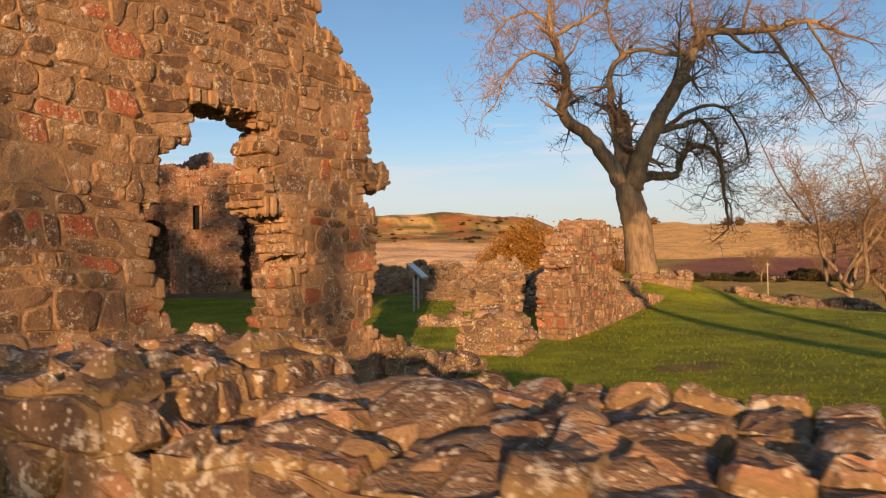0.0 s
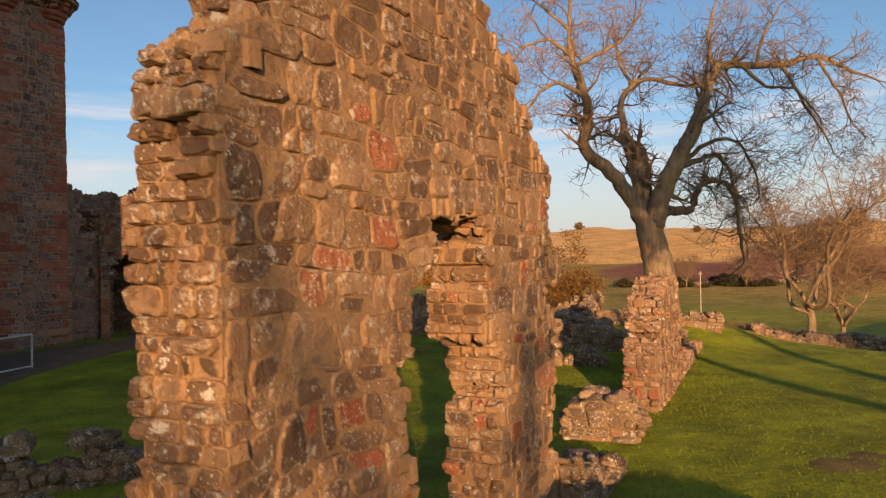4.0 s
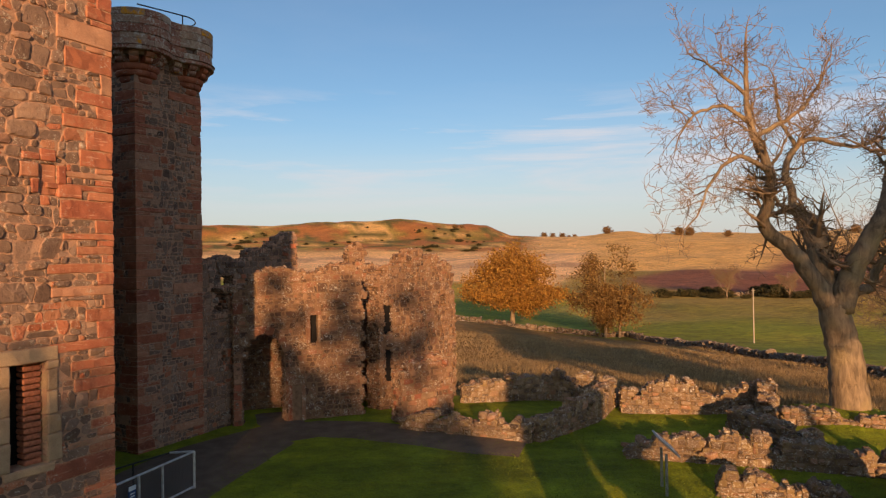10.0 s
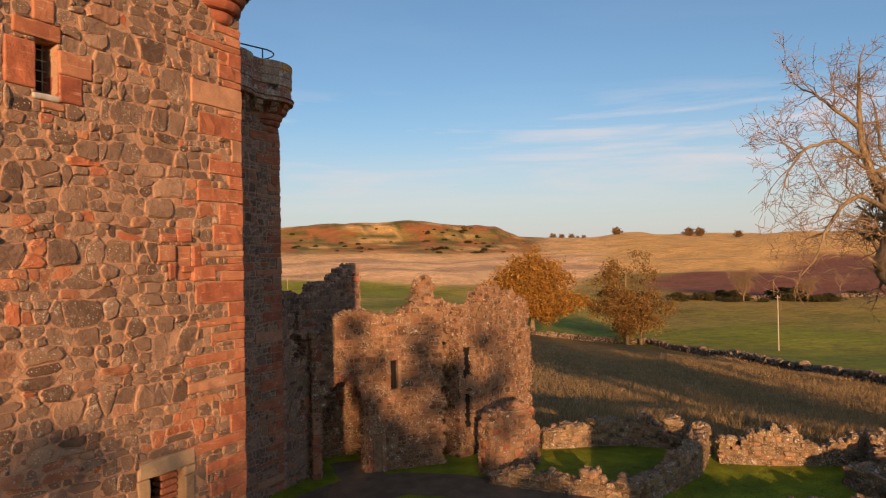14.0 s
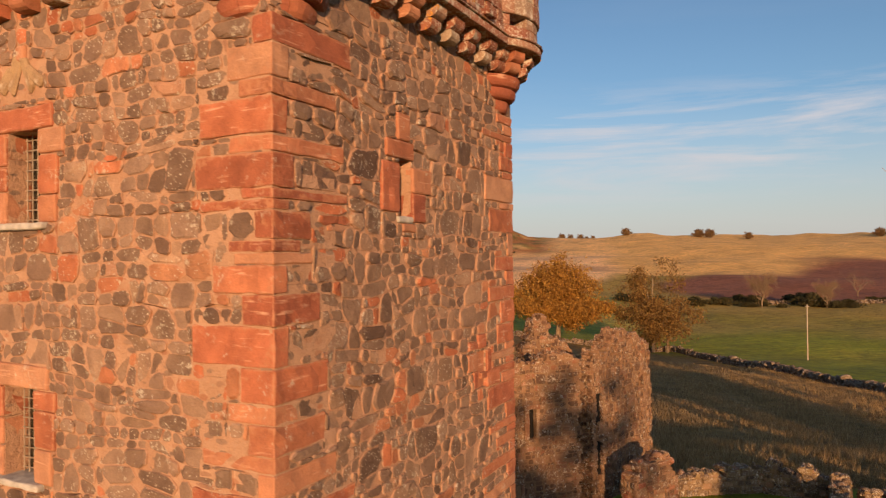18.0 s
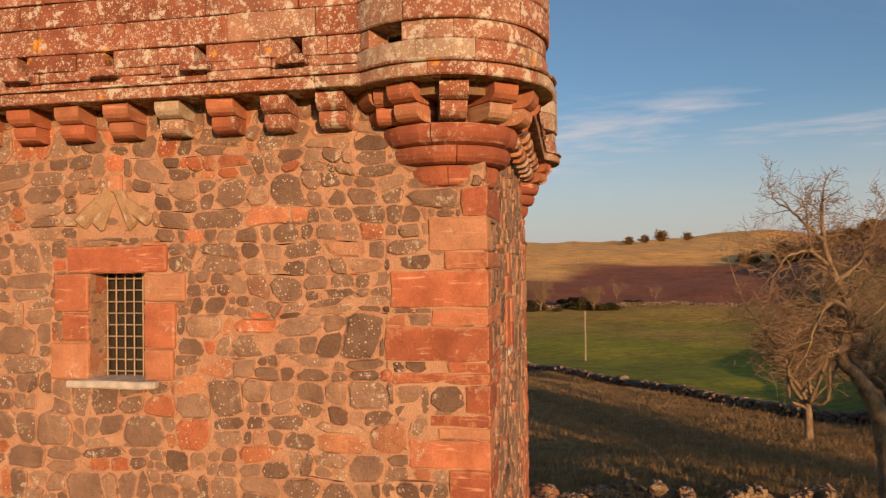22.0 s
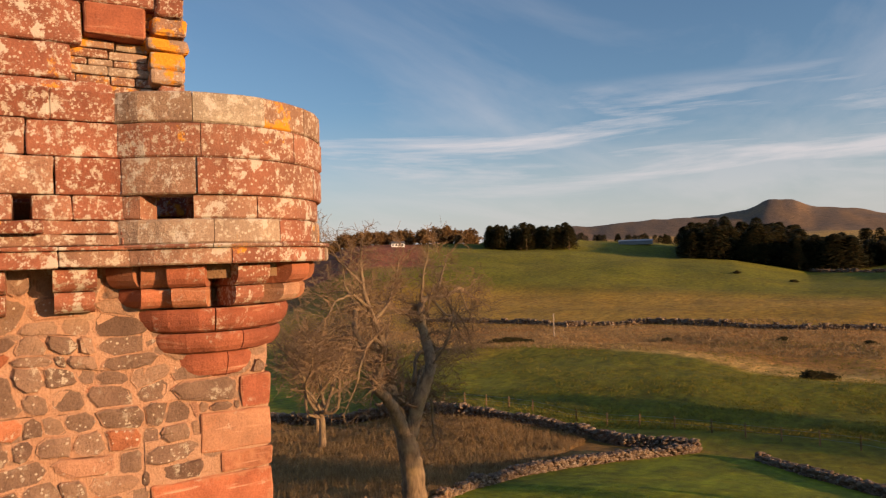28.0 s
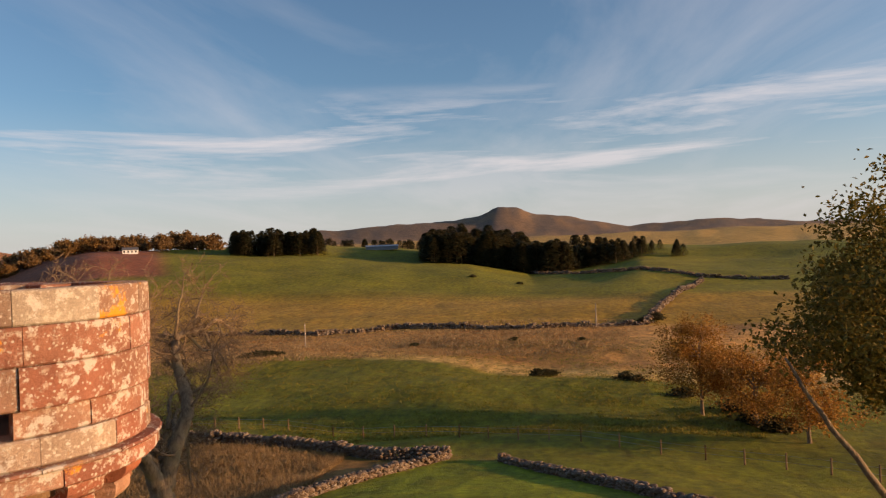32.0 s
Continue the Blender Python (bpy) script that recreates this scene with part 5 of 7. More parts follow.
# sheet in near-black, painted shade behind the square window
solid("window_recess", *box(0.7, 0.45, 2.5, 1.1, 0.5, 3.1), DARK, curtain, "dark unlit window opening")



def court(x, y):
    """A place in the court, drawn in towards the path."""
    k = 1 - 0.0016 * math.hypot(x + 7.5, y - 4.5)
    return -7.5 + (x + 7.5) * k, 4.5 + (y - 4.5) * k


GX, GY, G_RZ = court(-12.22, 27.76)[0] - 0.38, court(-12.22, 27.76)[1], 16.1
gate = thing("gatehouse_wall", GX, GY, 0.0, G_RZ, "sunlit rubble gatehouse wall with a round-headed gate arch and slit window", "wall")
ARCH = (0.22, 1.64, 2.62, 3.52)       # from, to, springing, crown


def gate_in(s, z):
    if ARCH[0] < s < ARCH[1]:
        k = (s - (ARCH[0] + ARCH[1]) / 2) / ((ARCH[1] - ARCH[0]) / 2)
        if z < ARCH[2] + (ARCH[3] - ARCH[2]) * math.sqrt(max(0, 1 - k * k)) + 0.12:
            return False
    return z < gate_top(s) and s < 4.28 + 0.16 * noise.noise(Vector((z * 2.2, 3, 1)))


gate_top = bumpy([(0, 5.0), (0.44, 4.85), (0.5, 5.55), (1.5, 5.72), (2.0, 5.55), (2.7, 5.5), (3.4, 5.75), (3.8, 5.75), (4.3, 5.6), (4.6, 5.5)], 0.08, 8, 0.25)
masonry(gate, "wall_core", 4.5, 6.9, 0.6, gate_in, 16, 0.27, 0.17, GATE_STONE, CORE, 0.03, 0.006, z0=-0.2, place=lambda s, y, z: (s, y + 0.3, z), pieces=(1.7, 3.4), tone=lambda s, z, r: r.random() * 0.72, mixed=True,
        cuts=[(2.38, 3.1, 2.8, 4.15), (ARCH[0], -0.3, ARCH[1], ARCH[2])])
# painted shade: a near-black sheet close behind the slit
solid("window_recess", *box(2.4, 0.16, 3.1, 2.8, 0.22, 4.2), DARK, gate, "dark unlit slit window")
for s0, s1, z0, z1 in ((2.32, 2.48, 3.15, 4.08), (2.72, 2.84, 3.15, 4.08), (2.30, 2.86, 4.08, 4.22)):
    red_block("window_surround", s0, -0.075, z0, s1, 0.3, z1, gate, GATE_STONE)
n_v = 11
rnd = random.Random(41)
mid, hw, hh = (ARCH[0] + ARCH[1]) / 2, (ARCH[1] - ARCH[0]) / 2, ARCH[3] - ARCH[2]
for i in range(n_v):
    a0, a1 = math.pi * (1 - i / n_v), math.pi * (1 - (i + 1) / n_v)
    vs = []
    for yy in (-0.02, 0.62):
        for a, k in ((a0 - 0.012, 1.0), (a1 + 0.012, 1.0), (a1 + 0.012, 1.30), (a0 - 0.012, 1.30)):
            vs.append((mid + hw * k * math.cos(a), yy, ARCH[2] + (hh * k) * math.sin(a)))
    solid("voussoir", vs, BOX_F, GATE_STONE, gate, "", [(rnd.random(), rnd.uniform(0.3, 0.6), 0.3)] * 8)
z = -0.2
while z < ARCH[2]:
    h = min(rnd.uniform(0.22, 0.42), ARCH[2] - z)
    red_block("jamb_stone", -0.03, -0.03, z + 0.004, ARCH[0] + rnd.uniform(-0.02, 0.02), 0.62, z + h - 0.004, gate, RED_ASHLAR, (rnd.random(), rnd.uniform(0.3, 0.6)), 0.03, 0.015)
    red_block("jamb_stone", ARCH[1], -0.02, z + 0.004, ARCH[1] + 0.2 * rnd.uniform(0.6, 1.3), 0.62, z + h - 0.004, gate, GATE_STONE, (rnd.random(), rnd.uniform(0.3, 0.6)), 0.03, 0.015)
    z += h
while z < 4.95:
    h = min(rnd.uniform(0.22, 0.42), 4.95 - z)
    red_block("quoin", -0.03, -0.03, z + 0.004, rnd.choice((0.18, 0.3)), 0.5, z + h - 0.004, gate, GATE_STONE, (rnd.random(), rnd.uniform(0.3, 0.6)), 0.03, 0.015)
    z += h
# blocked door beside the arch
solid("blocked_door", *block(1.86, -0.055, 0, 2.16, 0.3, 1.75, 0.02, 0.01), OAK, gate, "dark weathered door in its frame")
for s0, s1, z0, z1 in ((1.72, 1.86, 0, 1.78), (2.16, 2.3, 0, 1.78), (1.72, 2.3, 1.78, 1.95)):
    red_block("door_surround", s0, -0.07, z0, s1, 0.3, z1, gate, GATE_STONE)
# inner wall of the gate passage
passage = thing("gate_passage_wall", GX - 1.2, GY + 2.2, 0.0, G_RZ, "rubble inner wall of the gate passage with a small slit", "wall")
masonry(passage, "wall_core", 7.0, 4.9, 0.5, lambda s, z: True, 25, 0.27, 0.17, GATE_STONE, CORE, 0.03, 0.006, z0=-0.2, both=False, tone=lambda s, z, r: r.random() * 0.72, cuts=[(1.65, 1.4, 1.78, 1.95)])
# near-black sheet, the slit's inner shade as colour
solid("slit_recess", *box(1.6, 0.1, 1.3, 1.85, 0.15, 2.05), DARK, passage, "dark unlit slit")

ruin_tower = thing("ruined_gatehouse_tower", court(-7.55, 29.35)[0] - 0.4, court(-7.55, 29.35)[1], 0.0, 43, "tall broken rubble gatehouse tower with a small square window", "ruined tower")
rt_top = bumpy([(0, 5.1), (0.5, 5.3), (1.0, 5.5), (1.6, 5.9), (2.5, 6.05), (3.4, 5.9), (4.0, 5.6), (4.3, 4.8)], 0.16, 12, 0.3)
RT_HOLES = [(-0.1, -1, 0.34, 5.0), (0.55, 1.5, 0.98, 2.75), (0.5, 3.2, 0.98, 4.35), (3.5, 4.0, 3.88, 4.6)]
masonry(ruin_tower, "wall_core", 4.3, 6.6, 0.7, lambda s, z: z < rt_top(s) and s < 4.3 - 0.25 * max(0, noise.noise(Vector((z * 2, 5, 0)))), 17, 0.27, 0.18, GATE_STONE, CORE, 0.04, 0.012,
        z0=-0.2, place=lambda s, y, z: (s, y + 0.35, z), pieces=(1.0, 2.6), cuts=RT_HOLES, tone=lambda s, z, r: r.random() * 0.72, mixed=True)
# shallow near-black sheets paint shade into both openings
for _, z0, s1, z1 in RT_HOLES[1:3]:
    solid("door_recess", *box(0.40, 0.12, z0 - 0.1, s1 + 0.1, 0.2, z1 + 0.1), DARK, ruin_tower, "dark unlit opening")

fin = thing("broken_wall_fin", -9.5, 32.3, 0.0, 20, "pale jagged fin of ruined wall behind the gate", "ruined wall")
fin_top = bumpy([(0, 5.0), (0.3, 5.9), (0.5, 6.5), (0.9, 6.6), (1.1, 5.9), (1.7, 5.5), (2.2, 5.0)], 0.1, 19, 0.2)
masonry(fin, "wall_core", 2.2, 6.9, 0.6, lambda s, z: z < fin_top(s), 26, 0.27, 0.17, GATE_STONE, CORE, 0.03, 0.006, z0=0.0, tone=lambda s, z, r: r.random() * 0.72, mixed=True)
outer = thing("outer_court_wall", *court(-15.4, 32.6), 0.0, 43, "dark broken outer wall with an empty window opening", "ruined wall")
o_top = bumpy([(0, 5.9), (2.2, 6.1), (3.2, 6.5), (4.4, 7.1), (4.6, 6.5)], 0.15, 15, 0.3)
masonry(outer, "wall_core", 4.6, 7.3, 0.8, lambda s, z: z < o_top(s), 18, 0.3, 0.2, RUBBLE, CORE, 0.04, 0.012, z0=-0.3, tone=rubble_tone, cuts=[(1.0, 4.0, 1.6, 5.4)])

# ---- the tall ruined wall ----
RUIN_L = 5.6
ruin = thing("tall_ruined_wall", -3.68, 4.97, 0.0, 57.3, "tall broken sandstone wall with a ragged window gap", "ruined wall")
r_top = bumpy([(0, 5.85), (1.2, 5.95), (2.2, 5.9), (2.9, 5.7), (3.4, 5.45), (3.9, 5.0), (4.3, 4.7), (4.85, 4.3), (5.05, 4.0), (5.6, 3.3)], 0.09, 21, 0.22)
GAP = [(1.98, 0.75), (1.95, 1.5), (1.80, 2.14), (1.74, 2.45), (1.88, 2.72), (2.03, 3.05), (2.18, 3.62), (3.0, 3.74), (3.26, 3.36), (3.24, 2.78), (3.46, 2.5), (3.62, 2.0), (3.55, 1.5), (3.42, 0.75)]


def ruin_in(s, z):
    left = 0.03 + 0.08 * noise.noise(Vector((0.3, z * 2.3, 4))) + 0.26 * smooth_step(4.15, 4.75, z)
    right = 5.02 + 0.12 * noise.noise(Vector((2.3, z * 2.6, 8))) + (0.36 if 2.95 < z < 3.2 else 0) + max(0.0, 1.2 - z) * 0.4
    return left < s < right and z < r_top(s) and not in_shape(GAP, s, z)


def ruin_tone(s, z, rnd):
    """Tones darken at the head and broken end: weathering, with shade painted in."""
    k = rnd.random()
    darken = max(smooth_step(3.9, 4.9, z), smooth_step(0.5, 0.15, s))
    return k / 0.9 * 0.78 * (1 - 0.55 * darken) if k < 0.91 or darken > 0.3 else 0.83 + 0.17 * rnd.random()


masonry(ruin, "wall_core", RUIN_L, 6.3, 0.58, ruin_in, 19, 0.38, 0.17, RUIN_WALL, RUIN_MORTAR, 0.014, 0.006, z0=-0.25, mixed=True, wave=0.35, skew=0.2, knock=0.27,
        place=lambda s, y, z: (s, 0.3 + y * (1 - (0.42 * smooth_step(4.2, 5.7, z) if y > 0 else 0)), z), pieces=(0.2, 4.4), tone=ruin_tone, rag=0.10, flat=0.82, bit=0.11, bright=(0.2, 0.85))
rnd = random.Random(12)
v, f = rock(rnd, 0.27, 0.51, 4.91, 0.09, 0.10, 0.055, 3)
solid("lime_coated_stone", v, f, plain("white_lime_coat", (0.52, 0.45, 0.36), 0.9, 0, 0.3, 16, 0.7), ruin, "rounded stone coated in white lime", smooth=True)
v, f, near = worn_block(-0.16, 0.0, 3.96, 0.3, 0.34, 4.10, 0.03, 0.02)
solid("jutting_slab", v, f, RUIN_WALL, ruin, "", [(0.45, 0.5, n) for n in near])

# ---- low ruins ----
rubble_run("foreground_ruined_wall", -3.1, 3.72, 3.9, 0.15, [(0, 0.9), (0.1, 1.6), (0.2, 1.72), (0.45, 1.66), (0.55, 1.6), (0.7, 1.42), (1, 1.28)], 1.15, 31, "broad rubble wall stump topped with lichened boulders", base=-0.3, sx=0.40, sz=0.28,
           rough=0.08, proud=0.07, stone=FIELDSTONE, pieces=(0.6, 7.6), caps=0.85, lv=3)
rubble_run("ruined_wall_stub", 2.25, 14.75, 7.0, 22.2, [(0, 1.1), (0.04, 1.7), (0.09, 2.25), (0.14, 2.45), (0.26, 2.5), (0.325, 2.3), (0.34, 0.75), (0.5, 0.5), (1, 0.3)], 0.66, 32, "leaning stub of pink rubble wall", rough=0.05, sx=0.24, sz=0.15,
           proud=0.03, stone=RUIN, pieces=(0, 5.0), caps=0.6)
rubble_run("stone_heap", 0.35, 13.5, 1.55, 13.0, [(0, 0.35), (0.3, 0.65), (0.7, 0.72), (1, 0.35)], 0.8, 33, "fallen heap of pale mortared stones", rough=0.08, proud=0.05)
rubble_run("stone_heap", -1.0, 9.6, 0.3, 11.6, [(0, 0.6), (0.5, 0.3), (1, 0.25)], 0.9, 34, "low heap of fallen stones at the wall's foot", rough=0.08, proud=0.05)
rubble_run("gatehouse_wall_stump", *court(-7.1, 27.6), *court(-5.3, 28.9), [(0, 1.5), (0.3, 1.9), (0.7, 2.1), (0.85, 1.6), (1, 1.2)], 0.6, 35, "broken stump of wall before the gatehouse tower", rough=0.1, proud=0.04, stone=GATE_STONE)
LOW = [("low_court_wall", -6.9, 26.9, -4.2, 25.5, [(0, 0.7), (0.5, 0.55), (1, 0.8)]), ("low_court_wall", -4.2, 25.5, -3.0, 24.7, [(0, 0.8), (0.5, 0.6), (1, 0.9)]),
       ("low_court_wall", -3.0, 24.7, -0.6, 26.9, [(0, 0.9), (0.5, 0.8), (1, 1.3)]), ("low_court_wall", -0.6, 26.9, 0.9, 29.4, [(0, 1.2), (0.6, 1.3), (1, 1.2)]),
       ("low_court_wall", -4.6, 30.6, -1.2, 30.9, [(0, 1.3), (0.3, 1.1), (0.7, 1.3), (1, 1.3)]), ("low_court_wall", -1.2, 30.9, 0.9, 29.4, [(0, 1.3), (0.5, 1.4), (1, 1.2)]),
       ("low_court_wall", 0.9, 28.2, 3.9, 27.4, [(0, 0.9), (0.3, 1.1), (0.5, 1.5), (0.75, 1.6), (0.9, 0.9), (1, 0.8)]), ("low_court_wall", 3.9, 27.4, 5.6, 27.0, [(0, 0.8), (0.6, 1.3), (1, 1.5)]),
       ("low_court_wall", 5.6, 27.0, 4.6, 25.0, [(0, 1.5), (0.5, 1.2), (1, 1.0)]), ("low_court_wall", -0.7, 23.0, 2.4, 21.9, [(0, 0.25), (0.4, 0.7), (1, 0.9)]),
       ("low_court_wall", 2.4, 21.9, 6.0, 20.4, [(0, 0.9), (0.5, 0.95), (1, 0.9)]), ("low_court_wall", 3.6, 25.2, 4.2, 22.0, [(0, 1.2), (0.5, 1.0), (1, 0.9)]),
       ("low_court_wall", 5.0, 24.9, 8.6, 23.2, [(0, 0.7), (0.5, 0.7), (1, 0.6)]), ("low_court_wall", 0.6, 20.1, 2.1, 19.6, [(0, 0.3), (0.6, 0.6), (1, 0.5)]),
       ("low_court_wall", 2.3, 19.7, 3.3, 19.4, [(0, 0.5), (0.5, 0.7), (1, 0.3)]), ("low_court_wall", -0.5, 17.6, 1.0, 17.3, [(0, 0.3), (0.5, 0.4), (1, 0.3)]),
       ("low_court_wall", -9.5, 11.2, -6.2, 12.6, [(0, 0.5), (0.5, 0.7), (1, 0.75)]), ("low_court_wall", -8.0, 9.3, -5.4, 10.5, [(0, 0.4), (0.5, 0.55), (1, 0.5)]),
       ("low_court_wall", 9.2, 25.2, 14.8, 25.6, [(0, 0.9), (0.15, 1.4), (0.45, 1.3), (0.6, 0.9), (1, 0.7)])]
for i, (nm, x0, y0, x1, y1, kn) in enumerate(LOW):
    if y0 > 15 and x0 < 8:
        (x0, y0), (x1, y1) = court(x0, y0), court(x1, y1)
    rubble_run(nm, x0, y0, x1, y1, [(k, h * 0.66) for k, h in kn], 0.55, 60 + i, "low broken rubble wall of a vanished court building", proud=0.05, sx=0.24, sz=0.15, caps=0.8, rough=0.22, group="low court walls", pieces=(0, 2.0) if i < 12 else None)

# ---- sign and barrier ----
sign = thing("information_board", -0.85, 19.85, height_at(-0.85, 19.85), 80, "tilted information panel on two grey posts", "sign")
for px in (-0.28, 0.28):
    v, f = block(px - 0.03, -0.03, -0.1, px + 0.03, 0.03, 0.95, 0.008, 0.0)
    solid("post", v, f, GALV, sign)
v, f = block(-0.42, -0.32, -0.02, 0.42, 0.32, 0.02, 0.008, 0.0)
panel = solid("panel", v, f, GALV, sign)
panel.matrix_basis = pose(0, -0.05, 1.12, 42, 0, 0)
v, f = box(-0.38, -0.28, 0.021, 0.38, 0.28, 0.026)
solid("printed_face", v, f, SIGN_FACE, panel, "pale printed panel face")

barrier = thing("metal_barrier", -12.98, 18.6, height_at(-12.6, 20), 69.5, "low galvanised mesh barrier with a small notice", "fence")
BAR_L, BAR_H = 2.62, 0.98
for px in (0.0, 0.72, 1.48, BAR_L):
    bar((px, 0, -0.1), (px, 0, BAR_H), 0.032, barrier, "post", ZINC)
for pz in (0.14, BAR_H):
    bar((0, 0, pz), (BAR_L, 0, pz), 0.028, barrier, "rail", ZINC)
bar((BAR_L, 0, BAR_H), (BAR_L - 0.25, 0.5, BAR_H), 0.028, barrier, "rail", ZINC)
bar((BAR_L - 0.25, 0.5, BAR_H), (BAR_L - 1.9, 0.9, BAR_H), 0.02, barrier, "rail", IRON)
bar((BAR_L - 1.2, 0.75, -0.1), (BAR_L - 1.2, 0.75, BAR_H), 0.02, barrier, "post", IRON)
v, f = block(BAR_L - 0.06, -0.34, -0.02, BAR_L + 0.06, 0.34, 0.03, 0.01, 0.0)
solid("foot", v, f, ZINC, barrier)
bag = Bag()
for i in range(52):
    x = 0.05 * i + 0.03
    bag.add(*tube([(x, 0, 0.14), (x, 0, BAR_H)], [0.003] * 2, 3))
for i in range(17):
    zz = 0.16 + 0.05 * i
    bag.add(*tube([(0, 0.003, zz), (BAR_L, 0.003, zz)], [0.003] * 2, 3))
bag.done("mesh", GALV, barrier)
v, f = box(0.36, -0.045, 0.50, 0.58, -0.035, 0.84)
notice = solid("notice", v, f, SIGN_BLUE, barrier, "dark blue safety notice")
solid("notice_heading", *box(0.36, -0.049, 0.74, 0.58, -0.046, 0.84), WHITE, notice)
for k in range(3):
    solid("notice_text_bar", *box(0.40, -0.049, 0.66 - 0.06 * k, 0.54, -0.046, 0.685 - 0.06 * k), WHITE, notice)

# ---- trees ----


def limb(bag, pts, r0, r1, sides=8, wob=0.0, rnd=random, parts=4):
    """A limb through points, smoothed, tapering from r0 to r1. Returns its points."""
    P = [Vector(p) for p in pts]
    out = []
    for i in range(len(P) - 1):
        a, b, c, d = P[max(i - 1, 0)], P[i], P[i + 1], P[min(i + 2, len(P) - 1)]
        for k in range(parts):
            t = k / parts
            q = 0.5 * ((2 * b) + (c - a) * t + (2 * a - 5 * b + 4 * c - d) * t * t + (3 * b - a - 3 * c + d) * t ** 3)
            out.append(q + Vector((rnd.uniform(-wob, wob), rnd.uniform(-wob, wob), rnd.uniform(-wob, wob))))
    out.append(P[-1])
    n = len(out)
    radii = [r0 + (r1 - r0) * (i / (n - 1)) ** 0.8 for i in range(n)]
    bag.add(*tube(out, radii, sides))
    return out, radii


def sprout(bag, rnd, p, d, length, r, level, droop, levels=3, tips=None, kids=(6, 6, 5), bend=0.46, thin=0.0045):
    """A branch that wanders, tapers and carries smaller ones."""
    n = 5 if level < levels else 4
    pts, q, way = [p.copy()], p.copy(), d.copy()
    for i in range(n):
        way = (way + Vector((rnd.gauss(0, bend), rnd.gauss(0, bend), rnd.gauss(0, bend) + droop)) * 0.6).normalized()
        q = q + way * (length / n)
        pts.append(q.copy())
    radii = [max(r * (1 - 0.85 * i / n), thin) for i in range(n + 1)]
    bag.add(*tube(pts, radii, 5 if level == 1 else 3))
    if tips is not None and level >= levels - 1:
        tips.extend(pts[2:])
    if level >= levels:
        return
    for _ in range(kids[level - 1]):
        k = rnd.uniform(0.2, 1.0) * n
        i = min(int(k), n - 1)
        base = pts[i].lerp(pts[i + 1], k - i)
        side = (pts[i + 1] - pts[i]).normalized()
        o = Vector((rnd.gauss(0, 1), rnd.gauss(0, 1), rnd.gauss(0, 1) + 0.2))
        o = (o - side * o.dot(side)).normalized()
        w = (side * rnd.uniform(0.3, 0.9) + o * rnd.uniform(0.5, 1.0)).normalized()
        sprout(bag, rnd, base, w, length * rnd.uniform(0.4, 0.65), max(radii[i] * 0.55, 0.006), level + 1, droop, levels, tips, kids, bend, thin)


def big_tree(x, y, z, name, label, limbs, r_trunk, trunk_pts, seed, per=9, length=2.6, levels=3, droop=0.02, up=0.3, kids=(6, 6, 5), thin=0.0045):
    rnd = random.Random(seed)
    e = thing(name, x, y, z, 0, label, "tree")
    bag = Bag()
    P, R = limb(bag, trunk_pts, r_trunk, r_trunk * 0.72, 14, 0.03, rnd, 5)
    v = [Vector(q) for q in bag.v]
    # flare the foot
    zs = min(q.z for q in v)
    bag.v = [((q.x) * (1 + 0.55 * math.exp(-(q.z - zs) / 0.35)), (q.y) * (1 + 0.55 * math.exp(-(q.z - zs) / 0.35)), q.z) if q.z - zs < 1.5 else tuple(q) for q in v]
    bag.done("trunk", BARK, e, smooth=True)
    twigs = Bag()
    for pts, r0, r1 in limbs:
        b = Bag()
        P, R = limb(b, pts, r0, r1, 9, 0.04, rnd)
        b.done("limb", BARK, e, smooth=True)
        for _ in range(int(per * len(pts) / 4)):
            i = rnd.randrange(int(len(P) * 0.36), len(P) - 1)
            side = (P[i + 1] - P[i]).normalized()
            o = Vector((rnd.gauss(0, 1), rnd.gauss(0, 1), rnd.gauss(0, 0.8) + up)).normalized()
            w = (side * rnd.uniform(0.1, 0.7) + o).normalized()
            sprout(twigs, rnd, P[i].copy(), w, length * rnd.uniform(0.6, 1.25), max(R[i] * 0.4, 0.02), 1, droop, levels, None, kids, thin=thin)
        sprout(twigs, rnd, P[-1].copy(), (P[-1] - P[-2]).normalized(), length, R[-1], 1, droop, levels, None, kids, thin=thin)
    twigs.done("twig_crown", TWIG, e, "fine bare twigs")
    return e


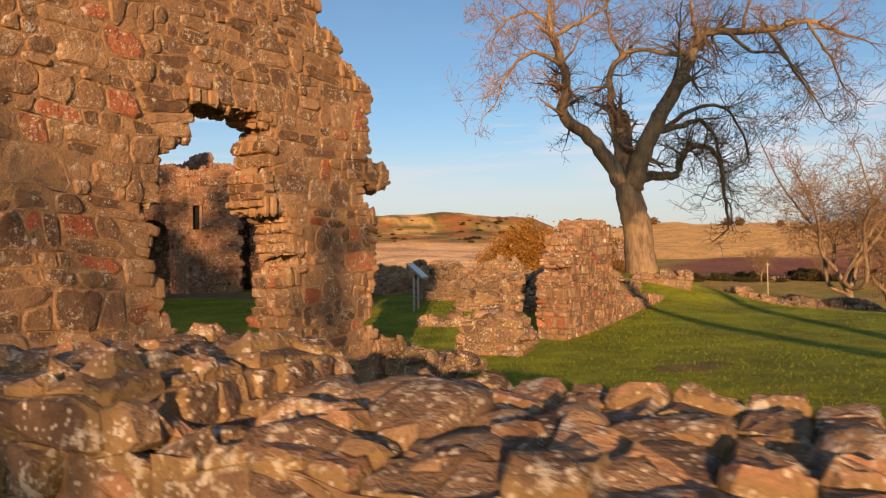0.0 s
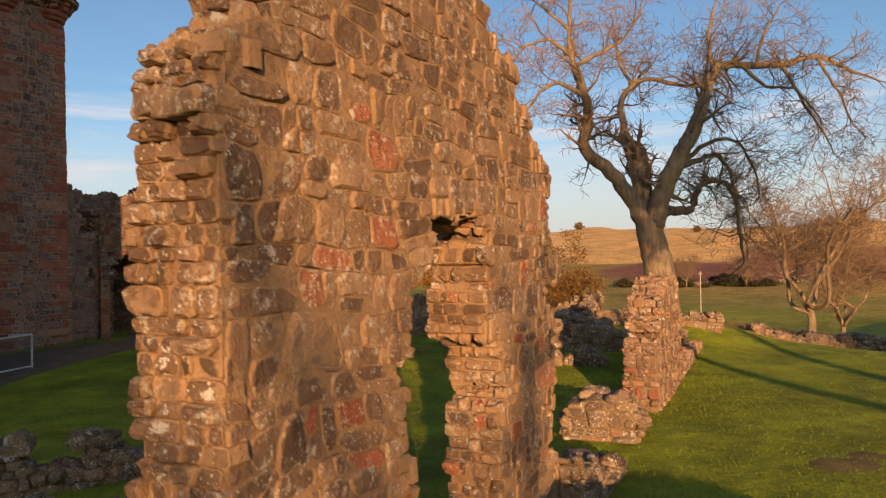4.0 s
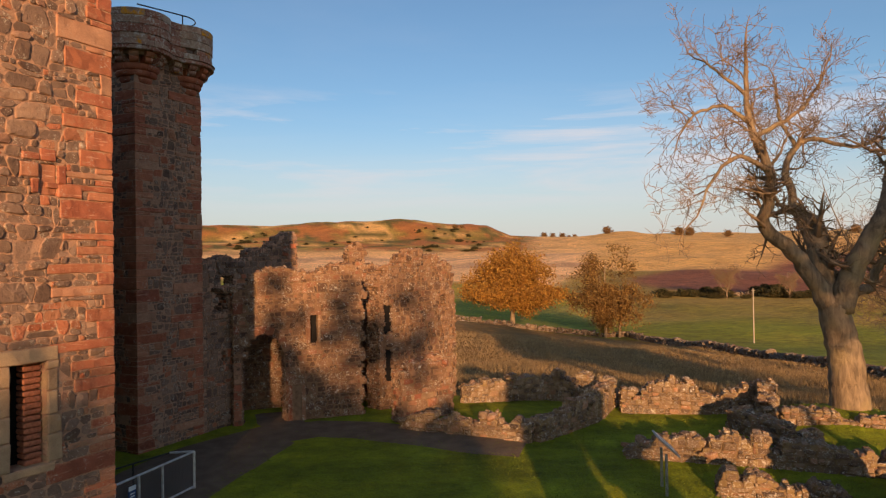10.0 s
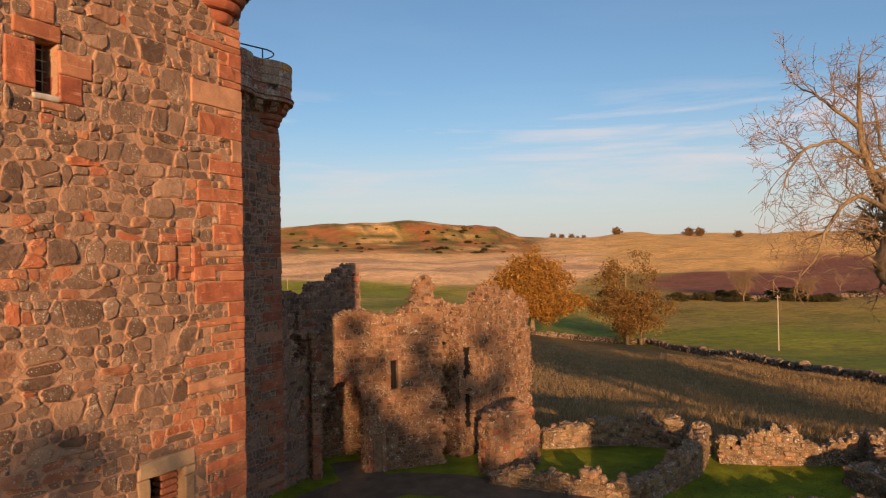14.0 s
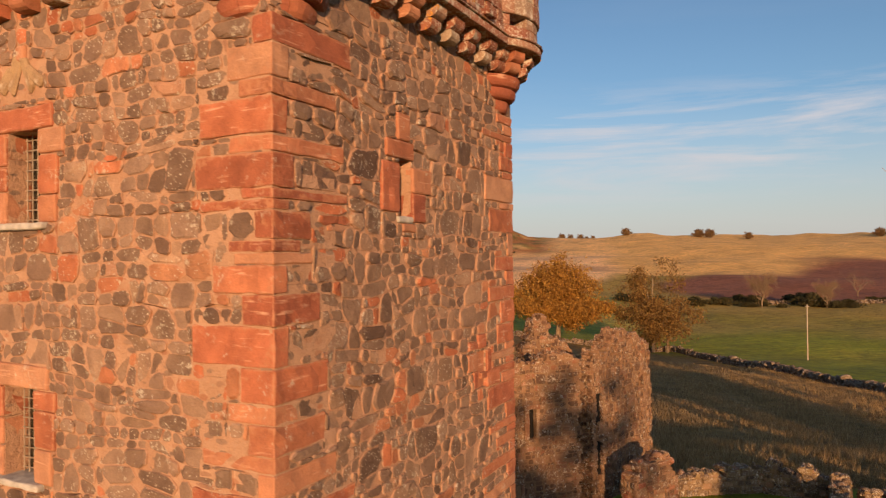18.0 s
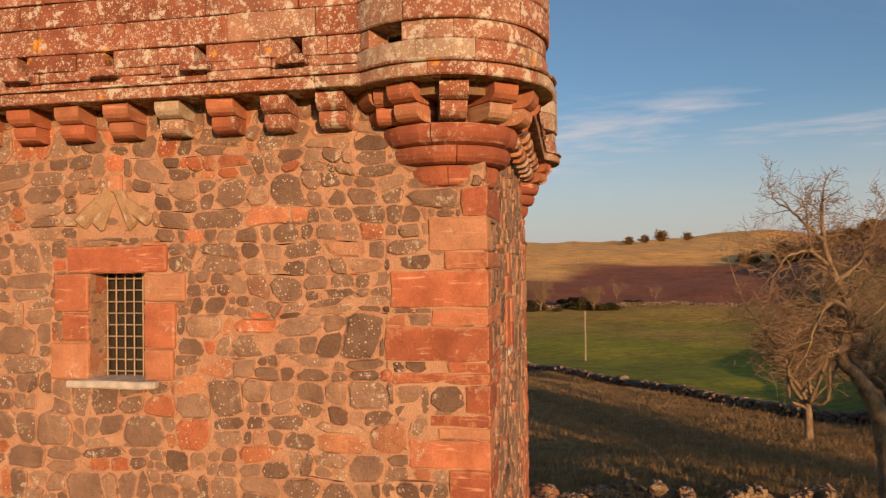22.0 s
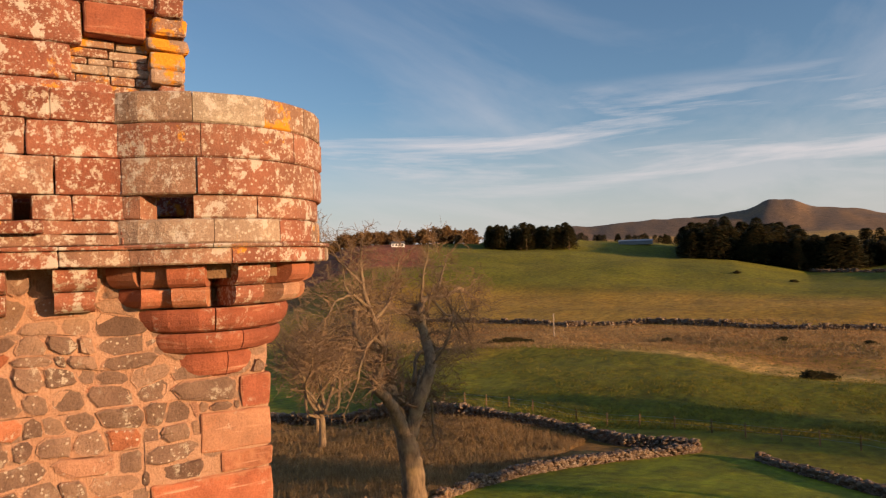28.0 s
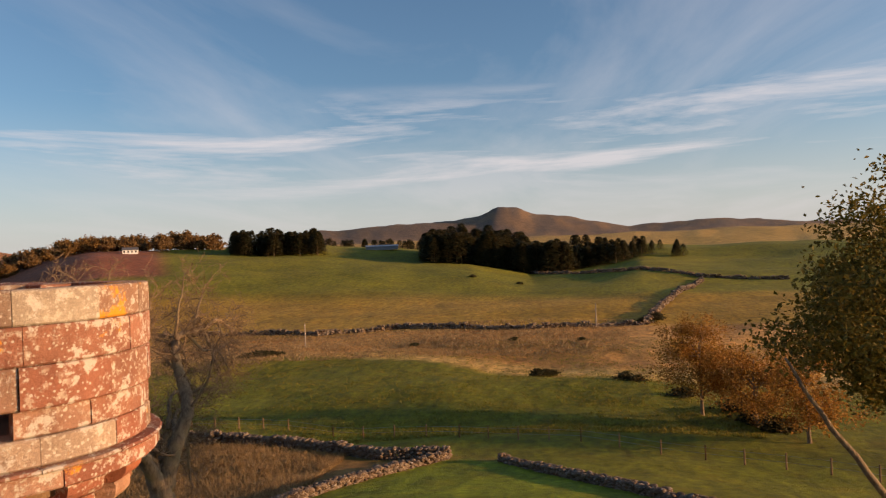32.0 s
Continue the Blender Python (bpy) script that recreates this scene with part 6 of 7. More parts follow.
TX, TY, TZ = 6.93, 24.55, 0.95
big_tree(TX, TY, TZ, "bare_ash_tree", "massive pollarded bare tree on a grassy mound",
         [([(-0.5, 0.1, 3.2), (-1.0, 0.05, 4.1), (-1.7, 0.05, 5.0), (-2.6, 0.0, 5.85), (-2.55, -0.2, 6.75), (-2.7, -0.45, 7.6), (-3.05, -0.2, 8.7), (-3.0, 0.2, 9.8), (-2.9, 0.4, 11.0)], 0.33, 0.06),
          ([(-0.4, 0.2, 3.3), (-0.38, 0.7, 4.8), (-0.28, 1.15, 5.85)], 0.37, 0.33),
          ([(-0.45, 0.8, 5.0), (-0.5, 1.6, 6.1), (-0.4, 2.2, 6.9), (-0.25, 2.8, 7.95), (0.3, 3.1, 8.8), (1.2, 3.5, 9.15), (2.6, 3.3, 8.8), (3.4, 3.2, 9.1)], 0.20, 0.05),
          ([(-0.25, 0.0, 3.2), (0.0, -0.15, 4.2), (0.4, -0.35, 5.2), (0.9, -0.5, 6.15), (1.6, 0.1, 7.1), (2.15, 0.7, 8.1), (2.55, 0.9, 8.85), (3.35, 1.0, 9.05), (5.2, 1.0, 9.05), (6.6, 1.0, 9.4), (8.0, 1.0, 8.8)], 0.40, 0.06),
          ([(0.0, 0.3, 3.6), (0.9, 0.9, 3.75), (1.75, 1.4, 3.85), (2.1, 1.3, 4.65), (2.6, 1.0, 4.8), (3.2, 1.0, 4.4), (3.4, 1.0, 3.2), (3.5, 1.0, 2.3)], 0.21, 0.05),
          ([(0.5, -0.1, 5.2), (1.6, 0.6, 5.45), (2.5, 0.9, 5.75), (3.1, 1.0, 5.15), (3.35, 1.0, 4.1), (3.4, 1.0, 3.0)], 0.13, 0.04),
          ([(1.0, 0.5, 5.3), (2.4, 1.2, 6.2), (3.6, 1.6, 6.4), (4.4, 1.8, 5.6), (4.7, 1.8, 4.4)], 0.10, 0.03),
          ([(5.2, 1.0, 9.05), (5.8, 1.0, 8.0), (6.4, 1.0, 7.1), (7.0, 1.1, 6.3)], 0.08, 0.03),
          ([(6.6, 1.0, 9.4), (7.2, 0.9, 8.3), (7.7, 0.8, 7.0)], 0.07, 0.03),
          ([(3.6, 1.0, 9.05), (4.3, 0.6, 8.2), (5.2, 0.3, 8.0), (5.9, 0.2, 7.2)], 0.08, 0.03),
          ([(-3.0, -0.3, 8.6), (-2.0, -0.2, 9.1), (-1.1, 0.1, 9.7), (-0.5, 0.2, 10.6)], 0.09, 0.03),
          ([(-2.7, -0.5, 7.5), (-3.7, -0.7, 7.9), (-4.5, -0.8, 7.4), (-5.0, -0.8, 6.4)], 0.09, 0.03),
          ([(-3.05, -0.1, 9.0), (-3.7, 0.2, 9.6), (-4.4, 0.4, 9.5), (-4.9, 0.5, 9.0)], 0.08, 0.03),
          ([(-2.95, 0.3, 10.0), (-3.6, 0.6, 10.7), (-4.1, 0.8, 11.2)], 0.07, 0.03),
          ([(0.3, 3.1, 8.8), (-0.1, 3.4, 9.9), (-0.2, 3.5, 11.2)], 0.09, 0.03),
          ([(2.5, 0.9, 8.8), (2.2, 0.6, 9.9), (2.4, 0.4, 11.1)], 0.09, 0.03),
          ([(4.2, 1.0, 9.05), (4.4, 0.8, 10.1), (4.9, 0.8, 10.9)], 0.08, 0.03),
          ([(0.9, -0.5, 6.1), (1.0, -1.3, 7.2), (1.0, -1.7, 8.6)], 0.07, 0.03)],
         0.60, [(0.05, 0, -0.5), (0.0, 0, 0.6), (-0.12, 0, 1.8), (-0.3, 0.05, 2.8), (-0.4, 0.1, 3.5)], 5, per=12, length=1.5, kids=(6, 5, 3), thin=0.007)


def spread_limbs(rnd, h, n, reach, fork):
    out = []
    for i in range(n):
        a = 2 * math.pi * (i + rnd.uniform(-0.3, 0.3)) / n
        rr = reach * rnd.uniform(0.6, 1.1)
        c, s = math.cos(a), math.sin(a)
        top = h * rnd.uniform(0.7, 1.0)
        pts = [(0, 0, fork * rnd.uniform(0.8, 1.0))]
        for k, g in ((0.22, 0.18), (0.45, 0.45), (0.6, 0.62), (0.85, 0.8), (1.0, 1.0)):
            j = 0.13 * rr
            pts.append((c * rr * k + rnd.gauss(0, j), s * rr * k + rnd.gauss(0, j), fork + (top - fork) * g + rnd.gauss(0, j)))
        out.append((pts, 0.04 * h * 0.35, 0.03))
    return out


for x, y, h, sd, lab in ((27.0, 46.5, 12.5, 61, "bare spreading tree beyond the court wall"), (34.0, 53.0, 9.0, 62, "bare tree among rough grass")):
    rr = random.Random(sd)
    bare_small = big_tree(x, y, height_at(x, y) - 0.1, "bare_tree", lab, spread_limbs(rr, h, 7, h * 0.48, h * 0.25), 0.026 * h, [(0, 0, -0.3), (0.05, 0, h * 0.12), (0, 0.05, h * 0.25)], sd, per=20, length=h * 0.22, kids=(5, 4, 3), thin=0.011)


def leaf_quads(bag, rnd, centres, n, size, spread):
    for _ in range(n):
        c = centres[rnd.randrange(len(centres))]
        p = Vector(c) + Vector((rnd.gauss(0, spread), rnd.gauss(0, spread), rnd.gauss(0, spread * 0.8)))
        a = Vector((rnd.gauss(0, 1), rnd.gauss(0, 1), rnd.gauss(0, 1))).normalized()
        b = a.cross(Vector((rnd.gauss(0, 1), rnd.gauss(0, 1), rnd.gauss(0, 1)))).normalized()
        s = size * rnd.uniform(0.6, 1.3)
        k = a.cross(b) * s * 0.25
        bag.add([p - a * s, p + b * s * 0.55 + k, p + a * s, p - b * s * 0.55 + k], [(0, 1, 2, 3)])


def leafy_tree(x, y, h, width, seed, material, name, label, leaves=5000, size=0.16, trunk=0.3, low=0.25, category="tree", group="", fill=0):
    rnd = random.Random(seed)
    e = thing(name, x, y, height_at(x, y) - 0.1, 0, label, category, group)
    b = Bag()
    limb(b, [(0, 0, -0.3), (0.1, 0, h * 0.2), (0, 0.1, h * 0.45), (0.1, 0, h * 0.75)], trunk, trunk * 0.25, 8, 0.03, rnd)
    tips = []
    for i in range(11):
        a, el = rnd.uniform(0, 2 * math.pi), rnd.uniform(-0.1, 1.0)
        d = Vector((math.cos(a) * math.cos(el), math.sin(a) * math.cos(el), math.sin(el)))
        zz = h * rnd.uniform(low, 0.6)
        ln = min((h - zz) / max(math.sin(el), 0.25), width * 0.42 / max(math.cos(el), 0.2)) * rnd.uniform(0.55, 0.8) * (0.78 if fill else 1.0)
        sprout(b, rnd, Vector((0, 0, zz)), d, ln, trunk * 0.4, 1, 0.03, 3, tips, (5, 4, 3), 0.25)
    b.done("trunk", BARK, e, smooth=True)
    leaf = Bag()
    if fill:
        gap = rnd.uniform(0, 50)
        tips = tips[::3]
        while fill:
            d = Vector((rnd.uniform(-1, 1), rnd.uniform(-1, 1), rnd.uniform(-1, 1)))
            k = d.length
            if not 0.45 < k < 1.0 or noise.noise(d * 2.3 + Vector((gap, 0, 0))) < -0.12:
                continue
            d *= 1 + 0.22 * noise.noise(d * 1.7 + Vector((0, gap, 0)))
            zc = h * (low + 0.36 * (1 - low))
            if d.z < 0:
                d.x, d.y = d.x * 1.15, d.y * 1.15
            c = Vector((d.x * width / 2, d.y * width / 2, zc + d.z * h * (1 - low) * (0.62 if d.z > 0 else 0.26)))
            tips.append(c)
            fill -= 1
    leaf_quads(leaf, rnd, tips, leaves, size, width * (0.035 if fill is None else 0.045))
    leaf.done("crown", material, e)
    return e


leafy_tree(17.4, 150.0, 16.8, 19.0, 71, LEAF_GOLD, "oak_tree", "broad oak in rust-gold autumn leaf", 40000, 0.27, 0.7, 0.18, fill=460)
leafy_tree(36.4, 146.4, 20.5, 15.5, 72, LEAF_RUST, "beech_tree", "tall thin-leaved tree in brown autumn leaf", 15000, 0.23, 0.4, 0.12, fill=150)
leafy_tree(39.6, 147.0, 15.0, 14.0, 73, LEAF_RUST, "birch_tree", "pale-stemmed tree with few brown leaves", 3200, 0.26, 0.34, 0.10, fill=60)

for x, y, k in ((113.2, 249.3, 1.25), (131.1, 239.2, 0.95)):
    t = copy_thing(bare_small, pose(x, y, height_at(x, y) - 0.1, 0, 0, x))
    t.scale = (k, k, k)

# unseen trees behind the path, placed to shade the court
shade_lime_a = leafy_tree(-12.4, -27, 17.8, 6.0, 81, LEAF_OLIVE, "lime_tree", "unseen tall half-bare tree placed to shade the court", 7000, 0.30, 0.3, fill=80)
shade_lime_b = leafy_tree(-9.7, -28, 17.5, 6.0, 82, LEAF_OLIVE, "lime_tree", "unseen tall half-bare tree placed to shade the court", 7000, 0.30, 0.3, fill=80)
for src, x, y, k in ((shade_lime_b, -12.2, -34, 1.0), (shade_lime_a, -10.4, -38, 1.08), (shade_lime_b, -12.6, -43, 1.12), (shade_lime_a, -9.8, -46, 1.15)):
    t = copy_thing(src, pose(x, y, height_at(x, y) - 0.1, 0, 0, 40 * k * x))
    t.scale = (k, k, k)
leafy_tree(-7.0, -33, 12.8, 4.0, 83, LEAF_OLIVE, "lime_tree", "unseen thin half-bare tree placed to cast shade", 1900, 0.34, 0.2, 0.4, fill=60)
# unseen row of thorns, added to keep sun off the court lawn
shade_thorn = leafy_tree(-13.0, -20, 7.7, 5.2, 84, LEAF_OLIVE, "hawthorn_tree", "unseen dense thorn tree added to shade the court lawn", 9000, 0.26, 0.16, 0.05, group="hedge", fill=100)
for x, k in ((-11.8, 1.03), (-10.4, 0.98), (-9.4, 1.03), (-8.4, 1.0), (-7.2, 0.9)):
    t = copy_thing(shade_thorn, pose(x, -20.5, height_at(x, -20.5) - 0.1, 0, 0, 70 * x))
    t.scale = (k, k, k)

# unseen bare tree, added to dapple the tall ruined wall
rr = random.Random(91)
big_tree(-3.2, -24.0, height_at(-3.2, -24.0) - 0.1, "bare_tree", "unseen bare tree placed to dapple the tall ruined wall", spread_limbs(rr, 11.5, 7, 3.6, 3.2), 0.26, [(0, 0, -0.3), (0.05, 0, 1.5), (0, 0.05, 3.1)], 92, per=1.6, length=2.0, kids=(3, 2, 1), thin=0.020)

# ---- field walls, fence and poles ----


def dyke(name, pts, h, seed, label, sx=0.5, sz=0.3, thick=0.7):
    """A dry-stone field wall through points, in straight lengths that follow the ground."""
    rnd = random.Random(seed)
    for i in range(len(pts) - 1):
        (x0, y0), (x1, y1) = pts[i], pts[i + 1]
        L = math.hypot(x1 - x0, y1 - y0)
        n = max(1, round(L / 6))
        e = thing(name, x0, y0, height_at(x0, y0), math.degrees(math.atan2(y1 - y0, x1 - x0)), label, "field wall", "field walls")
        bag = Bag()
        z00 = height_at(x0, y0)
        s = 0.0
        while s < L:
            x, y = x0 + (x1 - x0) * s / L, y0 + (y1 - y0) * s / L
            zb = height_at(x, y) - z00
            hh = h * (0.85 + 0.35 * noise.noise(Vector((x * 0.3, y * 0.3, seed))))
            z = zb - 0.1
            while z < zb + hh:
                k = rnd.uniform(0.7, 1.25)
                for side in (-0.3, 0.3):
                    v, f = rock(rnd, s + rnd.uniform(-0.1, 0.1), side * thick * rnd.uniform(0.7, 1.1), z + sz * 0.4, sx * 0.62 * k, 0.24 * k, sz * 0.62 * k)
                    bag.add(v, f, (rnd.random() * 0.6, rnd.uniform(0.0, 0.45)))
                z += sz * 0.8
            s += sx * 0.85
        tagged(bag.done("stonework", FIELDSTONE, e, smooth=True), kind="stuff")


dyke("dry_stone_wall", [(35.0, 17.5), (34.8, 23.0), (37.4, 29.0), (39.0, 36.0), (39.3, 39.0)], 0.85, 3, "grey dry-stone field wall between rough grass and pasture", 0.42, 0.25)
dyke("dry_stone_wall", [(39.3, 39.0), (40, 61), (40.5, 77), (41.5, 92), (42, 117), (42.4, 151)], 1.1, 4, "grey dry-stone field wall between rough grass and pasture", 0.9, 0.5, 0.8)
dyke("dry_stone_wall", [(14.8, 25.6), (20.5, 25.4), (25.0, 23.7), (29.0, 21.6), (34.8, 17.7)], 0.6, 5, "low tumbled dry-stone wall round the castle lawn", 0.38, 0.22)
dyke("dry_stone_wall", [(33.4, 13.1), (30.0, 10.5), (27.3, 8.4), (22.2, 4.9), (19.0, 3.0), (16.5, 0.5)], 0.5, 6, "low tumbled dry-stone wall round the castle lawn", 0.38, 0.2)
dyke("dry_stone_wall", [(42.4, 151), (36, 148), (21, 146.5), (2, 146), (-12, 146)], 0.9, 7, "pale dry-stone field wall below the autumn trees", 1.0, 0.5, 0.8)


def at_az(az, r, x0=-18.0, y0=8.0):
    return x0 - r * math.sin(radians(az)), y0 + r * math.cos(radians(az))


FARW = [at_az(az, r, RX, RY) for az, r in ((-56, 182), (-62, 175), (-69, 162), (-76, 166), (-83, 158), (-87, 154), (-91, 156), (-97, 160))]
dyke("dry_stone_wall", FARW, 1.0, 8, "dark dry-stone wall across the hillside pasture", 1.3, 0.6, 0.8)
dyke("dry_stone_wall", [at_az(az, r, RX, RY) for az, r in ((-97.3, 162), (-98.4, 200), (-100, 250), (-101.7, 312))], 1.3, 9, "pale dry-stone wall climbing the hillside pasture", 1.6, 0.7, 0.8)
dyke("dry_stone_wall", [at_az(az, r, RX, RY) for az, r in ((-88, 428), (-92, 375), (-96, 350), (-101.7, 320), (-108, 318))], 1.3, 10, "dark dry-stone wall below the plantation", 1.6, 0.7, 0.8)
dyke("dry_stone_wall", [at_az(az, r, RX, RY) for az, r in ((-26, 284), (-33, 284), (-43, 290))], 1.2, 11, "pale dry-stone wall below the ploughed field", 1.4, 0.6, 0.8)


def pole(x, y, h, name, label, double=False):
    e = thing(name, x, y, height_at(x, y), 0, label, "pole")
    for dx in ((-0.6, 0.6) if double else (0,)):
        v, f = tube([(dx, 0, -0.3), (dx, 0, h * 0.5), (dx, 0, h)], [0.14, 0.12, 0.10], 8)
        solid("pole_shaft", v, f, GREY_WOOD, e)
    v, f = block(-0.45, -0.06, h - 0.5, 0.45, 0.06, h - 0.38, 0.01, 0.0)
    solid("cross_arm", v, f, GREY_WOOD, e)


pole(63.0, 136.0, 10.8, "telegraph_pole", "bare wooden telegraph pole in the pasture")
pole(*at_az(9.5, 330, -8.8, 4.9), 9.0, "telegraph_pole", "bare wooden telegraph pole in the pasture")
pole(*at_az(-67.6, 139, RX, RY), 5.0, "telegraph_pole", "bare wooden telegraph pole in the pasture")
pole(*at_az(-93.2, 156, RX, RY), 5.5, "telegraph_pole", "pair of wooden telegraph poles by a wall", True)

FENCE = [(47, 46), (45.6, 35), (44.2, 30), (42.2, 17.6), (40.0, 7), (35.2, -2), (28, -14)]
fence_n = 0
for i in range(len(FENCE) - 1):
    (x0, y0), (x1, y1) = FENCE[i], FENCE[i + 1]
    L = math.hypot(x1 - x0, y1 - y0)
    e = thing("post_and_wire_fence", x0, y0, height_at(x0, y0), 0, "wooden posts strung with thin wire across the pasture", "fence", "pasture fence")
    n = int(L / 2.6)
    heads = []
    for k in range(n + 1):
        x, y = (x1 - x0) * k / n, (y1 - y0) * k / n
        zb = height_at(x0 + x, y0 + y) - height_at(x0, y0)
        v, f = tube([(x, y, zb - 0.3), (x, y, zb + 1.15)], [0.07, 0.06], 6)
        solid("post", v, f, OAK, e)
        heads.append((x, y, zb))
    for hz in (0.5, 0.95):
        v, f = tube([(x, y, z + hz) for x, y, z in heads], [0.012] * len(heads), 3)
        solid("wire", v, f, GALV, e)

# ---- woods, bushes and far trees ----


def fir(name, x, y, h, seed, label):
    rnd = random.Random(seed)
    e = thing(name, x, y, height_at(x, y) - 0.3, 0, label, "tree", "conifer plantation")
    v, f = tube([(0, 0, 0), (0, 0, h)], [0.22, 0.03], 5)
    solid("trunk", v, f, BARK, e)
    bag = Bag()
    for _ in range(1000):
        k = rnd.random() ** 0.75
        z = h * (0.12 + 0.88 * k)
        r = (1 - k) ** 0.6 * h * 0.21 + 0.3
        a = rnd.uniform(0, 6.283)
        rr = r * math.sqrt(rnd.uniform(0.25, 1.1))
        p = Vector((rr * math.cos(a), rr * math.sin(a), z - rr * 0.35))
        o = Vector((math.cos(a), math.sin(a), -0.35)) * rnd.uniform(0.5, 1.0)
        sd = Vector((-math.sin(a), math.cos(a), rnd.uniform(-0.4, 0.4))) * rnd.uniform(0.25, 0.5)
        bag.add([p - o * 0.5, p + sd, p + o, p - sd], [(0, 1, 2, 3)])
    bag.done("crown", LEAF_FIR, e)
    return e


firs = [fir("conifer", *at_az(az, r, RX, RY), h, sd, "tall dark plantation conifer") for az, r, h, sd in ((-65.0, 470, 17, 301), (-82.0, 450, 20, 302), (-85.0, 460, 18, 303))]
rnd = random.Random(9)
# the plantation, set close: (from, to, near, far, count, height from, height to)
for az0, az1, r0, r1, n, h0, h1 in ((-79.2, -88.0, 432, 510, 98, 1.05, 1.2), (-86.5, -91.5, 425, 490, 52, 1.0, 1.1), (-91.5, -97.3, 440, 500, 50, 0.85, 0.6), (-63.6, -70.4, 455, 495, 60, 0.78, 0.85), (-70.4, -79.0, 640, 680, 28, 0.5, 0.6), (-97.5, -100.5, 470, 520, 8, 0.4, 0.5)):
    for i in range(n):
        k = rnd.random()
        az, r = az0 + (az1 - az0) * k, rnd.uniform(r0, r1)
        x, y = at_az(az, r, RX, RY)
        t = copy_thing(firs[rnd.randrange(3)], pose(x, y, height_at(x, y) - 0.4, 0, 0, rnd.uniform(0, 360)))
        k = (h0 + (h1 - h0) * k) * rnd.uniform(0.86, 1.08)
        t.scale = (k * 1.75, k * 1.75, k)

wood_a = leafy_tree(*at_az(-50, 520), 11.0, 12.0, 311, LEAF_WOOD, "woodland_tree", "round-headed brown woodland tree", 2600, 0.6, 0.4, 0.1, group="far woodland", fill=110)
wood_b = leafy_tree(*at_az(-55, 540), 10.0, 12.0, 312, LEAF_RUST, "woodland_tree", "round-headed rusty woodland tree", 2600, 0.6, 0.4, 0.1, group="far woodland", fill=110)
for i in range(80):
    az, r = rnd.uniform(-43.0, -63.5), rnd.uniform(500, 580)
    x, y = at_az(az, r, RX, RY)
    t = copy_thing(rnd.choice((wood_a, wood_a, wood_b)), pose(x, y, height_at(x, y) - 0.3, 0, 0, rnd.uniform(0, 360)))
    k = rnd.uniform(0.7, 1.25)
    t.scale = (k, k, k)
# single trees along the skyline
skyline = leafy_tree(*at_az(-36.2, 870, -12, 6), 12.0, 13.0, 313, LEAF_WOOD, "skyline_tree", "round dark tree on the skyline", 2600, 0.6, 0.4, 0.1, group="skyline trees", fill=110)
for az, r, k in ((-12.5, 960, 0.75), (-13.2, 960, 0.7), (-14.0, 950, 0.75), (-14.5, 960, 0.5), (-15.0, 955, 0.6), (-17.6, 900, 1.0), (-23.0, 920, 1.1), (-23.8, 920, 1.1), (-26.6, 930, 0.9), (-35.0, 880, 1.0), (-37.5, 860, 1.4), (-39.5, 880, 1.0), (-5.2, 960, 0.6), (-5.8, 960, 0.45)):
    x, y = at_az(az, r, -12, 6)
    t = copy_thing(skyline, pose(x, y, height_at(x, y) - 0.5, 0, 0, az * 31))
    t.scale = (k, k, k)

bush = leafy_tree(*at_az(-30, 290, -12, 6), 3.6, 9.0, 321, LEAF_GORSE, "gorse_bush", "dark green gorse bush in rough pasture", 1800, 0.4, 0.12, 0.1, "bush", "gorse", fill=60)
for i in range(34):
    az, r = rnd.uniform(-17, -36), 285 + rnd.uniform(-14, 14)
    x, y = at_az(az, r, -12, 6)
    t = copy_thing(bush, pose(x, y, height_at(x, y) - 0.2, 0, 0, rnd.uniform(0, 360)))
    k = rnd.uniform(0.5, 1.1)
    t.scale = (k, k, k * 0.8)
for az, r, k in ((-63.4, 126, 0.6), (-64.3, 127, 0.5), (-62.4, 124, 0.55), (-65.2, 128, 0.35), (-88.0, 86, 0.42), (-88.9, 87, 0.35), (-95.6, 78, 0.4), (-96.6, 77, 0.34), (-97.2, 166, 0.6), (-98.0, 172, 0.7), (-86, 128, 0.3), (-92, 124, 0.3), (-77, 132, 0.28), (-100.5, 70, 0.4), (-105, 64, 0.45), (-107, 60, 0.5), (-109, 57, 0.5), (-83, 330, 0.5), (-87, 318, 0.5), (-30, 300, 1.2)):
    x, y = at_az(az, r, RX, RY)
    t = copy_thing(bush, pose(x, y, height_at(x, y) - 0.2, 0, 0, az * 17))
    t.scale = (k, k, k * 0.75)

for i in range(110):
    az, r = rnd.uniform(-9, 13), rnd.uniform(640, 940)
    x, y = at_az(az, r, -12, 6)
    if noise.noise(Vector((x * 0.012, y * 0.012, 3.0))) < -0.05 and az < 8:
        continue
    t = copy_thing(bush, pose(x, y, height_at(x, y) - 0.3, 0, 0, rnd.uniform(0, 360)))
    k = rnd.uniform(0.35, 1.0)
    t.scale = (k * rnd.uniform(0.7, 1.6), k * rnd.uniform(0.7, 1.6), k * 0.8)

leafy_tree(51.5, -5.1, 10.8, 9.4, 331, LEAF_GOLD, "rowan_tree", "open yellow-leaved tree below the pasture", 14000, 0.11, 0.2, 0.12, fill=110)
leafy_tree(*at_az(-107.0, 58, RX, RY), 8.5, 9.0, 332, LEAF_GOLD, "alder_tree", "yellow half-bare tree by the burn", 9000, 0.12, 0.2, 0.1, fill=120)
leafy_tree(*at_az(-111.5, 52, RX, RY), 8.5, 9.0, 333, LEAF_GOLD, "alder_tree", "yellowing half-bare tree by the burn", 9000, 0.12, 0.2, 0.1, fill=120)
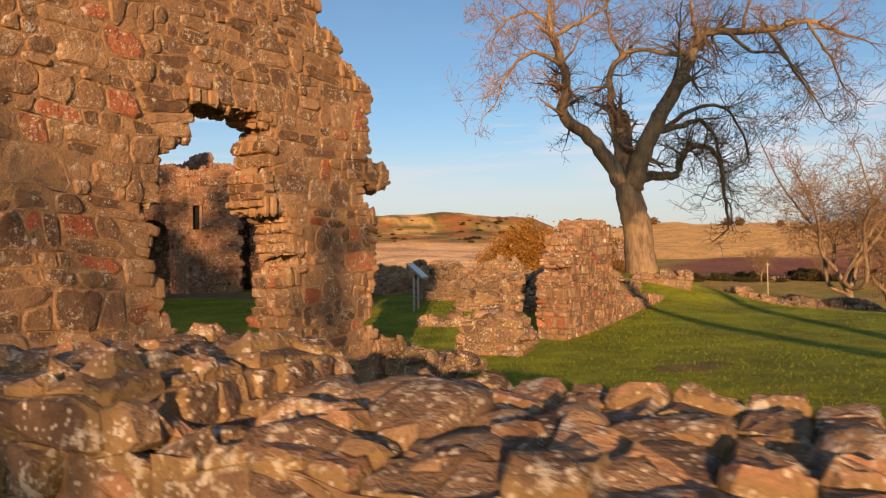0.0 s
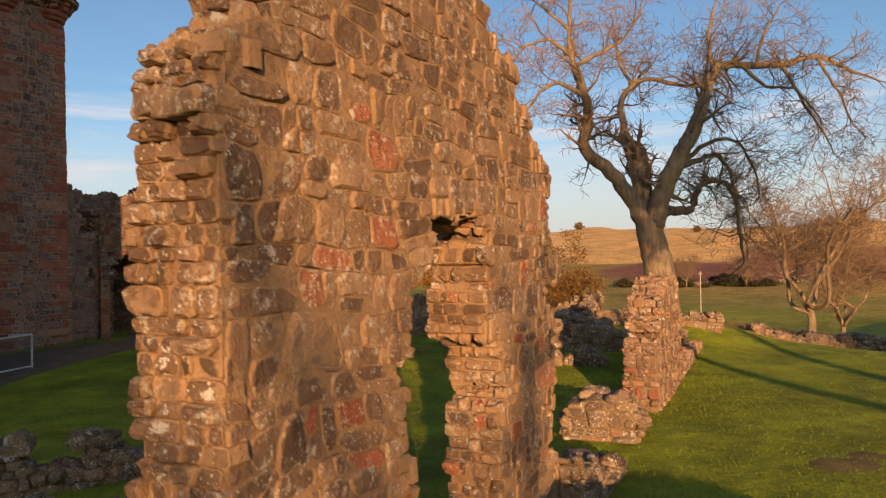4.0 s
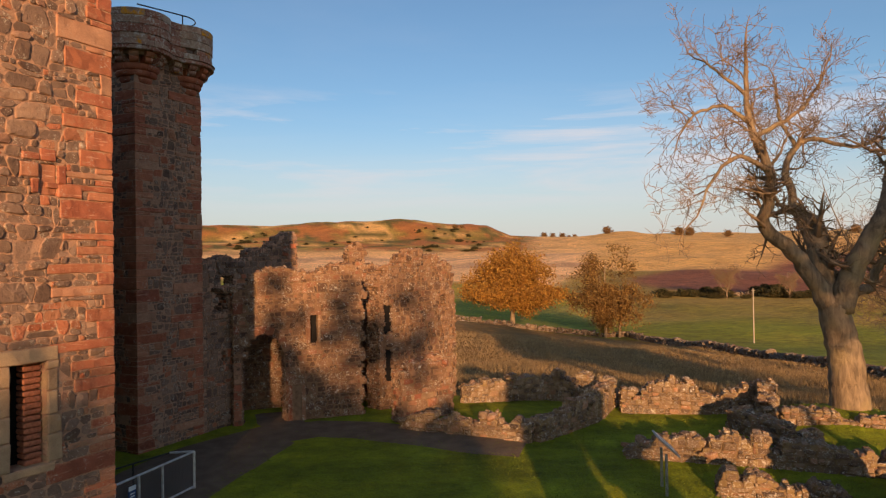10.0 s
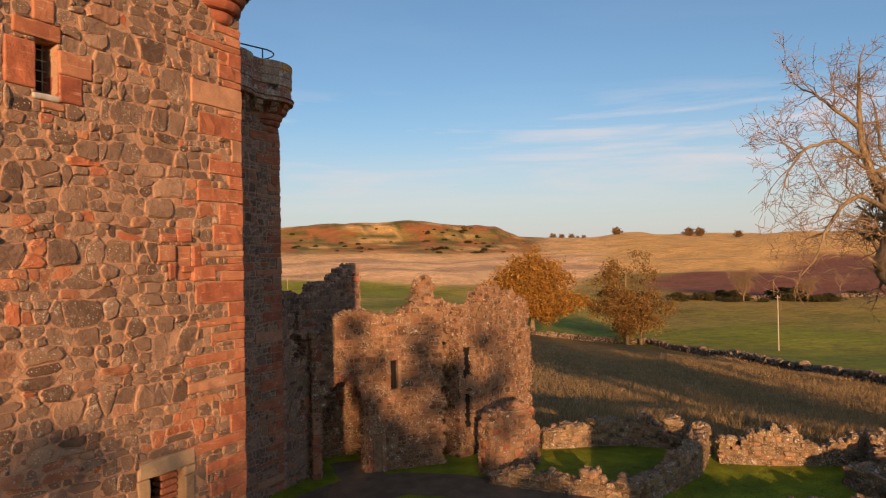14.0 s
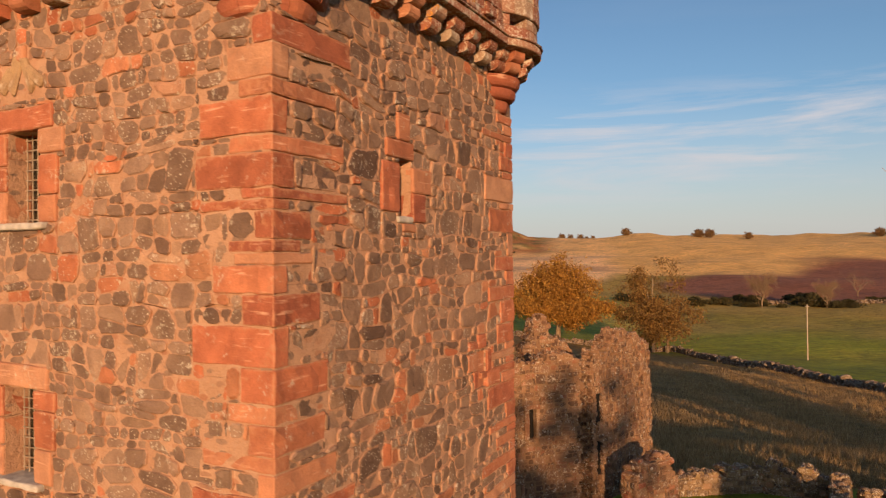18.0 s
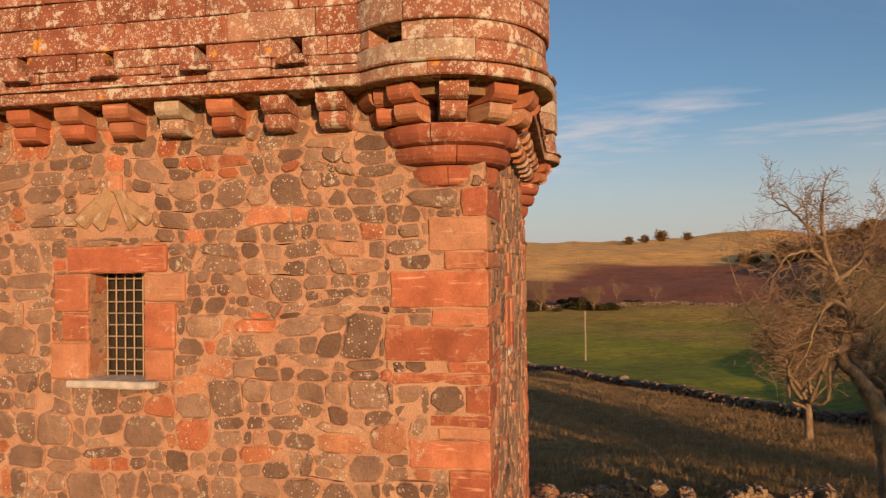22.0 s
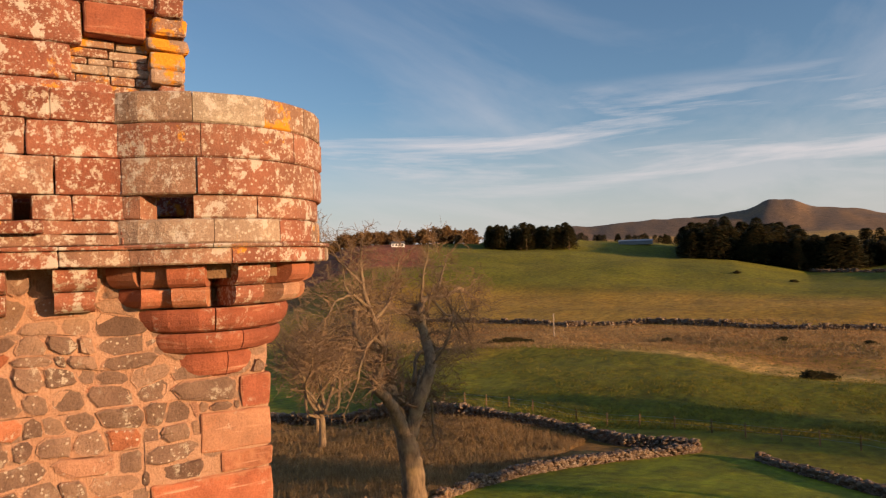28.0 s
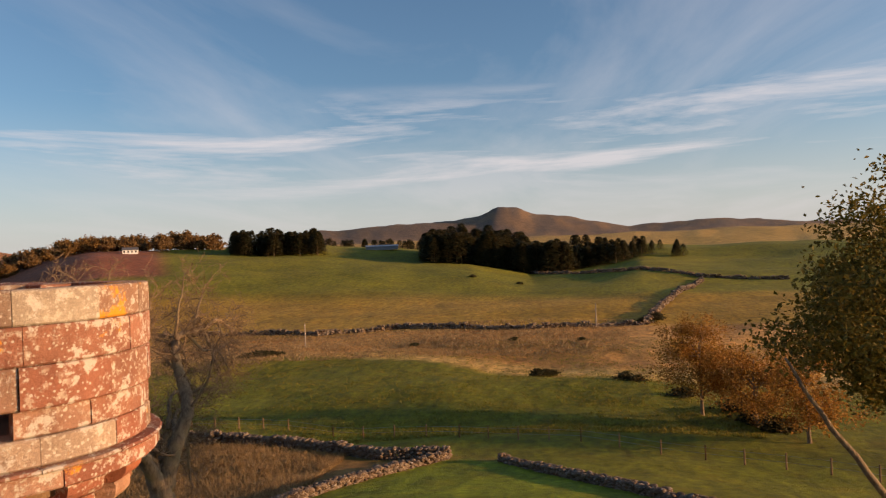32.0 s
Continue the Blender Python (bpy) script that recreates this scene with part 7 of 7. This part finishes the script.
lime = leafy_tree(8.0, -5.4, 16.5, 12.0, 334, LEAF_OLIVE, "lime_tree", "tall dark half-leaved tree beside the castle lawn", 62000, 0.11, 0.34, 0.40, fill=120)
# unseen copy, added to throw shade over the rough grass
for x, y, k in ((16.5, -15.0, 1.05),):
    t = copy_thing(lime, pose(x, y, height_at(x, y) - 0.1, 0, 0, 50 * x))
    t.scale = (k, k, k)
snag = Bag()
limb(snag, [(-0.2, 0.2, 2.2), (-3.2, 3.2, 4.0), (-4.2, 5.2, 6.4), (-4.5, 6.4, 8.1), (-4.6, 7.2, 9.5)], 0.19, 0.035, 9, 0.03, random.Random(3))
snag.done("dead_limb", BARK, lime, "bare dead limb", True)
rr = random.Random(5)
for x, y, h in ((*at_az(-33.5, 330, -12, 6), 9.0), (*at_az(-36.5, 320, -12, 6), 7.0)):
    big_tree(x, y, height_at(x, y) - 0.1, "bare_tree", "small bare tree before the ploughed field", spread_limbs(rr, h, 6, h * 0.5, h * 0.25), 0.2, [(0, 0, -0.3), (0, 0, 1), (0, 0, h * 0.25)], 66, per=6, length=h * 0.3, kids=(5, 4, 3))

# farm buildings far off


def house(name, x, y, w, d, h, roof, rz, label, wall_mat, roof_mat, windows):
    e = thing(name, x, y, height_at(x, y) - 0.3, rz, label, "building")
    solid("wall", *box(-w / 2, -d / 2, 0, w / 2, d / 2, h), wall_mat, e)
    v = [(-w / 2 - 0.3, -d / 2 - 0.3, h), (w / 2 + 0.3, -d / 2 - 0.3, h), (w / 2 + 0.3, d / 2 + 0.3, h), (-w / 2 - 0.3, d / 2 + 0.3, h), (-w / 2 - 0.3, 0, h + roof), (w / 2 + 0.3, 0, h + roof)]
    solid("roof", v, [(0, 1, 5, 4), (2, 3, 4, 5), (0, 4, 3), (1, 2, 5), (0, 3, 2, 1)], roof_mat, e)
    for i in range(windows):
        s = -w / 2 + (i + 0.5) * w / windows
        solid("window", *box(s - 0.5, -d / 2 - 0.03, 1.0, s + 0.5, -d / 2 + 0.1, 2.2), GLASS, e)


house("white_cottage", *at_az(-55.9, 478, RX, RY), 9, 5, 2.6, 1.8, -60, "far white cottage among woodland", WHITE, plain("slate_roof", (0.10, 0.10, 0.11), 0.7), 4)
house("farm_shed", *at_az(-75.6, 520, RX, RY), 24, 8, 2.6, 1.2, -78, "long pale grey farm shed behind the hill", plain("shed_sheeting", (0.20, 0.21, 0.23), 0.6), plain("shed_roof", (0.30, 0.32, 0.35), 0.5), 0)

# ---- path by the gate ----


def strip(name, pts, w0, w1, material, label):
    verts, faces = [], []
    for i, (x, y) in enumerate(pts):
        a, b = pts[max(i - 1, 0)], pts[min(i + 1, len(pts) - 1)]
        d = Vector((b[0] - a[0], b[1] - a[1])).normalized()
        w = w0 + (w1 - w0) * smooth_step(0.3, 0.6, i / (len(pts) - 1))
        for k in range(7):
            o = (k / 6 - 0.5) * (w + 0.15 * noise.noise(Vector((x, y, k))))
            px, py = x - d.y * o, y + d.x * o
            verts.append((px, py, height_at(px, py) + 0.025 - 0.03 * abs(k - 3) / 3 * (abs(k - 3) == 3)))
    for i in range(len(pts) - 1):
        for k in range(6):
            q = i * 7 + k
            faces.append((q, q + 7, q + 8, q + 1))
    return tagged(solid(name, verts, faces, material), label, "path", kind="structure")


def along(pts, step=0.5):
    out = []
    for (x0, y0), (x1, y1) in zip(pts, pts[1:]):
        n = max(1, int(math.hypot(x1 - x0, y1 - y0) / step))
        out += [(x0 + (x1 - x0) * k / n, y0 + (y1 - y0) * k / n) for k in range(n)]
    return out + [pts[-1]]


strip("path", along([(-13.7, 18.6), (-13.0, 21.4), (-12.0, 24.0), (-11.0, 25.8), (-9.6, 26.3), (-8.2, 26.0), (-6.2, 24.95), (-4.6, 23.9), (-3.5, 23.5)]), 3.4, 2.1, PATH_MAT, "worn dark gravel path to the gate arch")
strip("path", along([(-10.7, 26.6), (-11.1, 27.4), (-11.4, 28.6)]), 1.5, 1.5, PATH_MAT, "worn dark gravel path through the gate arch")

# ---- grass ----


def tufts(name, n, where, h0, h1, width, material, label, seed, blades=3, lean=0.35):
    """Blades of grass over a stretch of ground, one mesh."""
    rnd = random.Random(seed)
    V, F = [], []
    while n > 0:
        p = where(rnd)
        if p is None:
            continue
        n -= 1
        x, y = p
        z = height_at(x, y)
        for _ in range(blades):
            a, h = rnd.uniform(0, 6.283), rnd.uniform(h0, h1)
            bx, by = x + rnd.gauss(0, width * 2), y + rnd.gauss(0, width * 2)
            lx, ly = rnd.gauss(0, lean) * h, rnd.gauss(0, lean) * h
            c, s = math.cos(a) * width, math.sin(a) * width
            k = len(V)
            V += [(bx - c, by - s, z - 0.01), (bx + c, by + s, z - 0.01), (bx + lx, by + ly, z + h)]
            F.append((k, k + 1, k + 2))
    return tagged(solid(name, V, F, material), label, "grass", kind="stuff")


def lawn_spot(rnd):
    x, y = rnd.uniform(-6, 16), 2 + 24 * rnd.random() ** 1.3
    if y > court_edge(x) - 0.2:
        return None
    return x, y


def field_spot(rnd):
    y = 26 + 90 * rnd.random() ** 1.7
    x = rnd.uniform(-12, 41)
    if y < court_edge(x) + 0.4 or x > dyke_x(y) - 0.6:
        return None
    if noise.noise(Vector((x * 0.25, y * 0.25, 3))) < rnd.uniform(-0.7, 0.2):
        return None
    return x, y


tufts("lawn_grass", 26000, lawn_spot, 0.02, 0.055, 0.006, BLADE_GREEN, "short green lawn grass", 5, 3)
tufts("rough_grass", 42000, field_spot, 0.18, 0.5, 0.018, BLADE_DRY, "tall dry tussocky grass", 6, 4)
tufts("court_grass", 9000, lambda r: (r.uniform(-12, 6), r.uniform(14, 26)), 0.02, 0.06, 0.008, BLADE_GREEN, "short green court grass", 7, 3)


def pasture_spot(rnd):
    x, y = at_az(rnd.uniform(-48, -108), 52 + 75 * rnd.random() ** 1.3, RX, RY)
    if x < dyke_x(y) + 0.6 or noise.noise(Vector((x * 0.12, y * 0.12, 3))) < rnd.uniform(-0.6, 0.3):
        return None
    return x, y


def bent_spot(rnd):
    x, y = at_az(rnd.uniform(-48, -96), 108 + 66 * rnd.random(), RX, RY)
    return x, y


tufts("pasture_grass", 26000, pasture_spot, 0.08, 0.26, 0.03, BLADE_PASTURE, "tussocky green-gold pasture grass", 8, 3)
tufts("bent_grass", 16000, bent_spot, 0.25, 0.6, 0.06, BLADE_DRY, "tall rusty bent grass on the slope", 9, 3)


def litter_spot(rnd):
    return rnd.uniform(-2, 14), rnd.uniform(4, 24)


rnd = random.Random(44)
bag = Bag()
for _ in range(420):
    x, y = litter_spot(rnd)
    z = height_at(x, y) + 0.035
    a, s = rnd.uniform(0, 6.28), rnd.uniform(0.02, 0.045)
    c, d = math.cos(a) * s, math.sin(a) * s
    bag.add([(x - c, y - d, z), (x + d * 0.6, y - c * 0.6, z + 0.01), (x + c, y + d, z + rnd.uniform(0, 0.03)), (x - d * 0.6, y + c * 0.6, z + 0.01)], [(0, 1, 2, 3)])
tagged(bag.done("fallen_leaves", LEAF_RUST), "scattered fallen brown leaves on the lawn", "leaves", kind="stuff")

# worn earth in the lawn
for ex, ey, er in ((3.76, 11.0, 0.45), (4.4, 11.3, 0.25)):
    vs, fs = [(ex, ey, height_at(ex, ey) + 0.024)], []
    for ring_k, rise in ((0.5, 0.02), (1.0, -0.012)):
        for k in range(16):
            a = k * math.pi / 8
            rr2 = er * ring_k * (1 + 0.35 * noise.noise(Vector((math.cos(a) * 2, math.sin(a) * 2, ex))))
            x, y = ex + 1.5 * rr2 * math.cos(a), ey + rr2 * math.sin(a)
            vs.append((x, y, height_at(x, y) + rise))
    fs = [(0, 1 + k, 1 + (k + 1) % 16) for k in range(16)] + [(1 + k, 17 + k, 17 + (k + 1) % 16, 1 + (k + 1) % 16) for k in range(16)]
    tagged(solid("earth_patch", vs, fs, mortar_material("bare_earth", (0.12, 0.085, 0.03), (0.19, 0.15, 0.04)), smooth=True), "small patch of bare brown earth in the lawn", "earth patch")
